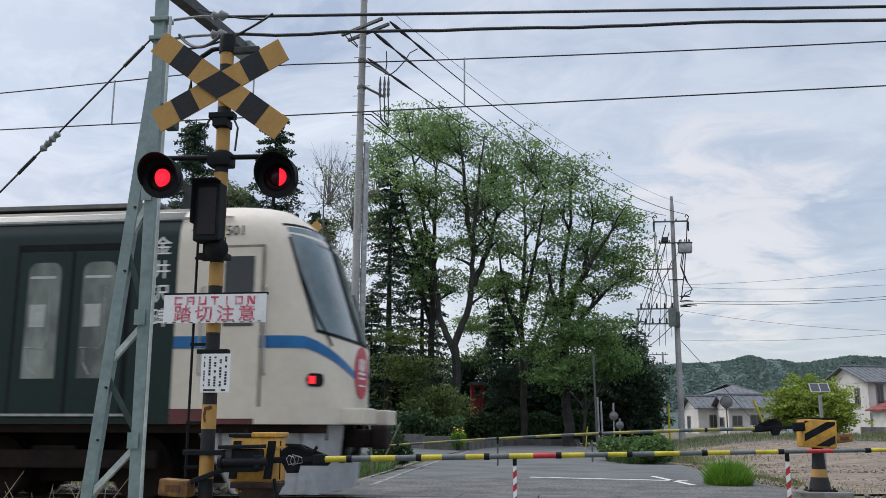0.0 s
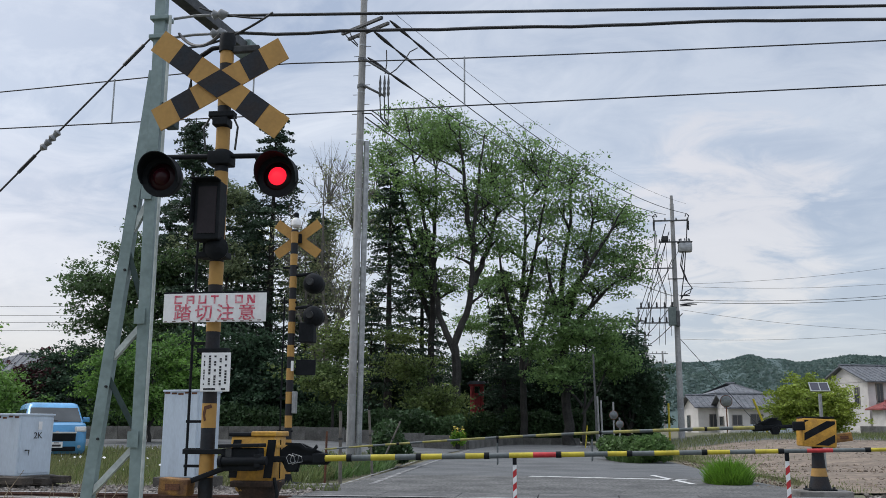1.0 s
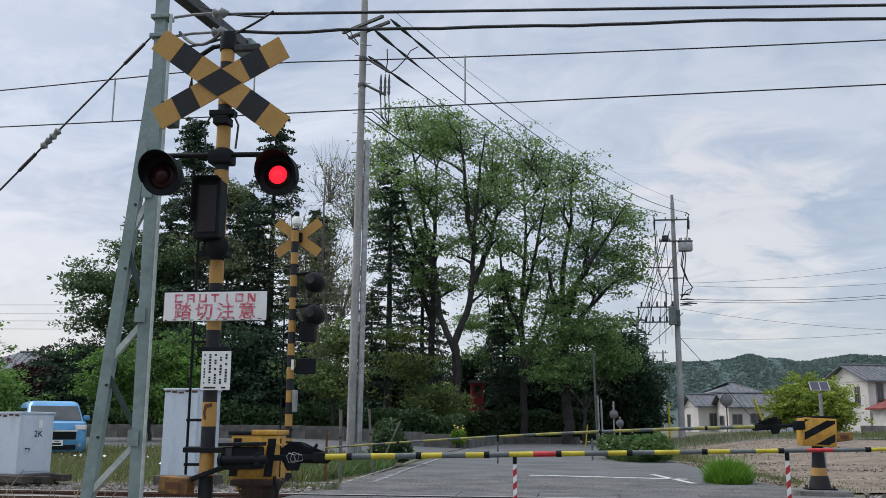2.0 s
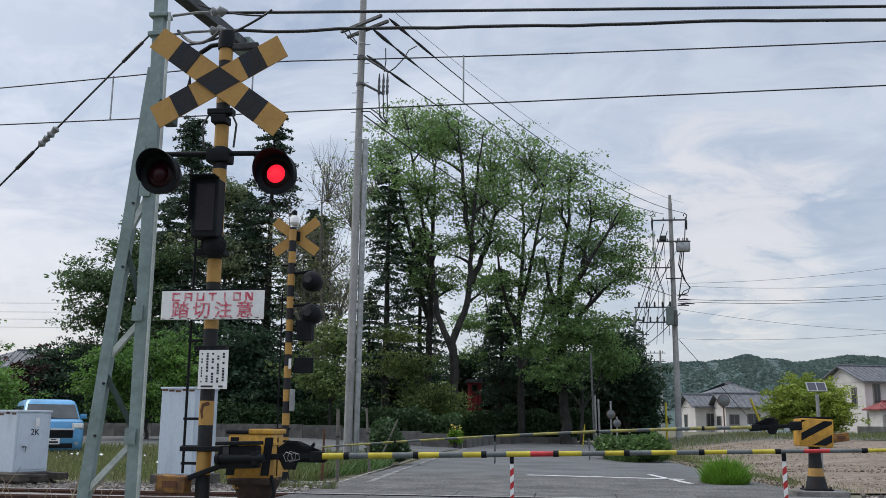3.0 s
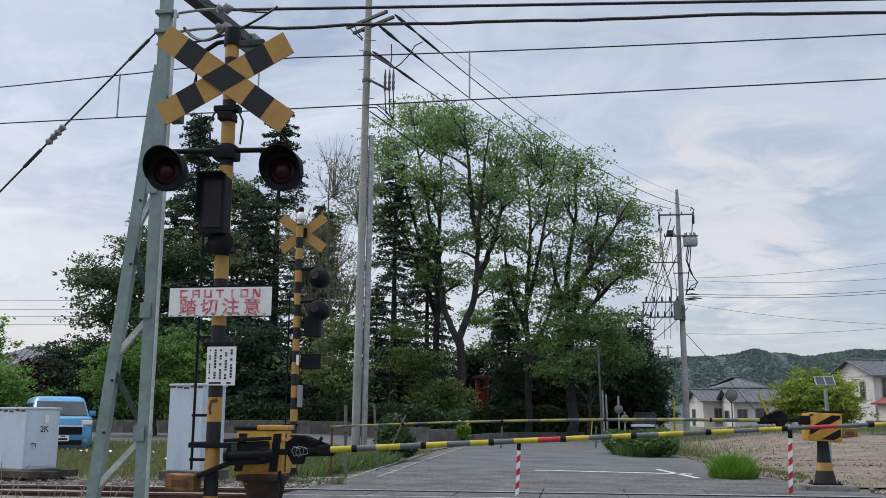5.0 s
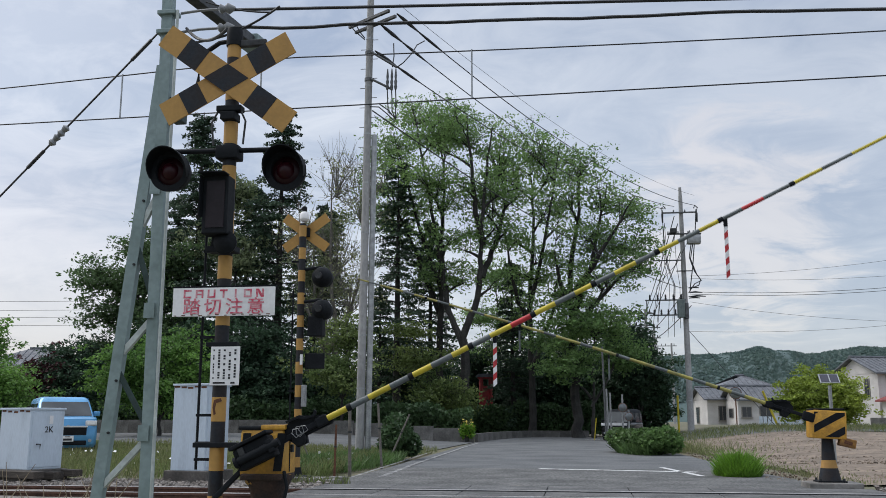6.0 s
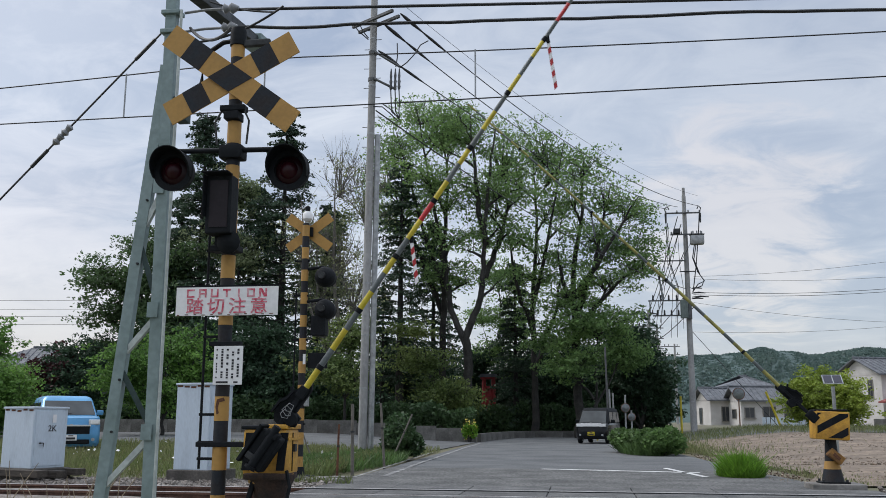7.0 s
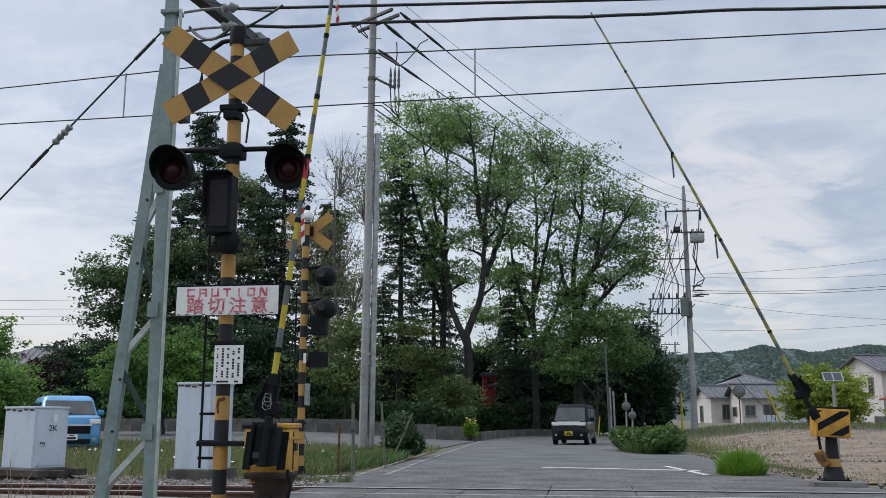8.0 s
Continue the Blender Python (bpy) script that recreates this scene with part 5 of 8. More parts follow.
for pts in ([(0.86, -0.12, 11.52), (1.08, -0.12, 11.68), (1.30, 0.0, 12.0), (1.42, 0.2, 12.35), (1.60, 0.5, 12.6)], [(0.74, -0.12, 11.55), (0.78, -0.1, 11.9), (0.74, 0.0, 12.35)], [(0.08, -0.1, 10.42), (0.35, -0.1, 10.42), (0.65, -0.1, 10.2), (0.88, -0.1, 9.9)], [(0.08, -0.1, 10.34), (0.35, -0.1, 10.32), (0.60, -0.1, 10.1), (0.84, -0.1, 9.86)], [(-0.62, -0.2, 12.98), (-0.42, -0.2, 12.72), (-0.12, -0.15, 12.45)], [(-0.40, -0.2, 12.95), (-0.28, -0.2, 12.7), (-0.12, -0.15, 12.5)]):
    part("jumper", Geo().tube(pts, 0.018, 6), M["wire"], p1, smooth=True)
for k, z in enumerate(span(8.2, 12.8, 16)):
    part("step_bolt", Geo().tube([((-1) ** k * 0.09, 0, z), ((-1) ** k * 0.26, 0, z)], 0.011, 5), M["arm_steel"], p1)
SPANS = (((-5.17, 25.8, 13.11), (7.61, 59.8, 14.64), 1.05), ((-5.67, 25.8, 12.80), (6.31, 59.8, 14.61), 1.05), ((-5.83, 25.8, 11.96), (5.66, 59.8, 14.48), 0.85))
for start, end, sag in SPANS:
    home = p1.matrix_basis.inverted()
    line = [Vector(start).lerp(Vector(end), u) - Vector((0, 0, sag * 4 * u * (1 - u))) for u in (0.0, 0.008, 0.02, 0.036, 0.052, 0.066, 0.08)]
    part("dead_end", Geo().tube([home @ p for p in line], [0.02, 0.05, 0.058, 0.022, 0.045, 0.04, 0.018], 8), M["wire"], p1, smooth=True)

p2 = utility_pole(6.74, 60, 15.1, 0.21, 0.125, "concrete utility pole with transformer and many arms")
crossarm(p2, 13.95, -1.25, 0.98, -0.2)
crossarm(p2, 12.55, -0.95, 1.05, -0.2)
part("bracket", Geo().box((-1.0, -0.2, 10.85), (1.8, 0.07, 0.07)), M["arm_steel"], p2)
part("bracket", Geo().box((0.0, -0.2, 10.15), (0.95, 0.06, 0.06)), M["dark_steel"], p2)
for z, x0, x1, pins in ((8.3, -2.5, 0.0, 5), (7.35, -2.25, -0.4, 4)):
    part("rack_arm", Geo().box(((x0 + x1) / 2, -0.25, z), (x1 - x0, 0.08, 0.08)), M["arm_steel"], p2)
    for x in span(x0 + 0.3, x1 - 0.25, pins):
        part("rack_pin", Geo().lathe([(0.05, 0.0), (0.07, 0.05), (0.05, 0.12), (0.06, 0.2), (0.04, 0.32)], 8, m=pose(x, -0.25, z + 0.04)), M["dark_steel"], p2)
part("rack_hoop", Geo().tube([(-2.4, -0.25, 8.3), (-2.4, -0.25, 7.55), (-2.1, -0.25, 7.5)], 0.04, 6), M["arm_steel"], p2)
for x in (-1.2, 0.95):
    part("hook", Geo().tube([(x, -0.2, 14.0), (x * 1.06, -0.2, 14.25), (x * 0.9, -0.2, 14.4), (x * 0.82, -0.2, 14.2)], 0.04, 6), M["dark_steel"], p2)
    part("line_fuse", Geo().tube([(x, -0.2, 13.9), (x, -0.2, 13.3)], [0.07, 0.05], 8), M["dark_steel"], p2)
part("shaft_cap", Geo().tube([(0, 0, 15.0), (0, 0, 15.65)], [0.11, 0.09], 8), M["pole_concrete"], p2)
part("transformer", Geo().box((0.68, -0.3, 12.15), (0.86, 0.55, 0.62), bevel=0.12), M["galv"], p2, "grey tank transformer", smooth=True)
part("transformer_lid", Geo().box((0.68, -0.3, 12.48), (0.90, 0.58, 0.05), bevel=0.015), M["arm_steel"], p2)
for dx in (0.45, 0.68, 0.91):
    part("bushing", Geo().lathe([(0.05, 0), (0.07, 0.06), (0.04, 0.12), (0.05, 0.2), (0.02, 0.26)], 8, m=pose(dx, -0.3, 12.5)), M["porcelain"], p2)
part("switch_gear", Geo().box((-0.55, -0.25, 12.75), (0.42, 0.3, 0.34), bevel=0.06), M["dark_steel"], p2)
part("cable_box", Geo().box((-0.30, -0.28, 7.75), (0.46, 0.4, 1.15), bevel=0.04), M["box_green"], p2, "grey-green cable box")
part("cable_box_lid", Geo().box((0.05, -0.28, 7.6), (0.22, 0.3, 1.0), bevel=0.04), M["arm_steel"], p2)
rng = random.Random(31)
for k in range(9):
    x0, z0 = rng.choice(((-1.2, 13.3), (-1.1, 13.3), (-0.9, 12.5), (-0.5, 12.5), (0.4, 12.2))), rng.uniform(5.6, 8.1)
    x1 = rng.uniform(-2.2, -0.3)
    part("drop_cable", Geo().tube([(x0[0], -0.25, x0[1]), ((x0[0] * 2 + x1) / 3, -0.28, 10.6), (x1 * 0.8, -0.3, 9.2), (x1, -0.3, z0)], 0.016, 5), M["wire"], p2)
for pts in ([(0.5, -0.3, 11.85), (0.35, -0.32, 11.0), (0.62, -0.34, 10.1), (0.98, -0.34, 9.55), (0.85, -0.32, 9.2), (0.30, -0.3, 9.0)], [(0.6, -0.3, 11.85), (0.42, -0.32, 10.9), (0.75, -0.34, 9.9), (1.02, -0.34, 9.5), (0.6, -0.32, 9.3), (0.25, -0.3, 8.8)], [(0.9, -0.2, 13.9), (0.82, -0.25, 12.9), (0.55, -0.3, 10.5), (0.3, -0.3, 8.9)]):
    part("drop_cable", Geo().tube(pts, 0.035, 6), M["wire"], p2, smooth=True)
for dz, dx in ((9.15, 0.85), (8.85, 1.05), (8.6, 1.25), (8.5, 0.9)):
    part("cable_joint", Geo().tube([(0.2, -0.25, dz - 0.1), (dx * 0.6, -0.25, dz - 0.06), (dx, -0.25, dz - 0.1)], [0.03, 0.06, 0.03], 6), M["wire"], p2)

for (x, y, h, r) in ((6.52, 92, 11.5, 0.2), (9.47, 120, 12.5, 0.2), (14.43, 150, 12.5, 0.2)):
    q = utility_pole(x, y, h, r, r * 0.7, "distant utility pole carrying many crossarms")
    for z in span(h * 0.55, h - 0.4, 5):
        part("crossarm", Geo().box((-0.6, 0, z), (2.8, 0.11, 0.11)), M["arm_steel"], q)
        part("hoop", Geo().tube([(-1.9, 0, z), (-1.9, 0, z - 0.6), (-1.2, 0, z - 0.6)], 0.05, 6), M["arm_steel"], q)
        for x in (-1.5, -0.9, 0.4):
            part("rack_pin", Geo().tube([(x, 0, z), (x, 0, z + 0.35)], 0.06, 6), M["dark_steel"], q)

# lines from pole to pole and off to the sides
for start, end, sag in SPANS:
    cable(start, end, sag, 0.017, n=30)
cable((-5.1, 25.8, 13.4), (7.61, 59.8, 15.3), 0.9, 0.007, n=30)
cable((-5.88, 25.8, 10.08), (6.6, 59.8, 9.3), 0.7, 0.02, n=30)
cable((7.14, 60, 10.1), (21.81, 62, 11.42), 0.25, 0.010, n=16)
cable((7.13, 60, 9.95), (21.71, 62, 10.27), 0.25, 0.010, n=16)
cable((7.09, 60, 9.09), (21.64, 62, 9.54), 0.25, 0.016, n=16)
cable((7.08, 60, 8.94), (21.62, 62, 9.35), 0.25, 0.016, n=16)
cable((7.06, 60, 8.44), (21.43, 62, 7.14), 0.25, 0.010, n=16)
cable((6.97, 60, 6.58), (21.43, 62, 7.16), 0.25, 0.010, n=16)
for k, z in enumerate((14.0, 13.5, 11.9, 9.4, 8.2)):
    cable((6.3 + 0.2 * k, 60, z), (6.52, 92, 11.6 - 0.8 * k), 0.3, 0.03, n=10)
for x in (-14, -90):
    utility_pole(x, 98 if x > -50 else 95, 16.0, 0.2, 0.14, "distant concrete pole behind the grove")
for k, z in enumerate((10.5, 9.5, 8.7, 7.8)):
    cable((-90, 95, z + 4.5), (-14, 98, z + 4.6), 0.8, 0.022, n=14)
cable((6.9, 60, 6.6), (11.5, 58, 0.6), 0.0, 0.02, label="steel stay wire of the utility pole")


# ---- trees ----
def bez(a, b, c, n):
    return [a.lerp(b, i / n).lerp(b.lerp(c, i / n), i / n) for i in range(n + 1)]


def broad_tree(x, y, h, spread, label, leaf, seed, fork=0.28, tips=70, twigs=9, per=24, size=0.17, puff=0.5, trunk_r=0.28, low=0.38, bark="bark", sparse=0.0, stems=4):
    """A forking tree: limbs sweep up and out to tips in the crown, each tip carries twigs and small leaves."""
    rng = np.random.default_rng(seed)
    t = thing("tree", label, "tree", at=pose(x, y, ground_z(x, y) - 0.1))
    g = Geo()
    hub = Vector((0, 0, h * fork))
    lean = Vector((rng.uniform(-0.3, 0.3), rng.uniform(-0.3, 0.3), 0))
    g.tube([(0, 0, 0), (lean.x * 0.3, lean.y * 0.3, h * fork * 0.5), hub + lean * 0.5], [trunk_r * 1.25, trunk_r, trunk_r * 0.85], 9)
    hub = hub + lean * 0.5
    heads = []
    for k in range(stems):
        a = 2 * math.pi * (k + rng.uniform(-0.25, 0.25)) / stems
        r = spread * rng.uniform(0.42, 0.80)
        top = Vector((r * math.cos(a), r * math.sin(a), h * rng.uniform(0.74, 0.90)))
        mid = Vector((r * 0.40 * math.cos(a), r * 0.40 * math.sin(a), h * rng.uniform(0.46, 0.56)))
        path = bez(hub, mid, top, 8)
        g.tube(path, [trunk_r * (0.50 - 0.40 * i / 8) for i in range(9)], 7)
        heads.append(path)
    pts = []
    for k in range(tips):
        while True:
            v = rng.uniform(-1, 1, 3)
            q = np.linalg.norm(v)
            if 0.45 < q < 1:
                break
        zc = low + (1 - low) * (0.5 + 0.5 * v[2])
        wide = 1.0 if zc > 0.55 else 0.72 + 0.28 * (zc - low) / (0.55 - low + 1e-6)
        tip = Vector((v[0] * spread * wide, v[1] * spread * wide, h * zc * rng.uniform(0.95, 1.03)))
        path = heads[int(rng.integers(stems))]
        heads_sorted = sorted(heads, key=lambda pp: (pp[-1].xy - tip.xy).length)
        path = heads_sorted[0] if rng.random() < 0.75 else path
        start = path[int(np.clip(round((tip.z / h - 0.30) * 11 + rng.uniform(-1.5, 0.5)), 1, 8))]
        if start.z > tip.z:
            start = path[2]
        mid = start.lerp(tip, 0.40) + Vector((0, 0, 0.20 * (tip - start).length))
        limb = bez(start, mid, tip, 5)
        g.tube(limb, [max(0.012, trunk_r * 0.17 * (1 - i / 5.4)) for i in range(6)], 5, caps=False)
        if rng.random() < sparse:
            for _ in range(5):
                d = Vector(rng.normal(size=3)).normalized() + Vector((0, 0, 0.7))
                g.tube([limb[3], limb[3] + d * 0.8, limb[3] + d * 1.3], [0.018, 0.012, 0.006], 4, caps=False)
            continue
        for _ in range(twigs):
            a = limb[int(rng.integers(2, 6))] if rng.random() < 0.35 else limb[5 - int(rng.random() < 0.4)]
            d = Vector(rng.normal(size=3)) + Vector((0, 0, 0.25))
            b = a + d * puff * 1.1
            g.tube([a, b], [0.009, 0.004], 3, caps=False)
            c = np.array(b)
            pts.append(c + rng.normal(size=(per, 3)) * np.array([puff, puff, puff * 0.42]) * 0.47)
    part("trunk", g, M[bark], t, smooth=True)
    c = np.concatenate(pts)
    part("crown", quads("crown", leaves(c, size, rng, 0.45), M[leaf]), None, t)
    return t


def cedar(x, y, h, r, label, seed, leaf="leaf_cedar", bare=0.12, gap=0.62, dens=34, droop=0.18, size=0.20, top=0.15):
    """A conifer: a straight trunk with tiers of branches that carry flat sprays, shorter towards the tip."""
    rng = np.random.default_rng(seed)
    t = thing("conifer", label, "tree", at=pose(x, y, ground_z(x, y) - 0.1))
    g = Geo()
    g.tube([(0, 0, 0), (0, 0, h)], [0.017 * h, 0.03], 8)
    pts = []
    z = h * bare
    while z < h * 0.985:
        u = (z / h - bare) / (1 - bare)
        reach = r * (top + (1 - top) * (1 - u) ** 0.75) * (0.6 + 0.4 * min(1, u * 4))
        for k in range(int(rng.integers(4, 7))):
            a = rng.uniform(0, 2 * math.pi)
            ln = reach * rng.uniform(0.55, 1.15)
            d = Vector((math.cos(a), math.sin(a), 0))
            p0, p2 = Vector((0, 0, z)), Vector((0, 0, z)) + d * ln + Vector((0, 0, -droop * ln + 0.25 * ln * u))
            limb = bez(p0, p0 + d * ln * 0.5 + Vector((0, 0, 0.12 * ln)), p2, 4)
            g.tube(limb, [0.04, 0.03, 0.022, 0.014, 0.008], 4, caps=False)
            n = int(dens * (0.4 + ln / r))
            f = rng.uniform(0.25, 1.05, n)
            c = np.outer(f, np.array(p2 - p0)) + np.array(p0)
            c[:, 2] += 0.10 * ln * np.sin(np.pi * np.clip(f, 0, 1)) - rng.uniform(0, 0.22, n)
            side = np.cross(np.array(d), [0, 0, 1.0])
            c += np.outer(rng.normal(size=n) * 0.22 * ln * (1.1 - 0.7 * np.clip(f, 0, 1)), side)
            pts.append(c)
        z += gap * rng.uniform(0.6, 1.3) * (0.55 + 0.45 * (1 - u))
    part("trunk", g, M["bark"], t, smooth=True)
    part("crown", quads("crown", leaves(np.concatenate(pts), size, rng, 0.35, 0.5), M[leaf]), None, t)
    return t


def shrub(x, y, rx, ry, h, label, leaf, seed, n=1800, size=0.09, name="bush", z0=0.0, lumps=7, category="bush"):
    """A rounded bush of lumps of small leaves on short stems."""
    rng = np.random.default_rng(seed)
    t = thing(name, label, category, at=pose(x, y, ground_z(x, y) - 0.03 + z0))
    g = Geo()
    pts = []
    for k in range(lumps):
        a, q = rng.uniform(0, 2 * math.pi), rng.uniform(0.1, 0.7) ** 0.7
        c = np.array([q * rx * math.cos(a), q * ry * math.sin(a), h * rng.uniform(0.35, 0.68)])
        s = np.array([rx * 0.5, ry * 0.5, h * 0.34]) * rng.uniform(0.7, 1.15)
        v = rng.normal(size=(n // lumps, 3))
        v /= np.linalg.norm(v, axis=1)[:, None]
        v *= rng.uniform(0.55, 1.0, (len(v), 1)) ** 0.5
        pts.append(c + v * s)
        g.tube([(0, 0, -0.05), tuple(c * 0.5), tuple(c)], [0.03 * h, 0.02 * h, 0.008 * h], 5)
    part("stems", g, M["bark"], t)
    c = np.concatenate(pts)
    c = c[c[:, 2] > 0.02]
    part("foliage", quads("foliage", leaves(c, size, rng, 0.2), M[leaf]), None, t)
    return t


def lobed_tree(x, y, label, leaf, seed, stems, lobes, trunk_r=0.3, bark="bark", dense=9.0, twigs=6, per=22, size=0.11, spray=0.52, bare=0.0, fill=0, swell=1.0):
    """A tree whose stems, given as (x, z) turns, carry a crown of separate lobes (x, z, half width, half height).
    Limbs rise from the stems into each lobe and end in layered, slightly drooping sprays of small leaves."""
    rng = np.random.default_rng(seed)
    t = thing("tree", label, "tree", at=pose(x, y, ground_z(x, y) - 0.1))
    g = Geo()
    trunk = []
    for turns in stems:
        side = rng.uniform(-1, 1)
        pts = [Vector((px, side * 0.10 * pz * (k > 0), pz)) for k, (px, pz) in enumerate(turns)]
        fine = []
        for k in range(len(pts) - 1):
            a, b = pts[max(k - 1, 0)], pts[min(k + 2, len(pts) - 1)]
            for i in range(5):
                u = i / 5
                c = pts[k].lerp(pts[k + 1], u) + ((pts[k + 1] - a) * (1 - u) - (b - pts[k]) * u) * 0.22 * u * (1 - u)
                fine.append(c + Vector((*rng.normal(size=2) * 0.05, 0)))
        fine.append(pts[-1])
        n = len(fine) - 1
        base = trunk_r if turns[0][1] < 0.5 else trunk_r * 0.68
        g.tube(fine, [base * (1.25 if i == 0 and turns[0][1] < 0.5 else 1.0) * (1 - 0.88 * i / n) for i in range(n + 1)], 8)
        trunk += [(p, base * (1 - 0.88 * i / n)) for i, p in enumerate(fine)]
    pts = []
    # light boughs between the lobes, along the upper stems
    high = [p for p, _ in trunk if p.z > 0.36 * max(q.z for q, _ in trunk)]
    lobes = [(a, b, c * swell, d * swell) for a, b, c, d in lobes]
    for _ in range(fill):
        p = high[int(rng.integers(len(high)))]
        lobes.append((p.x + rng.uniform(-1.9, 1.9), p.z + rng.uniform(-0.6, 1.0), rng.uniform(0.8, 1.5), rng.uniform(0.5, 0.9)))
    for lx, lz, rx, rz in lobes:
        ly = rng.uniform(-1.3, 1.3) if len(lobes) > 1 else 0.0
        near = sorted(trunk, key=lambda q: (q[0] - Vector((lx, ly, lz - 0.9 * rz - 0.5 * abs(q[0].x - lx)))).length + (9 if q[0].z > lz - 0.2 * rz else 0))[0]
        hub = Vector((lx, ly, lz - 0.45 * rz)).lerp(near[0], 0.25)
        bow = near[0].lerp(hub, 0.45) + Vector((0, 0, 0.10 * (hub - near[0]).length))
        bough = bez(near[0], bow, hub, 6)
        g.tube(bough, [max(0.02, min(near[1], 0.12) * (1 - 0.10 * i)) for i in range(7)], 6, caps=False)
        for k in range(max(3, int(dense * rx * rz))):
            while True:
                v = rng.uniform(-1, 1, 3)
                q = np.linalg.norm(v)
                if 0.35 < q < 1 and v[2] > -0.75:
                    break
            tip = Vector((lx + v[0] * rx, ly + v[1] * rx * 0.9, lz + v[2] * rz))
            start = bough[int(rng.integers(3, 7))]
            d = tip - start
            limb = bez(start, start + d * 0.45 + Vector((0, 0, 0.14 * d.length)), tip, 4)
            g.tube(limb, [0.030, 0.024, 0.018, 0.013, 0.008], 4, caps=False)
            if rng.random() < bare:
                for _ in range(6):
                    e = (d.normalized() * 0.6 + Vector(rng.normal(size=3)) * 0.45 + Vector((0, 0, 0.7))) * rng.uniform(0.6, 1.2)
                    g.tube([limb[3], limb[3] + e * 0.6, limb[3] + e], [0.014, 0.010, 0.005], 3, caps=False)
                continue
            for _ in range(twigs):
                a = limb[int(rng.integers(2, 5))]
                e = Vector((rng.normal() * spray, rng.normal() * spray, rng.normal() * spray * 0.45))
                b = a + e
                g.tube([a, b], [0.008, 0.004], 3, caps=False)
                c = rng.normal(size=(per, 3)) * np.array([spray * 0.55, spray * 0.55, spray * 0.2])
                c[:, 2] -= 0.22 * np.hypot(c[:, 0], c[:, 1])
                pts.append(c + np.array(b))
    part("trunk", g, M[bark], t, smooth=True)
    part("crown", quads("crown", leaves(np.concatenate(pts), size, rng, 0.2), M[leaf]), None, t)
    return t


SPRING = "tall zelkova with fresh spring leaves and open branches"
# the zelkovas over the bend of the road
lobed_tree(-7.08, 58, SPRING, "leaf_spring", 11, [[(0, 0), (0.1, 4.4), (0.0, 6.2), (0.9, 8.6), (1.2, 12.0), (1.5, 16.0), (2.0, 19.5)], [(0.0, 5.6), (-1.2, 8.2), (-1.6, 12.5), (-1.5, 17.0), (-1.9, 21.0)], [(1.1, 10.0), (2.2, 13.2), (2.7, 16.8)], [(1.2, 12.0), (0.6, 16.0), (0.3, 20.5)]],
           [(-2.0, 20.3, 2.2, 1.4), (0.3, 20.1, 2.0, 1.4), (2.0, 18.4, 1.7, 1.5), (-2.5, 17.3, 2.0, 1.4), (0.8, 15.8, 1.9, 1.3), (2.6, 16.1, 1.4, 1.3), (-0.8, 13.2, 1.6, 0.8), (0.2, 10.5, 1.4, 0.7), (-1.9, 10.8, 1.3, 0.8), (2.0, 12.6, 1.3, 0.8), (-1.2, 15.2, 1.3, 0.9)], trunk_r=0.34, dense=4.4, spray=0.56, swell=1.33, fill=15, size=0.105, per=17, twigs=5)
lobed_tree(-9.08, 61, SPRING, "leaf_spring", 12, [[(0, 0), (0.0, 6.0), (0.1, 11.0), (-0.6, 16.0), (-1.8, 22.0)], [(0.1, 9.5), (-1.6, 14.5), (-3.2, 20.5)], [(0.0, 8.0), (-1.6, 12.0), (-3.9, 17.5)]],
           [(-3.2, 20.4, 1.9, 1.8), (-1.8, 22.1, 1.9, 1.1), (-4.3, 17.8, 1.1, 1.7), (-2.0, 15.9, 1.8, 1.3), (0.6, 21.4, 1.7, 1.2), (-3.6, 14.6, 1.4, 1.2)], trunk_r=0.28, dense=4.4, spray=0.56, swell=1.33, fill=10, size=0.105, per=17, twigs=5)
lobed_tree(-3.06, 62, SPRING, "leaf_spring", 13, [[(0, 0), (-0.1, 5.0), (-0.1, 10.5), (0.2, 15.0), (-0.1, 20.0)], [(-0.1, 8.5), (1.0, 13.0), (2.2, 19.5)], [(-0.1, 7.0), (-1.2, 10.5), (-1.8, 14.6)], [(0.0, 4.5), (1.4, 8.5), (1.9, 11.5)]],
           [(-0.1, 20.2, 1.9, 1.4), (1.9, 19.0, 1.7, 1.3), (-1.1, 13.6, 1.4, 0.7), (1.2, 16.3, 1.8, 1.4), (-1.9, 15.0, 1.2, 0.8), (0.0, 11.0, 1.5, 0.8), (-1.6, 18.2, 1.3, 1.0)], trunk_r=0.26, dense=4.4, spray=0.56, swell=1.33, fill=12, size=0.105, per=17, twigs=5)
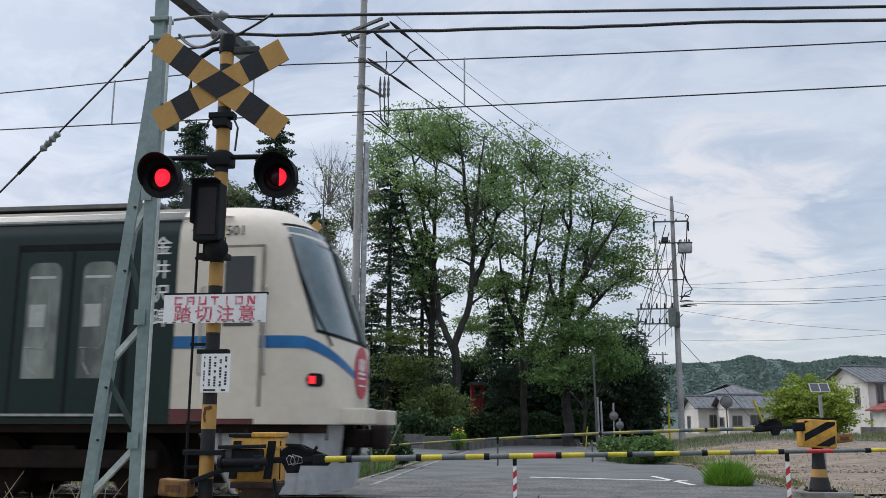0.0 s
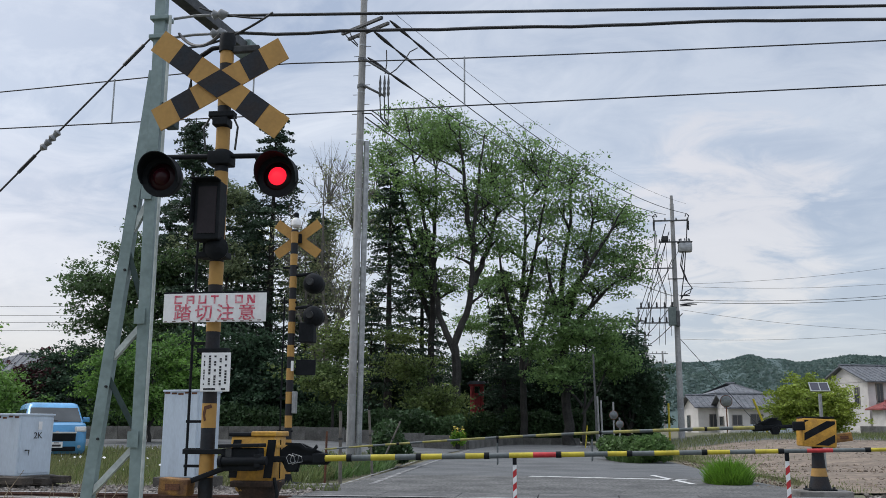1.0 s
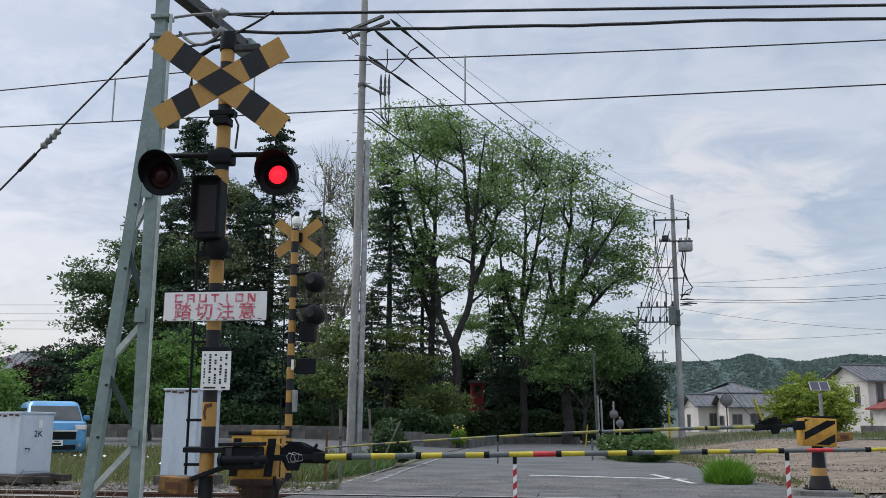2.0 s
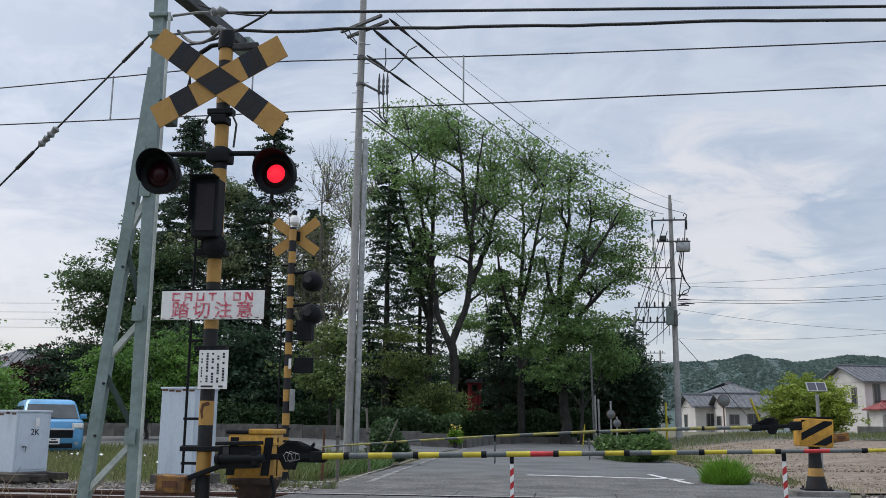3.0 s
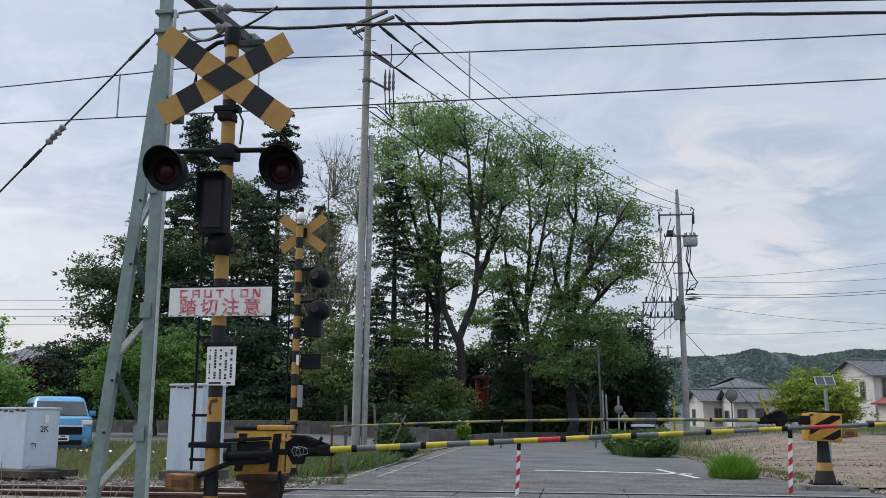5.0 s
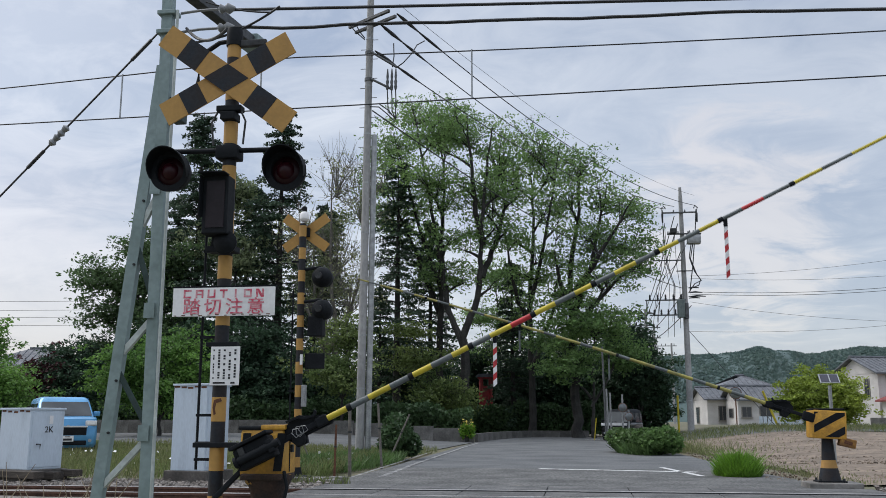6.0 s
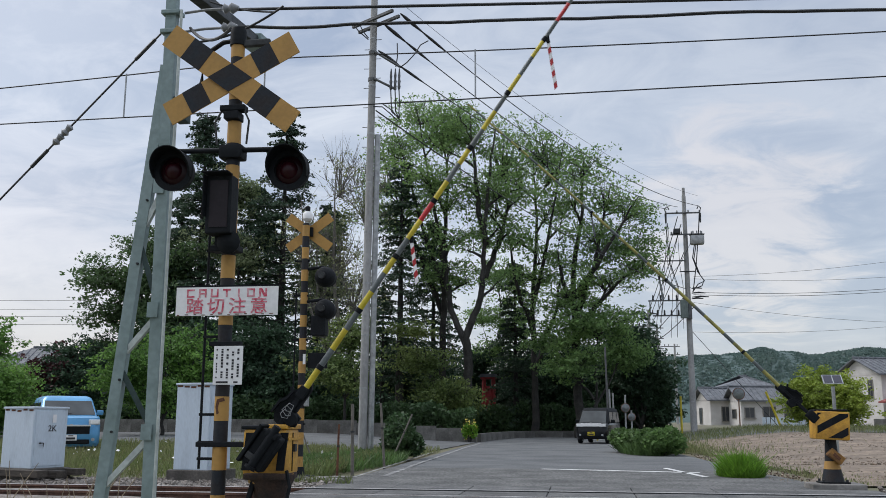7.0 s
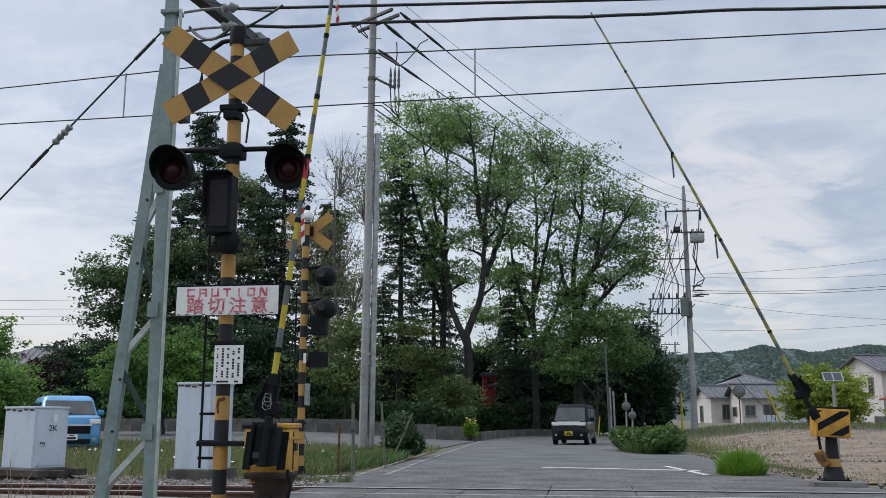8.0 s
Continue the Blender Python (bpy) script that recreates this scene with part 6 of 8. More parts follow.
lobed_tree(-0.09, 60, SPRING, "leaf_spring", 14, [[(0, 0), (-0.2, 3.0), (-0.3, 6.5), (-0.3, 11.0), (0.3, 15.0), (0.5, 18.8)], [(-0.3, 7.5), (1.0, 11.0), (2.2, 16.4)], [(-0.3, 9.0), (1.6, 11.5), (3.9, 15.2)], [(-0.2, 6.8), (1.4, 8.8), (3.9, 11.2)], [(-0.3, 8.0), (-1.0, 10.0), (-1.3, 12.0)]],
           [(0.2, 18.2, 1.6, 1.1), (1.8, 15.7, 1.8, 1.2), (3.4, 15.0, 1.6, 1.1), (3.4, 12.9, 1.9, 1.2), (0.8, 13.5, 1.8, 1.2), (4.4, 11.1, 1.1, 1.3), (-1.2, 11.8, 1.2, 0.9), (1.8, 10.3, 2.2, 1.1), (-0.7, 9.0, 1.5, 0.8), (-0.6, 16.2, 1.2, 1.1)], trunk_r=0.35, dense=4.4, spray=0.56, swell=1.33, fill=15, size=0.105, per=17, twigs=5)
lobed_tree(0.78, 59.5, "broadleaf tree with low sweeping green boughs", "leaf_spring", 15, [[(0, 0), (0.0, 3.0), (0.2, 7.5)], [(0.0, 2.5), (-1.4, 4.0), (-2.6, 6.2)], [(0.0, 2.0), (1.9, 5.6)]],
           [(0.2, 7.4, 3.1, 1.4), (-1.5, 4.8, 1.8, 1.6), (1.9, 5.8, 1.8, 1.7), (-2.7, 6.4, 1.5, 1.1)], trunk_r=0.14, dense=8.0, size=0.11)
lobed_tree(3.94, 66, "dense dark evergreen tree at the corner", "leaf_dark", 39, [[(0, 0), (0.0, 3.0), (-0.3, 7.2)], [(0, 1.0), (1.2, 5.0)], [(0, 1.0), (-1.5, 4.6)]],
           [(-0.3, 5.4, 1.7, 2.9), (1.2, 3.6, 1.2, 2.6), (-1.5, 3.2, 1.6, 2.2)], trunk_r=0.13, dense=20.0, per=26, size=0.13)
lobed_tree(2.1, 68, "shaded evergreen behind the corner of the road", "leaf_dark", 40, [[(0, 0), (0.0, 3.0), (0.0, 7.0)]], [(0.0, 4.8, 2.0, 3.2), (-1.2, 2.6, 1.6, 1.9)], trunk_r=0.13, dense=15.0, per=24, size=0.14)
lobed_tree(-8.3, 56.5, "low maple with layered olive-green leaves", "leaf_olive", 88, [[(0, 0), (-0.2, 1.6), (-1.0, 4.0), (-1.5, 5.2)], [(-0.1, 1.2), (1.2, 2.2), (2.1, 3.0)], [(-0.2, 1.6), (-2.2, 6.4)]],
           [(-1.3, 4.9, 1.9, 0.8), (-0.2, 2.8, 2.2, 0.9), (1.0, 2.2, 1.2, 0.7), (-2.2, 6.7, 1.3, 0.6)], trunk_r=0.11, dense=13.0, size=0.10)
lobed_tree(-6.3, 69, "slender tree with young leaves between the trunks", "leaf_spring", 46, [[(0, 0), (0.1, 5.0), (0.3, 9.0), (0.2, 13.0)], [(0.1, 4.0), (-1.0, 8.0)]],
           [(0.2, 12.4, 1.7, 1.2), (-0.9, 9.0, 1.6, 1.1), (1.2, 8.2, 1.7, 1.3), (0.0, 6.4, 1.9, 1.0), (1.7, 5.2, 1.3, 0.9)], trunk_r=0.15, dense=8.0, size=0.105, per=18)
# bare and thinly leaved trees beside the concrete pole
lobed_tree(-13.9, 52, "half bare tree with thin twigs and few young leaves", "leaf_blossom", 16, [[(0, 0), (0.1, 5.0), (-0.4, 10.0), (-0.3, 16.0)], [(0.1, 3.5), (-1.4, 8.0), (-1.7, 12.5)], [(0.1, 4.5), (1.4, 9.0), (1.6, 14.5)], [(0.0, 3.0), (-1.0, 6.0), (-2.2, 8.5)]],
           [(-0.2, 15.2, 1.2, 1.9), (-1.6, 11.6, 1.3, 1.8), (1.6, 13.6, 1.2, 1.9), (0.1, 10.4, 1.4, 1.8), (-1.8, 7.8, 1.2, 1.4), (1.2, 8.0, 1.2, 1.6), (0.0, 5.6, 1.3, 1.2)], trunk_r=0.19, bark="bark_pale", dense=12.0, twigs=4, per=9, size=0.08, spray=0.5, bare=0.4, swell=1.15)
lobed_tree(-12.2, 47.5, "shaded tree with olive leaves behind the pole", "leaf_olive", 17, [[(0, 0), (0.0, 2.5), (0.2, 5.5)]], [(0.2, 5.4, 1.4, 1.1), (-0.8, 3.6, 1.3, 1.0), (1.0, 3.2, 1.4, 1.0)], trunk_r=0.1, dense=11.0, size=0.10)
cedar(-11.6, 59, 17.9, 2.9, "dark cedar with open tiers among the spring trees", 21, size=0.105, dens=80, gap=0.55, bare=0.2, top=0.2)
cedar(-9.9, 62, 14.6, 2.7, "dark cedar with open tiers among the spring trees", 22, size=0.105, dens=73, gap=0.55, bare=0.15, top=0.2)
cedar(-4.5, 64, 12.2, 2.3, "narrow dark conifer below the spring trees", 23, size=0.105, dens=79, gap=0.36, bare=0.1, top=0.2)
cedar(-13.6, 63, 10.0, 2.4, "low shaded cedar behind the concrete pole", 28, size=0.105, dens=64, gap=0.5)
# the dark grove by the side road
cedar(-23.3, 54, 20.1, 4.0, "tall dark cedar with a ragged top", 24, size=0.105, dens=115, gap=0.42, top=0.16)
cedar(-18.0, 54, 20.3, 3.8, "tall dark cedar with a spiky thin top", 25, size=0.105, dens=101, gap=0.5, top=0.12)
cedar(-26.0, 57, 15.6, 3.2, "dark cedar in the grove", 26, size=0.105, dens=92, gap=0.5)
cedar(-20.7, 57, 16.0, 3.6, "dark cedar in the grove", 27, size=0.105, dens=105, gap=0.45)
cedar(-15.6, 56, 14.4, 3.0, "dark cedar in the grove", 29, size=0.105, dens=87, gap=0.48)
lobed_tree(-25.4, 52, "spreading broadleaf tree with mid green leaves", "leaf_grove", 33, [[(0, 0), (0.1, 3.0), (-0.4, 7.0), (-1.2, 11.2)], [(0.0, 3.0), (-1.6, 5.6), (-2.6, 9.2)], [(0.0, 4.0), (0.6, 10.0)], [(0.0, 2.4), (-2.8, 7.0)]],
           [(-1.3, 11.3, 1.4, 1.1), (-2.4, 9.3, 1.5, 1.0), (0.6, 10.2, 1.3, 1.5), (-2.8, 7.2, 1.4, 0.9), (-0.3, 7.5, 1.8, 1.3), (-1.0, 5.2, 2.0, 1.1), (1.2, 6.8, 1.5, 1.6), (-3.0, 4.6, 1.2, 0.9)], trunk_r=0.19, dense=7.0, size=0.115, swell=1.25, fill=9)
lobed_tree(-20.66, 53.2, "tall broadleaf tree with pale new leaves", "leaf_pale", 81, [[(0, 0), (0.0, 6.0), (-0.4, 10.0), (-0.6, 14.6)], [(0.0, 6.0), (0.5, 11.0)]],
           [(-0.6, 14.7, 1.6, 1.8), (-1.0, 11.7, 1.8, 1.4), (0.5, 10.6, 1.4, 1.4)], trunk_r=0.2, dense=9.0, size=0.11)
lobed_tree(-15.8, 54, "tall broadleaf tree with pale new leaves", "leaf_pale", 82, [[(0, 0), (0.0, 5.0), (0.2, 9.5), (0.4, 13.0)]], [(0.3, 12.4, 1.2, 1.4), (-0.4, 9.8, 1.2, 1.2), (0.9, 8.8, 1.2, 1.2)], trunk_r=0.16, dense=7.0, size=0.11)
for gx, gy, gh, seed in ((-24.3, 51.5, 6.4, 83), (-20.9, 51.5, 7.2, 84), (-17.6, 51.0, 6.6, 85), (-14.6, 51.0, 5.2, 86), (-10.4, 65.0, 6.4, 87), (-7.9, 70.0, 7.2, 91), (-3.4, 69.0, 7.6, 92), (-0.6, 69.0, 7.8, 93), (-12.6, 66.0, 7.0, 94), (-5.4, 72.0, 6.0, 95)):
    lobed_tree(gx, gy, "shaded evergreen understorey tree", "leaf_dark", seed, [[(0, 0), (0.0, gh * 0.5), (0.1, gh * 0.95)]], [(0.0, gh * 0.74, 1.6, gh * 0.25), (-1.1, gh * 0.45, 1.5, gh * 0.26), (1.1, gh * 0.42, 1.5, gh * 0.26)], trunk_r=0.13, dense=12.0, per=24, size=0.12)
lobed_tree(-18.7, 40, "bright green young maple with broad soft boughs", "leaf_bright", 35, [[(0, 0), (0.1, 1.6), (0.2, 4.2)], [(0.0, 0.8), (-1.2, 2.4), (-2.0, 2.6)], [(0.0, 0.8), (1.3, 2.8)]],
           [(0.3, 4.2, 1.5, 0.9), (-1.2, 3.4, 1.4, 0.9), (1.2, 2.9, 1.2, 1.1), (-2.0, 2.4, 1.1, 0.7), (-0.3, 1.9, 1.7, 0.7)], trunk_r=0.09, dense=22.0, size=0.085, spray=0.4)
broad_tree(-30.31, 50, 4.0, 1.5, "small maple with dark red leaves", "leaf_red", 36, tips=60, per=26, size=0.11, low=0.15, puff=0.45, trunk_r=0.09, fork=0.2)
broad_tree(-28.4, 50, 5.0, 1.6, "dark round garden evergreen", "leaf_dark", 34, tips=80, per=26, size=0.10, low=0.15, puff=0.45, trunk_r=0.09, fork=0.2)
broad_tree(-24.6, 36, 2.9, 1.8, "low yellow-green garden tree", "leaf_bright", 37, tips=80, per=30, size=0.085, low=0.1, puff=0.4, trunk_r=0.08, fork=0.2)
broad_tree(-30.35, 44, 6.0, 1.6, "young tree at the edge of the garden", "leaf_bright", 38, tips=30, per=16, size=0.11, low=0.5, puff=0.4, trunk_r=0.08, fork=0.3)
broad_tree(15.0, 62, 3.1, 2.3, "lime green garden tree with a broad crown", "leaf_lime", 47, tips=130, per=34, size=0.10, low=0.10, puff=0.42, trunk_r=0.1, fork=0.2)


def hedge(x0, x1, y, h, d, label, seed, leaf="leaf_hedge", n=9000, size=0.10):
    """A clipped hedge with an uneven top."""
    rng = np.random.default_rng(seed)
    c = np.stack([rng.uniform(x0, x1, n), y + rng.uniform(-d / 2, d / 2, n), rng.uniform(0.05, 1, n) ** 0.8], axis=1)
    c[:, 2] *= h * (0.95 + 0.07 * np.sin(c[:, 0] * 1.3) + 0.06 * np.sin(c[:, 0] * 3.1 + 1)) * (0.86 + 0.14 * rng.random(n))
    c[:, 2] += np.array([ground_z(a, y) for a in c[:, 0]])
    ob = new("hedge", quads("hedge", leaves(c, size, rng, 0.1), M[leaf]))
    return tagged(ob, label, "hedge", kind="stuff")


hedge(-40, -5.6, 49.0, 1.9, 1.6, "dark green clipped hedge behind a low wall", 51, n=26000, size=0.12)
hedge(-10.0, 1.6, 63.5, 2.35, 1.6, "dark green clipped hedge at the bend of the road", 52, n=16000, size=0.12)
hedge(-34, 6, 68, 2.2, 3.0, "dark undergrowth between the trunks", 53, "leaf_dark", n=18000, size=0.2)
hedge(-44, -22, 55, 2.4, 2.0, "shaded hedge by the gardens", 54, "leaf_dark", n=12000, size=0.16)


# ---- walls ----
def low_wall(pts, h, th, label):
    w = thing("low_wall", label, "wall", kind="structure")
    for (x0, y0), (x1, y1) in zip(pts, pts[1:]):
        d = Vector((x1 - x0, y1 - y0, 0))
        n = max(1, round(d.length / 2.0))
        for i in range(n):
            a = Vector((x0, y0, 0)) + d * ((i + 0.5) / n)
            z = ground_z(a.x, a.y)
            ob = part("wall_block", Geo().box((0, 0, h / 2 - 0.1), (d.length / n - 0.012, th, h + 0.2), bevel=0.012), M["concrete_mid"], w,
                      at=Matrix.Translation((a.x, a.y, z)) @ Matrix.Rotation(math.atan2(d.y, d.x), 4, "Z"))
    return w


low_wall([(-44, 47.6), (-5.2, 46.3)], 0.66, 0.18, "low weathered concrete wall along the side road")
low_wall([(-5.1, 46.4), (-4.9, 52), (-4.3, 58), (-3.2, 61.4), (0.5, 62.2)], 0.42, 0.18, "low curved concrete wall at the bend")


# ---- grass ----
def blades(name, n, where, height, width, leaf, label, seed, lean=0.35):
    rng = np.random.default_rng(seed)
    xy = where(rng, n)
    n = len(xy)
    z = np.array([ground_z(a, b) for a, b in xy]) - 0.02
    base = np.column_stack([xy, z])
    a = rng.uniform(0, 2 * np.pi, n)
    h = (height(xy) if callable(height) else height) * rng.uniform(0.4, 1.25, n)
    side = np.column_stack([np.cos(a), np.sin(a), np.zeros(n)]) * (width * rng.uniform(0.6, 1.3, n))[:, None]
    top = base + np.column_stack([rng.normal(size=n) * lean * h, rng.normal(size=n) * lean * h, h])
    mid = base * 0.45 + top * 0.55 + np.column_stack([np.zeros(n), np.zeros(n), h * 0.06])
    q = np.stack([base, mid + side, top, mid - side], axis=1)
    return tagged(new(name, quads(name, q, M[leaf])), label, "grass", kind="stuff")


def rect(x0, x1, y0, y1):
    return lambda rng, n: np.column_stack([rng.uniform(x0, x1, n), rng.uniform(y0, y1, n)])


def disc(cx, cy, rx, ry):
    def f(rng, n):
        a, r = rng.uniform(0, 2 * np.pi, n), rng.uniform(0, 1, n) ** 0.5
        return np.column_stack([cx + rx * r * np.cos(a), cy + ry * r * np.sin(a)])
    return f


blades("meadow_grass", 50000, rect(-24, -4.7, 15.4, 31.5), 0.24, 0.009, "grass", "rough meadow grass with weeds by the track", 61)
blades("meadow_grass", 5000, lambda rng, n: np.column_stack([-4.6 - 0.057 * (np.linspace(16, 31, n) - 16) - rng.exponential(0.35, n), np.linspace(16, 31, n)]), 0.28, 0.010, "grass", "fresh green verge along the road", 62)
blades("grass_clump", 8000, disc(2.88, 18.4, 0.40, 0.6), lambda q: 0.10 + 0.36 * np.clip(1 - ((q[:, 0] - 2.88) / 0.42) ** 2 - ((q[:, 1] - 18.4) / 0.62) ** 2, 0, 1), 0.007, "grass_bright", "bright green clump of tall grass at the road edge", 63, 0.42)
blades("verge_grass", 5000, lambda rng, n: np.column_stack([road_edge(0)[1] - 0.035 * np.linspace(16, 46, n) + 0.6 + rng.exponential(0.35, n), np.linspace(16, 46, n)]), 0.085, 0.007, "grass", "thin weedy verge of the field", 64)
blades("field_grass", 30000, rect(3.5, 60, 46, 58), 0.26, 0.012, "grass", "strip of grass at the far side of the field", 65)
blades("field_grass", 9000, lambda rng, n: np.column_stack([1.9 + rng.exponential(1.0, n), rng.uniform(30, 46, n)]), 0.22, 0.008, "grass", "green weeds at the corner of the field", 66)
blades("field_grass", 5000, disc(1.95, 31.8, 0.8, 3.0), 0.36, 0.014, "grass_lush", "tall weeds round the bushes at the field corner", 69, 0.5)
blades("track_weeds", 420, disc(-4.4, 14.7, 0.8, 0.3), 0.18, 0.008, "grass", "weeds beside the crossing", 67)


def stalks():
    """Bare twiggy stalks by the mast."""
    rng = random.Random(8)
    g = Geo()
    for k in range(46):
        x, y = rng.uniform(-6.2, -4.8), rng.uniform(8.7, 9.6)
        p = Vector((x, y, -0.25))
        d = Vector((rng.uniform(-0.7, 0.7), rng.uniform(-0.2, 0.2), 1))
        q = p + d * rng.uniform(0.35, 0.85)
        g.tube([p, p.lerp(q, 0.5) + Vector((0, 0, 0.06)), q], [0.006, 0.005, 0.003], 4)
    return tagged(part("dry_stalks", g, M["straw"]), "dry bare stalks beside the track", "plant", kind="stuff")


stalks()
blades("meadow_grass", 6000, disc(-5.5, 21.5, 1.1, 5.2), 0.27, 0.016, "grass_lush", "lush green weeds on the road verge", 68, 0.45)
shrub(-4.95, 25.2, 0.72, 0.75, 1.2, "dark green bush at the road edge", "leaf_hedge", 71, n=3600, size=0.075)
shrub(2.3, 29.5, 0.72, 0.8, 0.95, "round green bush at the field corner", "leaf_mid", 72, n=5200, size=0.07, lumps=13)
shrub(1.75, 32.0, 0.75, 1.3, 0.8, "low pale green weeds at the field corner", "grass_lush", 75, n=4200, size=0.075, lumps=15)
shrub(-5.55, 45.9, 0.4, 0.25, 1.35, "yellow flowering rape plant by the wall", "petal_yellow", 73, n=110, size=0.06, name="flowering_plant", category="plant")
shrub(-5.5, 45.95, 0.35, 0.25, 0.95, "green leafy stems by the wall", "grass_bright", 74, n=500, size=0.09, name="flowering_plant", category="plant")


def flowers():
    rng = np.random.default_rng(9)
    c = np.column_stack([rng.uniform(-20, -5, 150), rng.uniform(16, 28, 150), np.zeros(150)])
    c[:, 2] = np.array([ground_z(a, b) for a, b in c[:, :2]]) + rng.uniform(0.2, 0.38, 150)
    return tagged(new("daisies", quads("daisies", leaves(c, 0.035, rng, 0.2, 0.9), M["petal"])), "white daisies scattered in the meadow", "flowers", kind="stuff")


flowers()


def stones():
    """Loose ballast stones lying on the bed."""
    rng = random.Random(4)
    base = [(-1, -1, -0.6), (1, -0.8, -0.6), (0.9, 1, -0.6), (-0.8, 0.9, -0.6), (-0.6, -0.7, 0.6), (0.7, -0.5, 0.5), (0.5, 0.7, 0.7), (-0.7, 0.5, 0.5)]
    fc = [(0, 3, 2, 1), (4, 5, 6, 7), (0, 1, 5, 4), (1, 2, 6, 5), (2, 3, 7, 6), (3, 0, 4, 7)]
    g = Geo()
    for k in range(5200):
        x = rng.uniform(-14, -3.9) if k % 8 else rng.uniform(4.2, 9)
        y = rng.uniform(13.35, 15.0)
        s = rng.uniform(0.022, 0.05)
        r = Matrix.Rotation(rng.uniform(0, 6.28), 3, (rng.uniform(-1, 1), rng.uniform(-1, 1), 1))
        z = ground_z(x, y) + s * 0.4 + rng.uniform(0, 0.03)
        g.add([Vector((x, y, z)) + (r @ Vector(p)) * s for p in base], fc)
    return tagged(part("ballast", g, M["ballast"]), "loose grey-brown ballast stones", "ballast", kind="stuff")


stones()


# ---- crossing deck ----
def crossing_deck():
    deck_thing = thing("crossing_deck", "grey crossing panels laid between the rails", "crossing deck", kind="structure")
    lanes = ((10.62, 12.13), (12.32, 13.17), (13.385, 14.38))
    for y0, y1 in lanes:
        for i in range(7):
            x0 = -3.95 + i * 1.15
            part("panel", Geo().box((x0 + 0.575, (y0 + y1) / 2, -0.008), (1.138, y1 - y0 - 0.01, 0.12), bevel=0.008), M["panel"], deck_thing)
    for y in (12.145, 12.30, 13.19, 13.37):
        part("flange_strip", Geo().box((0.08, y, 0.028), (8.05, 0.05 if y in (12.30, 13.19) else 0.03, 0.066 if y in (12.30, 13.19) else 0.06)), M["black"] if y in (12.30, 13.19) else M["pole_concrete"], deck_thing)


crossing_deck()


# ---- posts, ropes, kerb stones ----
def field_post(x, y, h, r, label, material, lean=0.0):
    p = thing("post", label, "post", at=pose(x, y, ground_z(x, y), 0, lean, 0))
    part("shaft", Geo().tube([(0, 0, -0.1), (0, 0, h)], [r, r * 0.85], 8), M[material], p, smooth=True)
    part("ring", Geo().tube([(0, 0, h * 0.6), (0, 0, h * 0.6 + 0.03)], r * 1.2, 8), M["dark_steel"], p)


field_post(-4.12, 15.6, 0.95, 0.022, "thin rusty iron post at the crossing", "rust", 1)
field_post(-4.25, 17.2, 1.32, 0.035, "weathered grey wooden post", "bark_pale", -1)
field_post(-4.35, 20.5, 1.4, 0.03, "weathered grey wooden post", "bark_pale", -4)
field_post(-4.9, 24.0, 1.3, 0.025, "leaning bare stick in the grass", "bark_pale", 24)
field_post(-6.7, 23.0, 1.15, 0.02, "leaning bare stick in the grass", "bark_pale", -22)
for k, (x, y, s) in enumerate(((-3.95, 15.2, 0.13), (-4.55, 14.95, 0.13), (-3.95, 14.85, 0.11))):
    tagged(part("edge_stone", Geo().box((x, y, s * 0.3), (s * 2.4, s * 1.6, s * 1.2), turn=Matrix.Rotation(0.4 * k, 3, "Z"), bevel=s * 0.3), M["concrete"], smooth=True), "rounded dark edge stone", "stone")


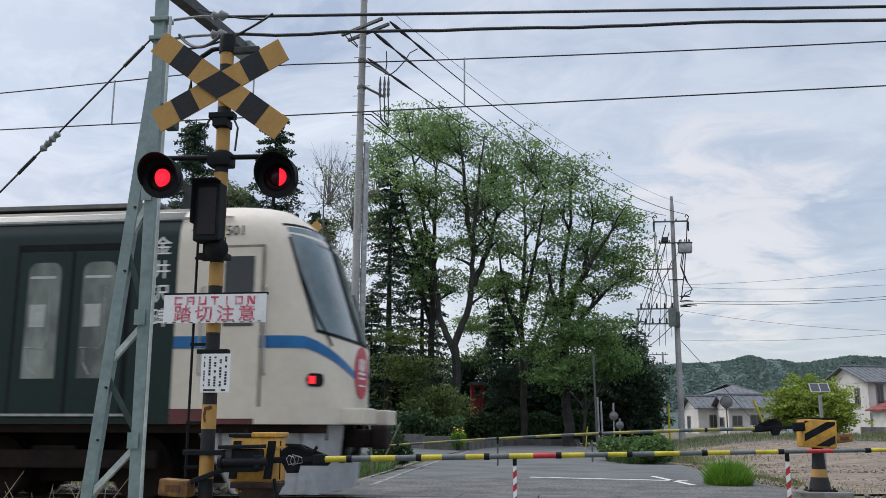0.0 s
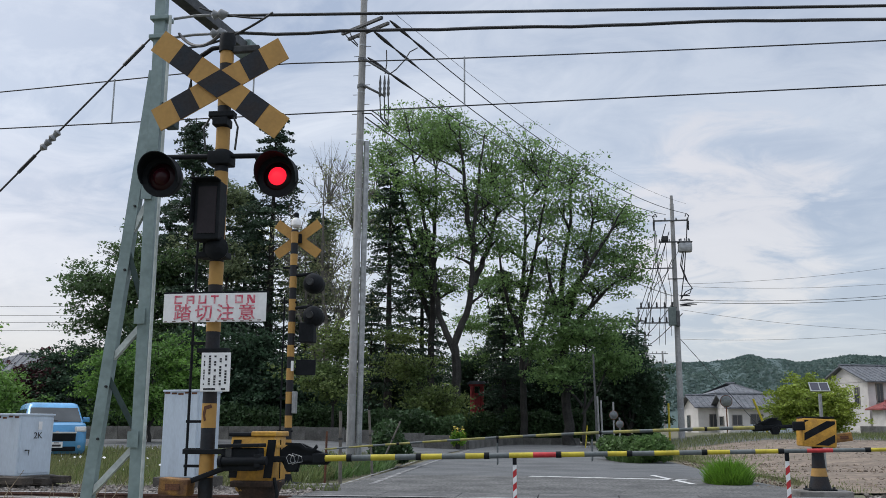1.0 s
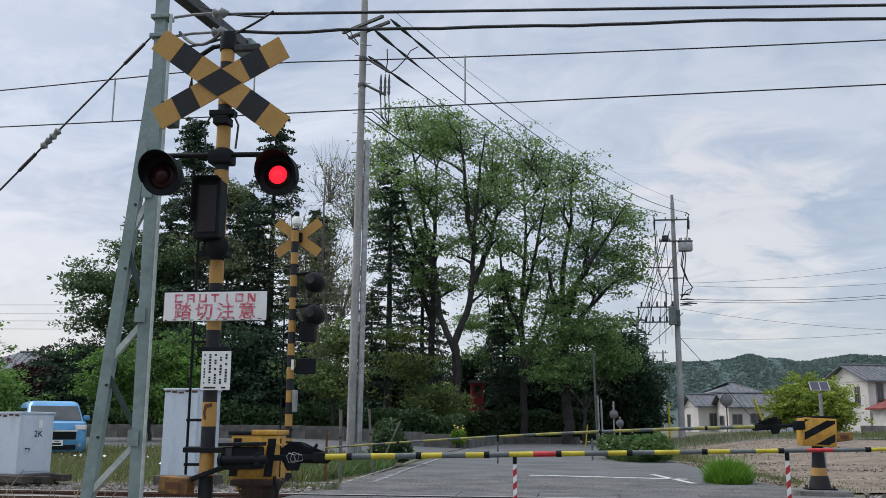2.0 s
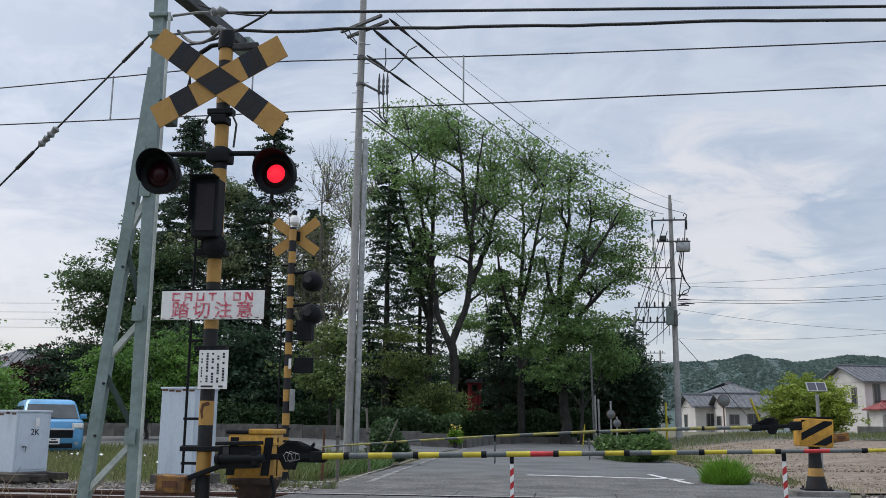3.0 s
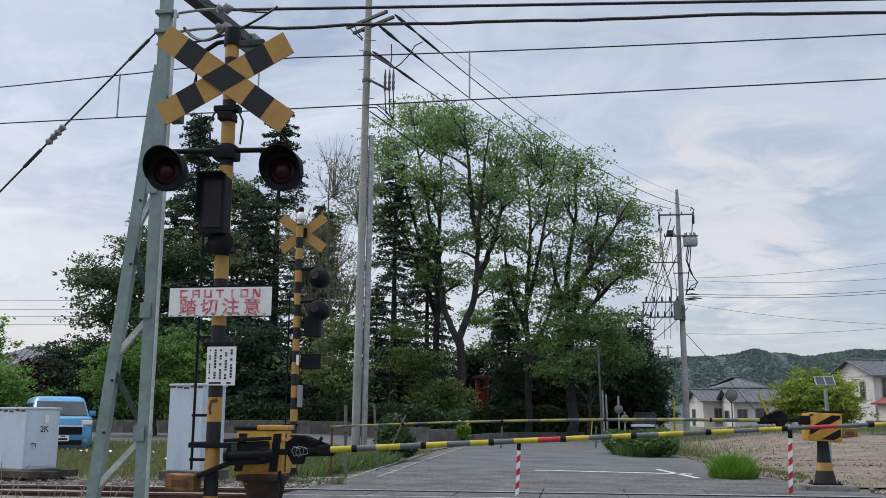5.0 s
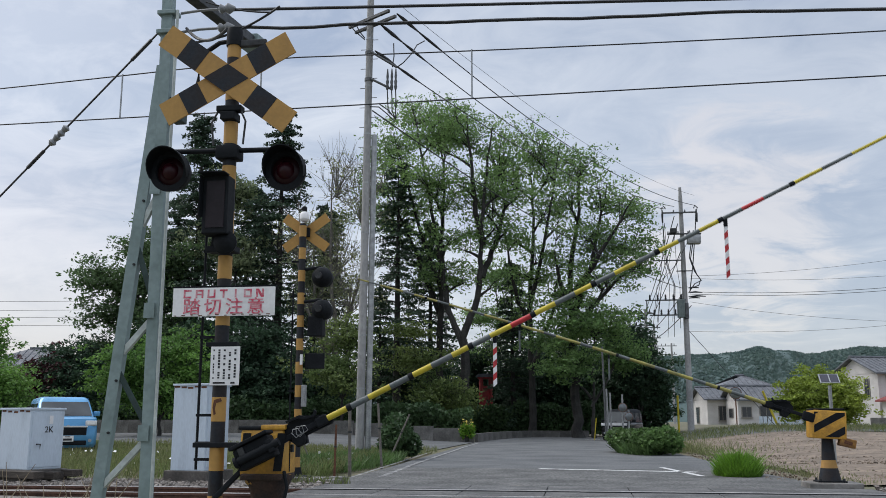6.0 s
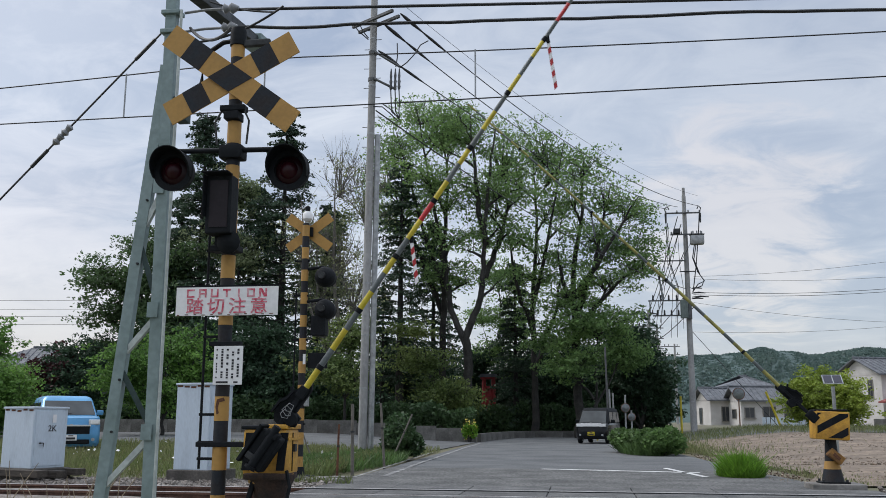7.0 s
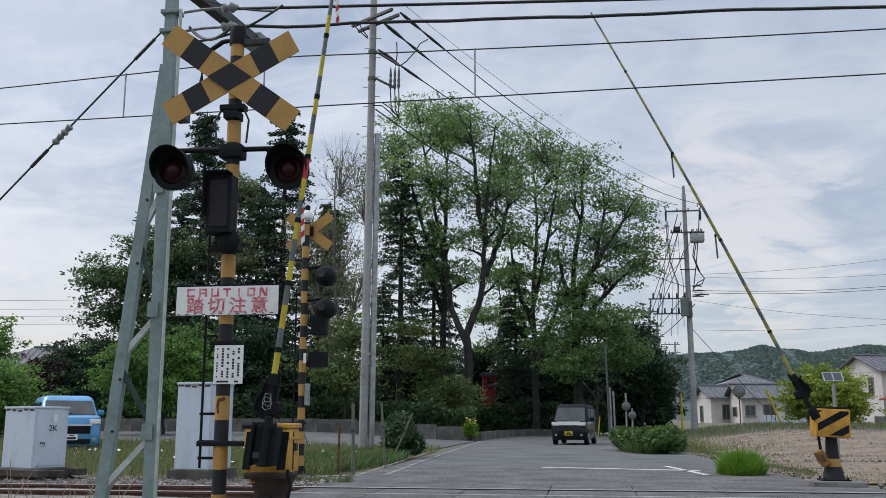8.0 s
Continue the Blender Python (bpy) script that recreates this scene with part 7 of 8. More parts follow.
# ---- vehicles ----
def vehicle(name, label, paint, L, W, H, at, hood, rake, grille, plate, dark_roof=False, waist=0.56):
    """A small car facing -y at its own front; origin on the ground below its middle."""
    v = thing(name, label, "car", at=at)
    glass = mat("car_glass", (0.020, 0.027, 0.032), 0.10, vary=0.1, scale=1.5, bump=0.0, second=(0.04, 0.05, 0.055), spec=0.3)
    hw = W / 2
    belt = H * waist
    lamp_z = 0.84 if dark_roof else 0.90
    # lower body with rounded plan, seen in side profile (y, z)
    def loft(rows, material, nm, parent=v, lab=""):
        g = Geo()
        k = len(rows[0])
        for row in rows:
            g.v += row
        for i in range(len(rows) - 1):
            for j in range(k):
                a, b = i * k + j, i * k + (j + 1) % k
                g.f.append((a, b, b + k, a + k))
                g.m.append(0)
        g.f += [tuple(range(k))[::-1], tuple((len(rows) - 1) * k + j for j in range(k))]
        g.m += [0, 0]
        return part(nm, g, material, parent, lab, smooth=True)

    def ring(z, y0, y1, w, r):
        pts = []
        for cx, cy, a0 in ((w - r, y1 - r, 0), (-w + r, y1 - r, 90), (-w + r, y0 + r, 180), (w - r, y0 + r, 270)):
            for i in range(6):
                a = radians(a0 + 18 * i)
                pts.append((cx + r * math.cos(a), cy + r * math.sin(a), z))
        return pts

    f, b = -L / 2, L / 2
    low = loft([ring(0.20, f + 0.10, b - 0.08, hw - 0.06, 0.22), ring(0.30, f + 0.01, b, hw - 0.01, 0.24), ring(0.55, f, b, hw, 0.24), ring(0.80, f + 0.03, b, hw, 0.24), ring(belt - 0.06, f + hood * 0.16, b - 0.02, hw - 0.01, 0.22), ring(belt, f + hood * 0.4, b - 0.03, hw - 0.03, 0.2)], paint, "body")
    cab = loft([ring(belt - 0.01, f + hood * 0.75, b - 0.04, hw - 0.04, 0.16), ring(H - 0.14, f + hood + rake, b - 0.10, hw - 0.11, 0.16), ring(H - 0.05, f + hood + rake + 0.07, b - 0.14, hw - 0.15, 0.16), ring(H, f + hood + rake + 0.22, b - 0.25, hw - 0.25, 0.16)], M["black"] if dark_roof else paint, "cabin")

    def front_pane(nm, z0, z1, inset, material, out):
        ya = f + hood * 0.75 + (rake + hood * 0.25) * (z0 - belt) / (H - 0.14 - belt) - out
        yb = f + hood * 0.75 + (rake + hood * 0.25) * (z1 - belt) / (H - 0.14 - belt) - out
        wa, wb = hw - 0.04 - inset - 0.07 * (z0 - belt) / (H - belt), hw - 0.11 - inset
        g = Geo().add([(-wa, ya, z0), (wa, ya, z0), (wb, yb, z1), (-wb, yb, z1), (-wa, ya + 0.02, z0), (wa, ya + 0.02, z0), (wb, yb + 0.02, z1), (-wb, yb + 0.02, z1)], [(0, 1, 2, 3), (7, 6, 5, 4), (0, 4, 5, 1), (1, 5, 6, 2), (2, 6, 7, 3), (3, 7, 4, 0)])
        return part(nm, g, material, cab)

    front_pane("windscreen", belt + 0.03, H - 0.15, 0.07, glass, 0.012)
    for s in (-1, 1):
        for y0, y1 in ((f + hood + rake * 0.8 + 0.12, -0.05), (0.05, b - 0.75), (b - 0.68, b - 0.2)):
            wz = hw - 0.045
            part("side_window", Geo().add([(s * wz, y0, belt + 0.05), (s * wz, y1, belt + 0.05), (s * (wz - 0.05), y1, H - 0.2), (s * (wz - 0.05), y0 + 0.1, H - 0.2), (s * (wz + 0.008), y0, belt + 0.05), (s * (wz + 0.008), y1, belt + 0.05), (s * (wz - 0.042), y1, H - 0.2), (s * (wz - 0.042), y0 + 0.1, H - 0.2)], [(0, 1, 2, 3), (4, 5, 6, 7), (0, 1, 5, 4), (1, 2, 6, 5), (2, 3, 7, 6), (3, 0, 4, 7)]), glass, cab)
        part("door_mirror", Geo().box((s * (hw + 0.10), f + hood + rake * 0.5 + 0.25, belt + 0.10), (0.20, 0.10, 0.15), bevel=0.03), paint if not dark_roof else M["black"], v, smooth=True)
        hl = part("headlight", Geo().box((s * (hw - 0.20), f + 0.02 + 0.05 * (not dark_roof), lamp_z), (0.32, 0.08, 0.15), bevel=0.03), M["silver"], v, "clear headlight", smooth=True)
        part("headlight_lens", Geo().box((s * (hw - 0.20), f - 0.022 + 0.05 * (not dark_roof), lamp_z + 0.005), (0.22, 0.006, 0.09)), M["white"], hl)
        part("fog_lamp", Geo().lathe([(0.05, 0), (0.05, 0.02), (0.001, 0.022)], 12, m=Matrix.Translation((s * (hw - 0.22), f + 0.015, 0.40)) @ RX), M["galv"], v)
        for y in (f + 0.62, b - 0.62):
            tyre = part("wheel", Geo().lathe([(0.20, -0.09), (0.285, -0.085), (0.30, -0.05), (0.30, 0.05), (0.285, 0.085), (0.20, 0.09)], 22, m=Matrix.Rotation(radians(90), 4, "Y")), M["black"], v, "black tyre on a grey rim", at=pose(s * (hw - 0.09), y, 0.30), smooth=True)
            part("rim", Geo().lathe([(0.19, -0.094), (0.19, 0.094), (0.02, 0.10)], 12, m=Matrix.Rotation(radians(90), 4, "Y")), M["galv"], tyre)
    gr = part("grille", Geo().box((0, f + 0.005, grille[1]), (grille[0], 0.07, grille[2]), bevel=0.01), grille[3], v)
    part("badge", Geo().lathe([(0.05, 0), (0.05, 0.012), (0.001, 0.014)], 12, m=Matrix.Translation((0, f - 0.015, grille[1] + grille[2] * 0.5)) @ RX), M["galv"], gr)
    if not dark_roof:
        part("chrome_band", Geo().box((0, f - 0.012, grille[1] + grille[2] * 0.5), (grille[0] + 0.05, 0.05, 0.045), bevel=0.01), M["silver"], v)
    part("bumper_grille", Geo().box((0, f - 0.004, 0.46 if dark_roof else 0.34), (W * 0.62, 0.03, 0.20 if dark_roof else 0.13), bevel=0.02), M["black"], v)
    num = part("number_plate", Geo().box((0, f - 0.025, 0.46), (0.33, 0.012, 0.165)), plate[0], v)
    part("plate_bar", Geo().box((0.0, f - 0.0325, 0.435), (0.24, 0.003, 0.06)), plate[1], num)
    part("plate_bar", Geo().box((0.0, f - 0.0325, 0.51), (0.14, 0.003, 0.025)), plate[1], num)
    part("wiper", Geo().tube([(-0.45, f + hood * 0.75 + 0.0, belt + 0.045), (0.05, f + hood * 0.72, belt + 0.06)], 0.008, 5), M["black"], v)
    return v


blue_paint = mat("metallic_blue_paint", (0.11, 0.34, 0.60), 0.25, 0.2, vary=0.04, scale=2, bump=0.0)
black_paint = mat("black_car_paint", (0.009, 0.010, 0.012), 0.18, vary=0.1, scale=3, bump=0.0, spec=0.3)
parked = vehicle("parked_car", "light blue compact car parked by the side road", blue_paint, 3.7, 1.67, 1.68, pose(-15.8, 27.0, ground_z(-15.8, 27.0) - 0.05, 0, 0, 37), 0.70, 0.42, (1.02, 0.68, 0.24, M["black"]), (M["white"], M["ink"]), waist=0.645)
VAN = vehicle("black_minivan", "small black van with silver grille driving along the road", black_paint, 3.4, 1.48, 1.66, pose(0, 44, 0), 0.45, 0.42, (0.96, 0.86, 0.15, M["white"]), (mat("yellow_plate", (0.75, 0.58, 0.02), 0.5, bump=0), M["ink"]), True)


# ---- houses ----
tile = mat("grey_roof_tiles", (0.145, 0.155, 0.172), 0.7, vary=0.3, scale=2.5, bump=0.4, second=(0.088, 0.095, 0.108))
greywall = mat("weathered_grey_wall", (0.30, 0.285, 0.27), 0.9, vary=0.15, scale=1.0, bump=0.2, second=(0.19, 0.17, 0.155))
plaster = mat("cream_plaster", (0.64, 0.62, 0.60), 0.85, vary=0.06, scale=1.2, bump=0.1, second=(0.55, 0.53, 0.51))
rose_tile = mat("red_roof_sheet", (0.26, 0.06, 0.055), 0.6, vary=0.2, scale=2, bump=0.2)
window_glass = glass_mat("house_glass", (0.04, 0.045, 0.05), 0.06)
frame_alu = mat("window_aluminium", (0.30, 0.28, 0.25), 0.5, 0.4, vary=0.1, bump=0.0)


def roof(parent, w, d, z, rise, over, material, hip, at_y=0.0, at_x=0.0):
    """A tiled roof: hipped or gabled, with rows of tiles as ribs and a ridge cap."""
    hw, hd = w / 2 + over, d / 2 + over
    rx = hw - (hd * hip)
    p = [(-hw, -hd, z), (hw, -hd, z), (hw, hd, z), (-hw, hd, z), (-rx, 0, z + rise), (rx, 0, z + rise)]
    p = [(x + at_x, y + at_y, c) for x, y, c in p]
    q = [(x, y, c - 0.14) for x, y, c in p]
    ends = [(1, 2, 5), (3, 0, 4), (7, 11, 8), (9, 10, 6)] if hip else [(0, 4, 10, 6), (4, 3, 9, 10), (1, 7, 11, 5), (5, 11, 8, 2)]
    sides = [(0, 1, 5, 4), (2, 3, 4, 5), (6, 7, 1, 0), (8, 9, 3, 2), (6, 10, 11, 7), (8, 11, 10, 9)] + ([(7, 8, 2, 1), (9, 6, 0, 3)] if hip else [])
    g = Geo().add(p + q, sides + ends)
    r = part("roof", g, material, parent)
    n = int(2 * hw / 0.55)
    for i in range(1, n):
        x = -hw + 2 * hw * i / n
        t0 = 0.0
        top = 1.0 if abs(x) <= rx else max(0.02, (hw - abs(x)) / max(hw - rx, 1e-3))
        a, b = Vector((x + at_x, -hd + at_y, z + 0.02)), Vector((x + at_x, -hd + hd * top + at_y, z + rise * top + 0.02))
        part("roof_rib", Geo().tube([a, b], 0.055, 5), material, r)
    part("ridge", Geo().tube([(-rx + at_x, at_y, z + rise + 0.05), (rx + at_x, at_y, z + rise + 0.05)], 0.14, 6), material, r)
    return r


def house(x, y, turn, w, d, storeys, rise, label, hip, windows, wall=plaster, roofing=tile, lower=None, ends=()):
    hs = thing("house", label, "house", at=pose(x, y, ground_z(x, y), 0, 0, turn))
    hgt = 2.75 * storeys
    part("wall", Geo().box((0, 0, hgt / 2 - 0.2), (w, d, hgt + 0.4)), wall, hs)
    roof(hs, w, d, hgt, rise, 0.55, roofing, hip)
    if not hip:
        for s in (-1, 1):
            g = Geo().add([(s * w / 2, -d / 2, hgt - 0.1), (s * w / 2, d / 2, hgt - 0.1), (s * w / 2, 0, hgt + rise * 0.9), (s * (w / 2 - 0.1), -d / 2, hgt - 0.1), (s * (w / 2 - 0.1), d / 2, hgt - 0.1), (s * (w / 2 - 0.1), 0, hgt + rise * 0.9)], [(0, 1, 2), (3, 5, 4), (0, 2, 5, 3), (1, 4, 5, 2), (0, 3, 4, 1)])
            part("gable", g, wall, hs)
    for (wx, wz, ww, wh) in windows:
        fr = part("window", Geo().box((wx, -d / 2 - 0.03, wz), (ww + 0.14, 0.08, wh + 0.14)), frame_alu, hs)
        for s in (-1, 1):
            part("pane", Geo().box((wx + s * ww / 4, -d / 2 - 0.075, wz), (ww / 2 - 0.05, 0.012, wh)), window_glass, fr)
        part("sill", Geo().box((wx, -d / 2 - 0.09, wz - wh / 2 - 0.1), (ww + 0.3, 0.16, 0.06)), frame_alu, fr)
    for (wy, wz, ww, wh) in ends:
        fr = part("window", Geo().box((-w / 2 - 0.03, wy, wz), (0.08, ww + 0.14, wh + 0.14)), frame_alu, hs)
        for s in (-1, 1):
            part("pane", Geo().box((-w / 2 - 0.075, wy + s * ww / 4, wz), (0.012, ww / 2 - 0.05, wh)), window_glass, fr)
    if lower:
        lx, ly, lw, ld, lz, lr = lower
        part("lower_wall", Geo().box((lx, ly, lz / 2 - 0.1), (lw, ld, lz + 0.2)), wall, hs)
        roof(hs, lw, ld, lz, lr, 0.5, roofing, 0.9, ly, lx)
    return hs


house(15.6, 110, 14, 4.6, 4.4, 1, 1.35, "single-storey white plaster house with grey tiled gable roof", 0.0, [(-0.6, 1.2, 0.8, 1.5), (1.0, 1.5, 0.8, 0.8)], ends=((0.6, 1.0, 0.8, 1.7),))
house(19.6, 106.5, 10, 6.8, 4.2, 0.95, 1.5, "low weathered house with a long grey tiled roof", 0.0, [(-2.5, 1.3, 1.0, 1.0), (-0.4, 1.1, 1.3, 1.6), (2.0, 1.3, 1.5, 1.0)], ends=((0.0, 1.2, 1.2, 0.9),))
house(19.9, 122, 4, 5.4, 6.5, 1.7, 1.35, "two-storey house with grey tiled hipped roof behind another", 1.0, [(-1.2, 3.8, 1.4, 0.9), (1.2, 3.8, 1.4, 0.9)])
house(32.3, 103, 20, 9.0, 7.0, 1.85, 1.75, "two-storey cream house with grey tiled gable roof", 0.0, [(-3.2, 3.9, 0.7, 1.8), (0.2, 3.9, 2.4, 1.3), (3.2, 3.9, 1.4, 1.3), (-1.5, 1.3, 2.4, 1.6)], ends=((-1.8, 3.6, 0.7, 1.8),))
h3 = thing("porch_roof", "red sheet roof over the ground floor porch", "roof", at=pose(33.0, 97.6, ground_z(33, 98), 0, 0, 18))
roof(h3, 7.6, 2.2, 2.35, 0.7, 0.3, rose_tile, 0.9)
part("wall", Geo().box((0, 0, 1.0), (7.2, 2.0, 2.6)), plaster, h3)
lean = thing("lean_to", "grey sheet lean-to roof beside the porch", "roof", at=pose(33.6, 95.2, ground_z(33, 95), 0, 0, 18))
roof(lean, 6.0, 2.0, 1.75, 0.5, 0.25, tile, 0.9)
part("wall", Geo().box((0, 0, 0.7), (5.6, 1.8, 2.0)), greywall, lean)
tank = thing("roof_tank", "white solar water tank in its frame on the roof", "tank", at=pose(24.2, 112, ground_z(24, 112) + 4.1, 0, 0, 5))
for dx in (-0.5, 0.5):
    part("tank_leg", Geo().box((dx, 0, 0.4), (0.06, 0.06, 1.3)), M["white"], tank)
part("tank_body", Geo().box((0, 0, 0.75), (1.1, 0.5, 0.4), bevel=0.05), M["white"], tank)
house(24.4, 113, 4, 4.4, 5.0, 1, 1.2, "low house with grey tiles behind the lime tree", 0.0, [(0, 1.4, 1.4, 1.0)], wall=greywall)
house(36.5, 128, 0, 8, 7, 2, 1.6, "white house with grey roof further back", 1.0, [(-1, 4.2, 2, 1.2)])
house(-50.5, 82, 15, 9, 7, 2, 1.8, "old two-storey house with grey tiled roof behind trees", 1.0, [(2.2, 4.2, 2.0, 1.2)])
brownwall = mat("weathered_timber_wall", (0.11, 0.085, 0.06), 0.9, vary=0.25, scale=1, bump=0.2)
house(-27.5, 52, 40, 3.6, 3.2, 0.8, 1.2, "old brown garden shed with tiled roof", 0.0, [], wall=brownwall)
tagged(part("garden_wall", Geo().box((34, 92, 0.9), (15, 0.2, 0.9), bevel=0.02), M["concrete"]), "grey block wall before the houses", "wall", kind="structure")
for k in range(14):
    tagged(part("fence_board", Geo().box((18.2 + 0.42 * k, 100, 1.08), (0.34, 0.05, 0.9 - 0.03 * (k % 4)), bevel=0.01), M["cabinet"]), "pale board of a garden fence", "fence", "garden fence boards")


# ---- shrine post, mirrors, lamps, signs ----
redm = mat("vermilion_paint", (0.42, 0.035, 0.04), 0.6, vary=0.2, scale=3, bump=0.1, second=(0.25, 0.03, 0.03))
shrine = thing("shrine_gate", "small vermilion shrine gate under the trees", "shrine", at=pose(-6.56, 66, ground_z(-6.56, 66)))
for dx in (-0.36, 0.36):
    part("pillar", Geo().tube([(dx, 0, 0), (dx * 0.92, 0, 3.9)], [0.17, 0.15], 10), redm, shrine, smooth=True)
part("lintel", Geo().box((0, 0, 3.98), (1.15, 0.3, 0.15), bevel=0.02).box((0, 0, 3.35), (0.8, 0.14, 0.18), bevel=0.01), redm, shrine)
part("cap", Geo().prism([(-0.72, 4.06), (0.72, 4.06), (0.5, 4.28), (-0.5, 4.28)], -0.35, 0.35), tile, shrine)
part("panel", Geo().box((0, 0.05, 2.0), (0.5, 0.06, 2.4), bevel=0.01), redm, shrine)


def mirror_post(x, y, zs, r, label, post_h, post_mat, lean=0):
    m = thing("traffic_mirror", label, "mirror", at=pose(x, y, ground_z(x, y), 0, lean, 0))
    part("post", Geo().tube([(0, 0.05, 0), (0, 0.05, post_h)], 0.05, 10), M[post_mat], m, smooth=True)
    for z in zs:
        d = part("mirror_frame", Geo().lathe([(r, -0.04), (r * 1.08, 0.0), (r * 1.08, 0.03), (r, 0.035), (0.001, 0.036)], 22, m=Matrix.Translation((0, -0.03, z)) @ RX), M["rust"], m, smooth=True)
        part("mirror_glass", Geo().lathe([(r * 0.97, 0.037), (r * 0.6, 0.06), (0.001, 0.07)], 22, m=Matrix.Translation((0, -0.03, z)) @ RX), mat("mirror_face", (0.22, 0.24, 0.25), 0.3, 0.6, vary=0.2, bump=0), d, smooth=True)


mirror_post(2.18, 50, (1.72, ), 0.22, "round traffic mirror on a grey post at the bend", 2.4, "galv")
mirror_post(2.48, 50, (1.26, ), 0.20, "round traffic mirror facing away at the bend", 1.6, "galv")
mirror_post(12.66, 80, (2.6, ), 0.46, "orange-rimmed traffic mirror before the houses", 3.1, "rust")
for x, y, h, lean, mm, lab in ((6.3, 63, 2.4, 0, "arm_yellow", "yellow guard tube on a stay wire"), (11.9, 60, 2.3, -20, "arm_yellow", "slanting yellow guard on a stay wire"), (1.30, 50, 4.9, -1, "arm_steel", "tall dark steel post by the road bend"), (1.42, 50.2, 2.7, -1, "galv", "grey steel post by the road bend"), (1.60, 50.4, 2.5, -1, "galv", "grey steel post by the road bend"), (0.72, 52, 1.2, 6, "arm_yellow", "thin yellow marker pole")):
    tagged(part("guard_pole", Geo().tube([(0, 0, -0.1), (0, 0, h)], (0.07 if h > 2 else 0.03) if mm == "arm_yellow" else 0.05, 8), M[mm], at=pose(x, y, ground_z(x, y), 0, lean, 0), smooth=True), lab, "pole")


def solar_beacon():
    s = thing("solar_beacon", "small solar panel on a grey post behind the gate", "solar lamp", at=pose(4.32, 17.2, ground_z(4.32, 17.2)))
    part("post", Geo().tube([(0, 0, 0), (0, 0, 1.62)], 0.03, 10), M["galv"], s, smooth=True)
    pn = part("solar_panel", Geo().box((0, 0, 0), (0.34, 0.02, 0.20), bevel=0.005), M["galv"], s, at=pose(-0.01, -0.03, 1.74, -38, 0, 4))
    for dx in (-0.08, 0.08):
        part("solar_cell", Geo().box((dx, -0.012, 0), (0.14, 0.004, 0.17)), glass_mat("solar_glass", (0.03, 0.03, 0.05), 0.1), pn)


solar_beacon()


# ---- clods on the field ----
def clods(n, seed):
    rng = np.random.default_rng(seed)
    y = 16.8 + 29 * rng.random(n) ** 1.3
    x = 3.2 + rng.random(n) * (y * 0.55)
    s = 0.008 + rng.exponential(0.009, n).clip(0, 0.035)
    verts, faces = [], []
    for k in range(n):
        base = len(verts)
        z = ground_z(x[k], y[k]) + 0.004
        w = s[k] * rng.uniform(0.7, 1.5, 6)
        verts += [(x[k] + w[0], y[k], z), (x[k], y[k] + w[1], z), (x[k] - w[2], y[k], z), (x[k], y[k] - w[3], z), (x[k] + w[5] * 0.5 - w[4] * 0.45, y[k], z + w[4] * 0.55), (x[k], y[k], z - 0.05)]
        for i in range(4):
            j = (i + 1) % 4
            faces += [(base + i, base + j, base + 4), (base + j, base + i, base + 5)]
    me = bpy.data.meshes.new("field_clods")
    me.from_pydata(verts, [], faces)
    me.materials.append(mat("dry_clods", (0.24, 0.185, 0.14), 0.95, vary=0.4, scale=3, bump=0.4, second=(0.11, 0.085, 0.065), island=0.5))
    tagged(new("field_clods", me), "dry clods and small stones on the bare earth", "clods", kind="stuff")


clods(9000, 91)


# ---- far hills ----
def hills():
    g = Geo()
    nx, ny = 160, 8
    for j in range(ny + 1):
        v = j / ny
        for i in range(nx + 1):
            u = i / nx
            x = -1700 + 3400 * u
            top = 82 + 20 * noise.noise((x * 0.0035, 3.1, 0)) + 13 * noise.noise((x * 0.013, 7.7, 0)) + 4 * noise.noise((x * 0.06, 1.7, 0))
            top *= 0.70 + 0.30 * smooth01(-100, 200, x)
            z = top * math.sin(v * math.pi / 2) ** 0.9
            bump_z = 3.0 * noise.noise((x * 0.05, v * 9, 4.0))
            g.v.append((x, 900 + 260 * v, z - 2 + bump_z * v))
    for j in range(ny):
        for i in range(nx):
            a = j * (nx + 1) + i
            g.f.append((a, a + 1, a + nx + 2, a + nx + 1))
            g.m.append(0)
    # distance haze is painted into this bluish woodland colour
    wood = mat("haze_tinted_woodland", (0.072, 0.112, 0.106), 0.95, vary=0.2, scale=0.03, bump=0.0, second=(0.062, 0.098, 0.096), fine=9)
    ob = tagged(part("backdrop", g, wood, smooth=True), "wooded hills on the horizon with haze painted into their colour", "hills", kind="structure")
    rng = np.random.default_rng(77)
    n = 50000
    x = rng.uniform(-150, 1250, n)
    v = rng.uniform(0.15, 1.0, n)
    z = np.empty(n)
    for k in range(n):
        top = 82 + 20 * noise.noise((x[k] * 0.0035, 3.1, 0)) + 13 * noise.noise((x[k] * 0.013, 7.7, 0)) + 4 * noise.noise((x[k] * 0.06, 1.7, 0))
        top *= 0.70 + 0.30 * smooth01(-100, 200, x[k])
        z[k] = top * math.sin(v[k] * math.pi / 2) ** 0.9 - 2
    c = np.column_stack([x, 898 + 260 * v, z])
    # crowns paler and bluer than real leaves: haze put into the colour
    hazy = leaf_mat("haze_tinted_crowns", (0.125, 0.182, 0.160), (0.10, 0.150, 0.138), scale=0.012, thin=0.5, island=0.10)
    tagged(new("far_wood", quads("far_wood", leaves(c, 2.3, rng, 0.0, 0.8), hazy)), "tree crowns on the far hills, coloured pale and bluish for haze", "wood", kind="stuff")


hills()


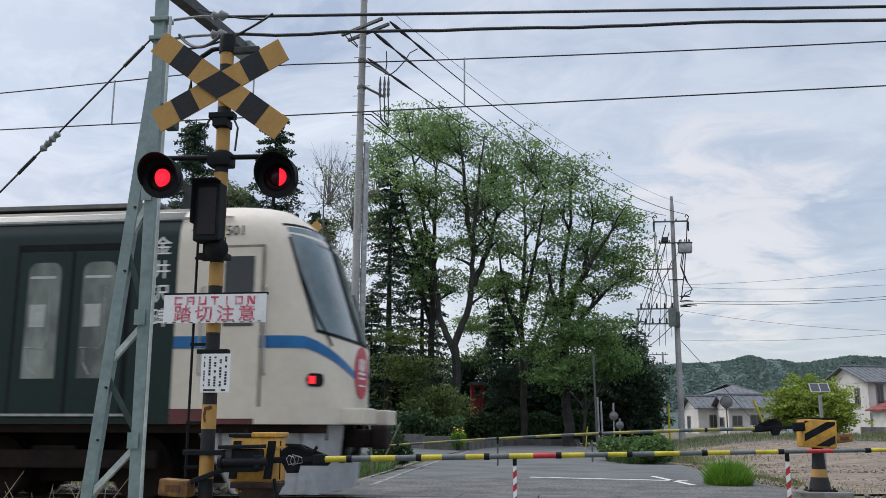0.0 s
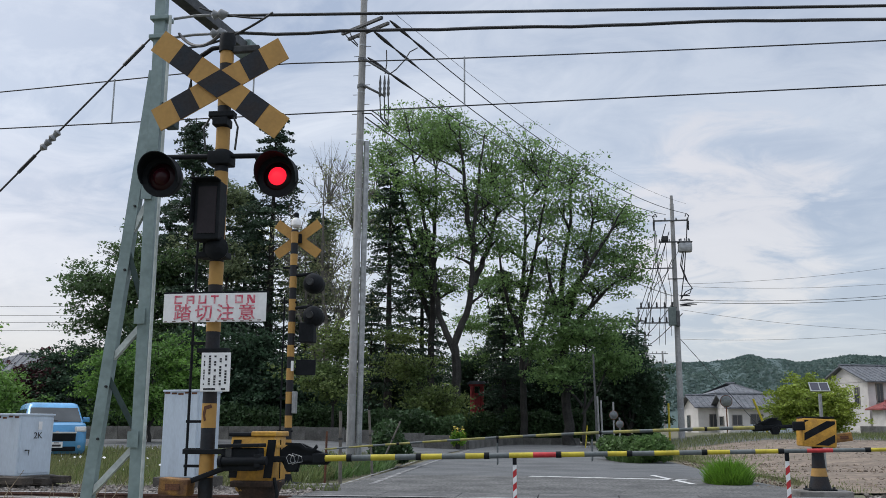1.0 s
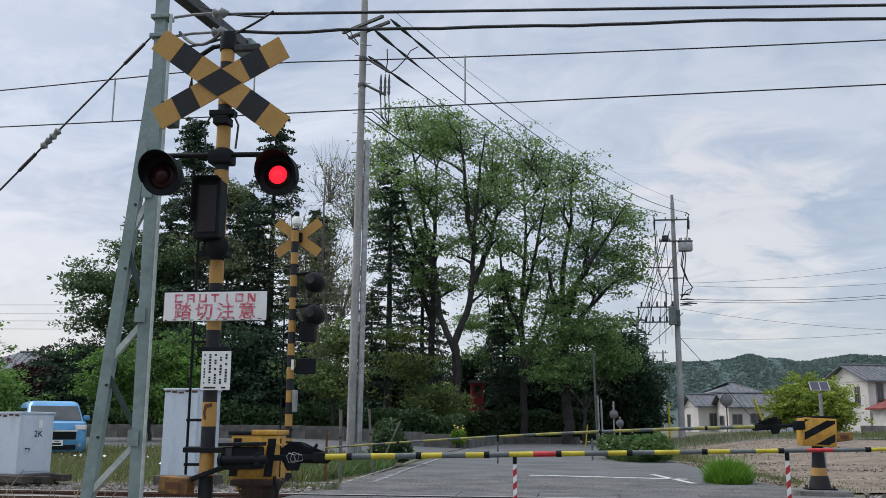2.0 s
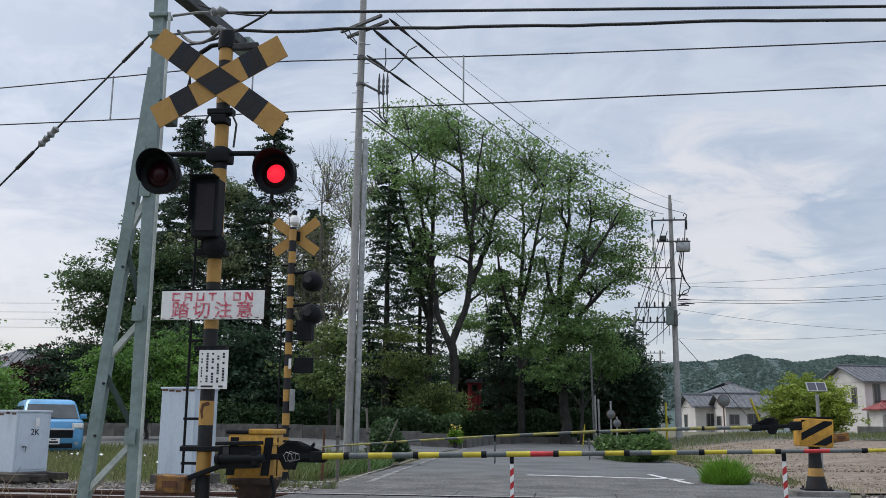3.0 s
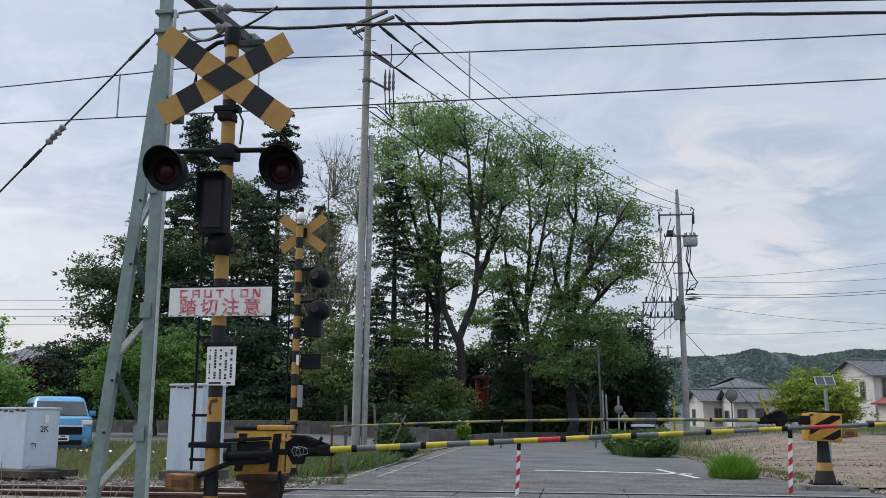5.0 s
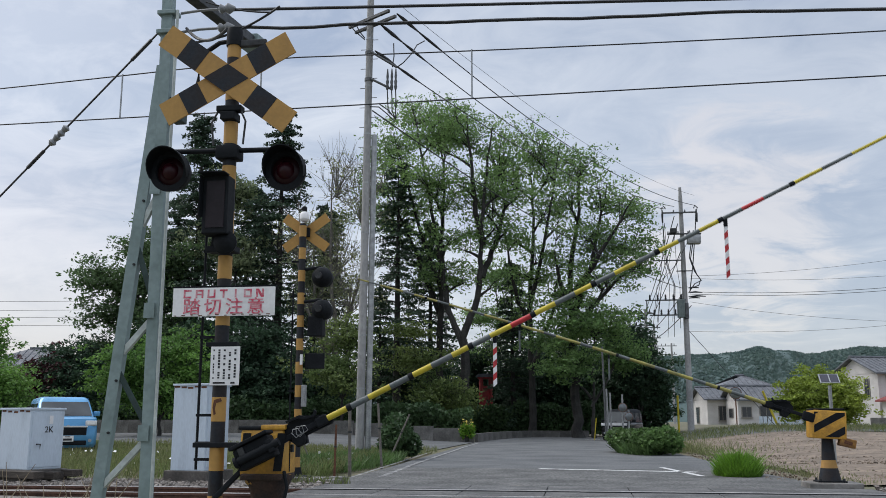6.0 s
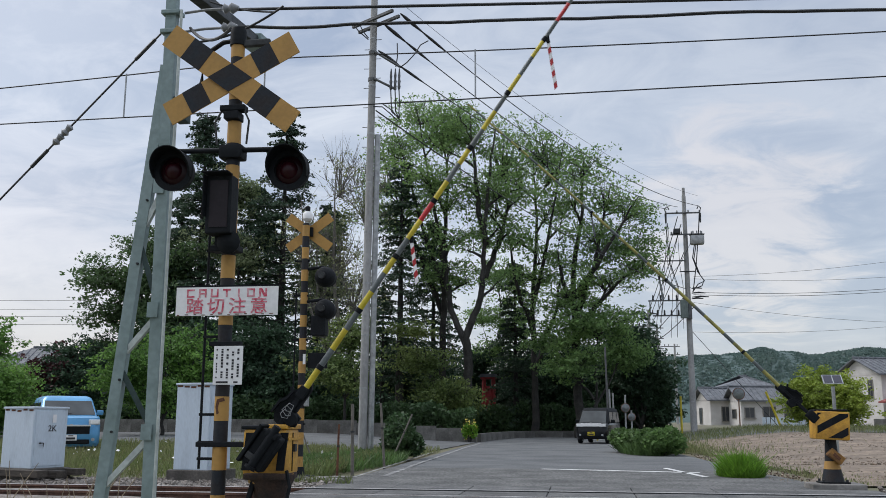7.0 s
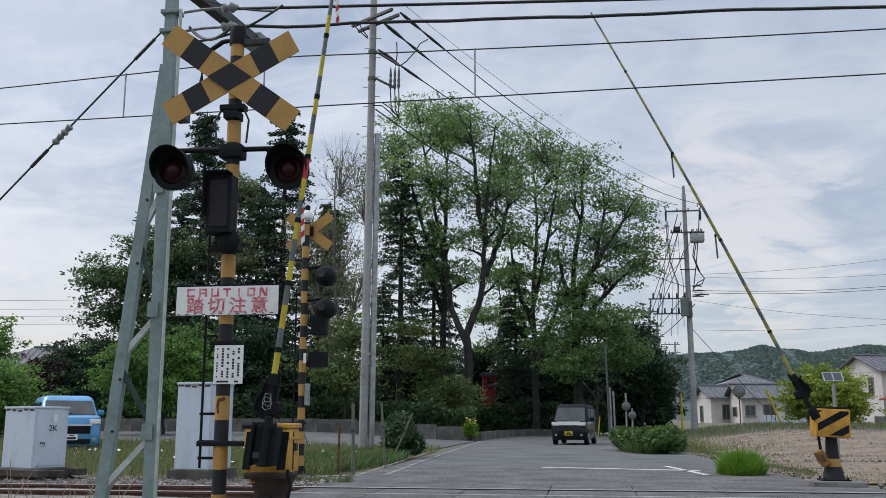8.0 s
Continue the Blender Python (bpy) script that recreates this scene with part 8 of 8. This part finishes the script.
# ---- what moves ----
def motions():
    # the railcar runs off along the track
    run = [(0.0, 0.07), (0.1, -1.0), (0.2, -2.02), (0.3, -2.83), (0.4, -3.55), (0.5, -4.30), (0.6, -5.04), (0.8, -6.6), (1.0, -8.2), (2.0, -16.2), (8.0, -64.0)]
    walk(TRAIN["car"], [(t, pose(-2.96 + x, TRACK, 0.06)) for t, x in run])

    def rolled(t):
        for (ta, xa), (tb, xb) in zip(run, run[1:]):
            if t <= tb:
                return xa + (xb - xa) * (t - ta) / (tb - ta)
        return run[-1][1]

    for wheel, c in TRAIN["wheels"]:
        walk(wheel, [(k / 15, Matrix.Translation(c) @ Matrix.Rotation(rolled(k / 15) / 0.43, 4, "Y")) for k in range(121)])

    # the booms rise after the train has gone
    near = [(0.0, 1.3), (4.5, 1.2), (4.9, 2.0), (5.2, 6.5), (5.5, 13.2), (5.8, 20.95), (6.0, 26.0), (6.2, 31.5), (6.5, 41.2), (6.8, 50.5), (7.0, 55.6), (7.5, 70.0), (8.0, 82.8)]
    far_up = [(0.0, -2.6), (4.5, -2.6), (4.9, -1.6), (5.2, 2.5), (5.5, 8.0), (5.8, 13.9), (6.0, 18.3), (6.2, 22.2), (6.5, 33.0), (6.8, 40.5), (7.0, 45.3), (7.5, 54.5), (8.0, 65.3)]
    for key, side, rows, pivot in (("near", 1, near, NEAR_PIVOT - Vector((-2.46, 7.25, 0))), ("far", -1, far_up, FAR_PIVOT - Vector((3.76, 15.35, 0)))):
        walk(ARMS[key], [(t, Matrix.Translation(pivot) @ Matrix.Rotation(radians(-side * a), 4, "Y")) for t, a in rows])
        for strap, k, d in STRAPS:
            if k == key:
                swing = [0, 0, 2, 4, 4, 3, 0, -3, -6, -7, -8, -6, -3]
                walk(strap, [(t, Matrix.Translation((d, 0, 0)) @ Matrix.Rotation(radians(side * a + s), 4, "Y")) for (t, a), s in zip(rows, swing)])

    walk(ARMS["crank"], [(t, Matrix.Translation(CRANK) @ Matrix.Rotation(radians(-a), 4, "Y")) for t, a in near])

    # the two red lamps turn their lit faces to the road by turns
    swaps = [0.02, 0.58, 1.17, 1.71, 2.30, 2.89, 3.49, 4.07]
    for i, (lamp, c) in enumerate(LAMPS):
        rows = [(0.0, 60 if i == 0 else 110)]
        ang = 0 if i == 0 else 180
        for k, s in enumerate(swaps):
            if k == 0:
                rows.append((0.1, ang))
                continue
            rows += [(s - 0.067, ang), (s, ang + 90), (s + 0.067, ang + 180)]
            ang += 180
        if ang % 360 == 0:
            rows += [(4.57, ang), (4.64, ang + 90), (4.71, ang + 180)]
            ang += 180
        rows.append((8.0, ang))
        full = []
        for (ta, aa), (tb, ab) in zip(rows, rows[1:]):
            full.append((ta, aa))
            if ab - aa > 80:
                full.append(((ta + tb) / 2, (aa + ab) / 2))
        full.append(rows[-1])
        walk(lamp, [(t, Matrix.Translation(c) @ Matrix.Rotation(radians(a), 4, "Z")) for t, a in full])

    # the van comes round the bend towards the crossing
    van = [(0.0, 7.55, 100, 8), (1.0, 6.95, 92, 8), (2.0, 6.34, 84, 8), (3.0, 5.78, 76.5, 8), (4.0, 5.21, 69, 8), (4.5, 4.88, 64.6, 8), (5.0, 4.2, 60.2, 8), (5.5, 3.35, 55.9, 14), (5.8, 2.65, 53.6, 17), (6.0, 2.25, 52.2, 18), (6.5, 1.4, 49.0, 16), (7.0, 0.72, 46.0, 13), (7.5, 0.1, 43.2, 10), (8.0, -0.4, 40.6, 8)]
    walk(VAN, [(t, pose(x, y, ground_z(x, y) + 0.006, 0, 0, -a)) for t, x, y, a in van])


motions()
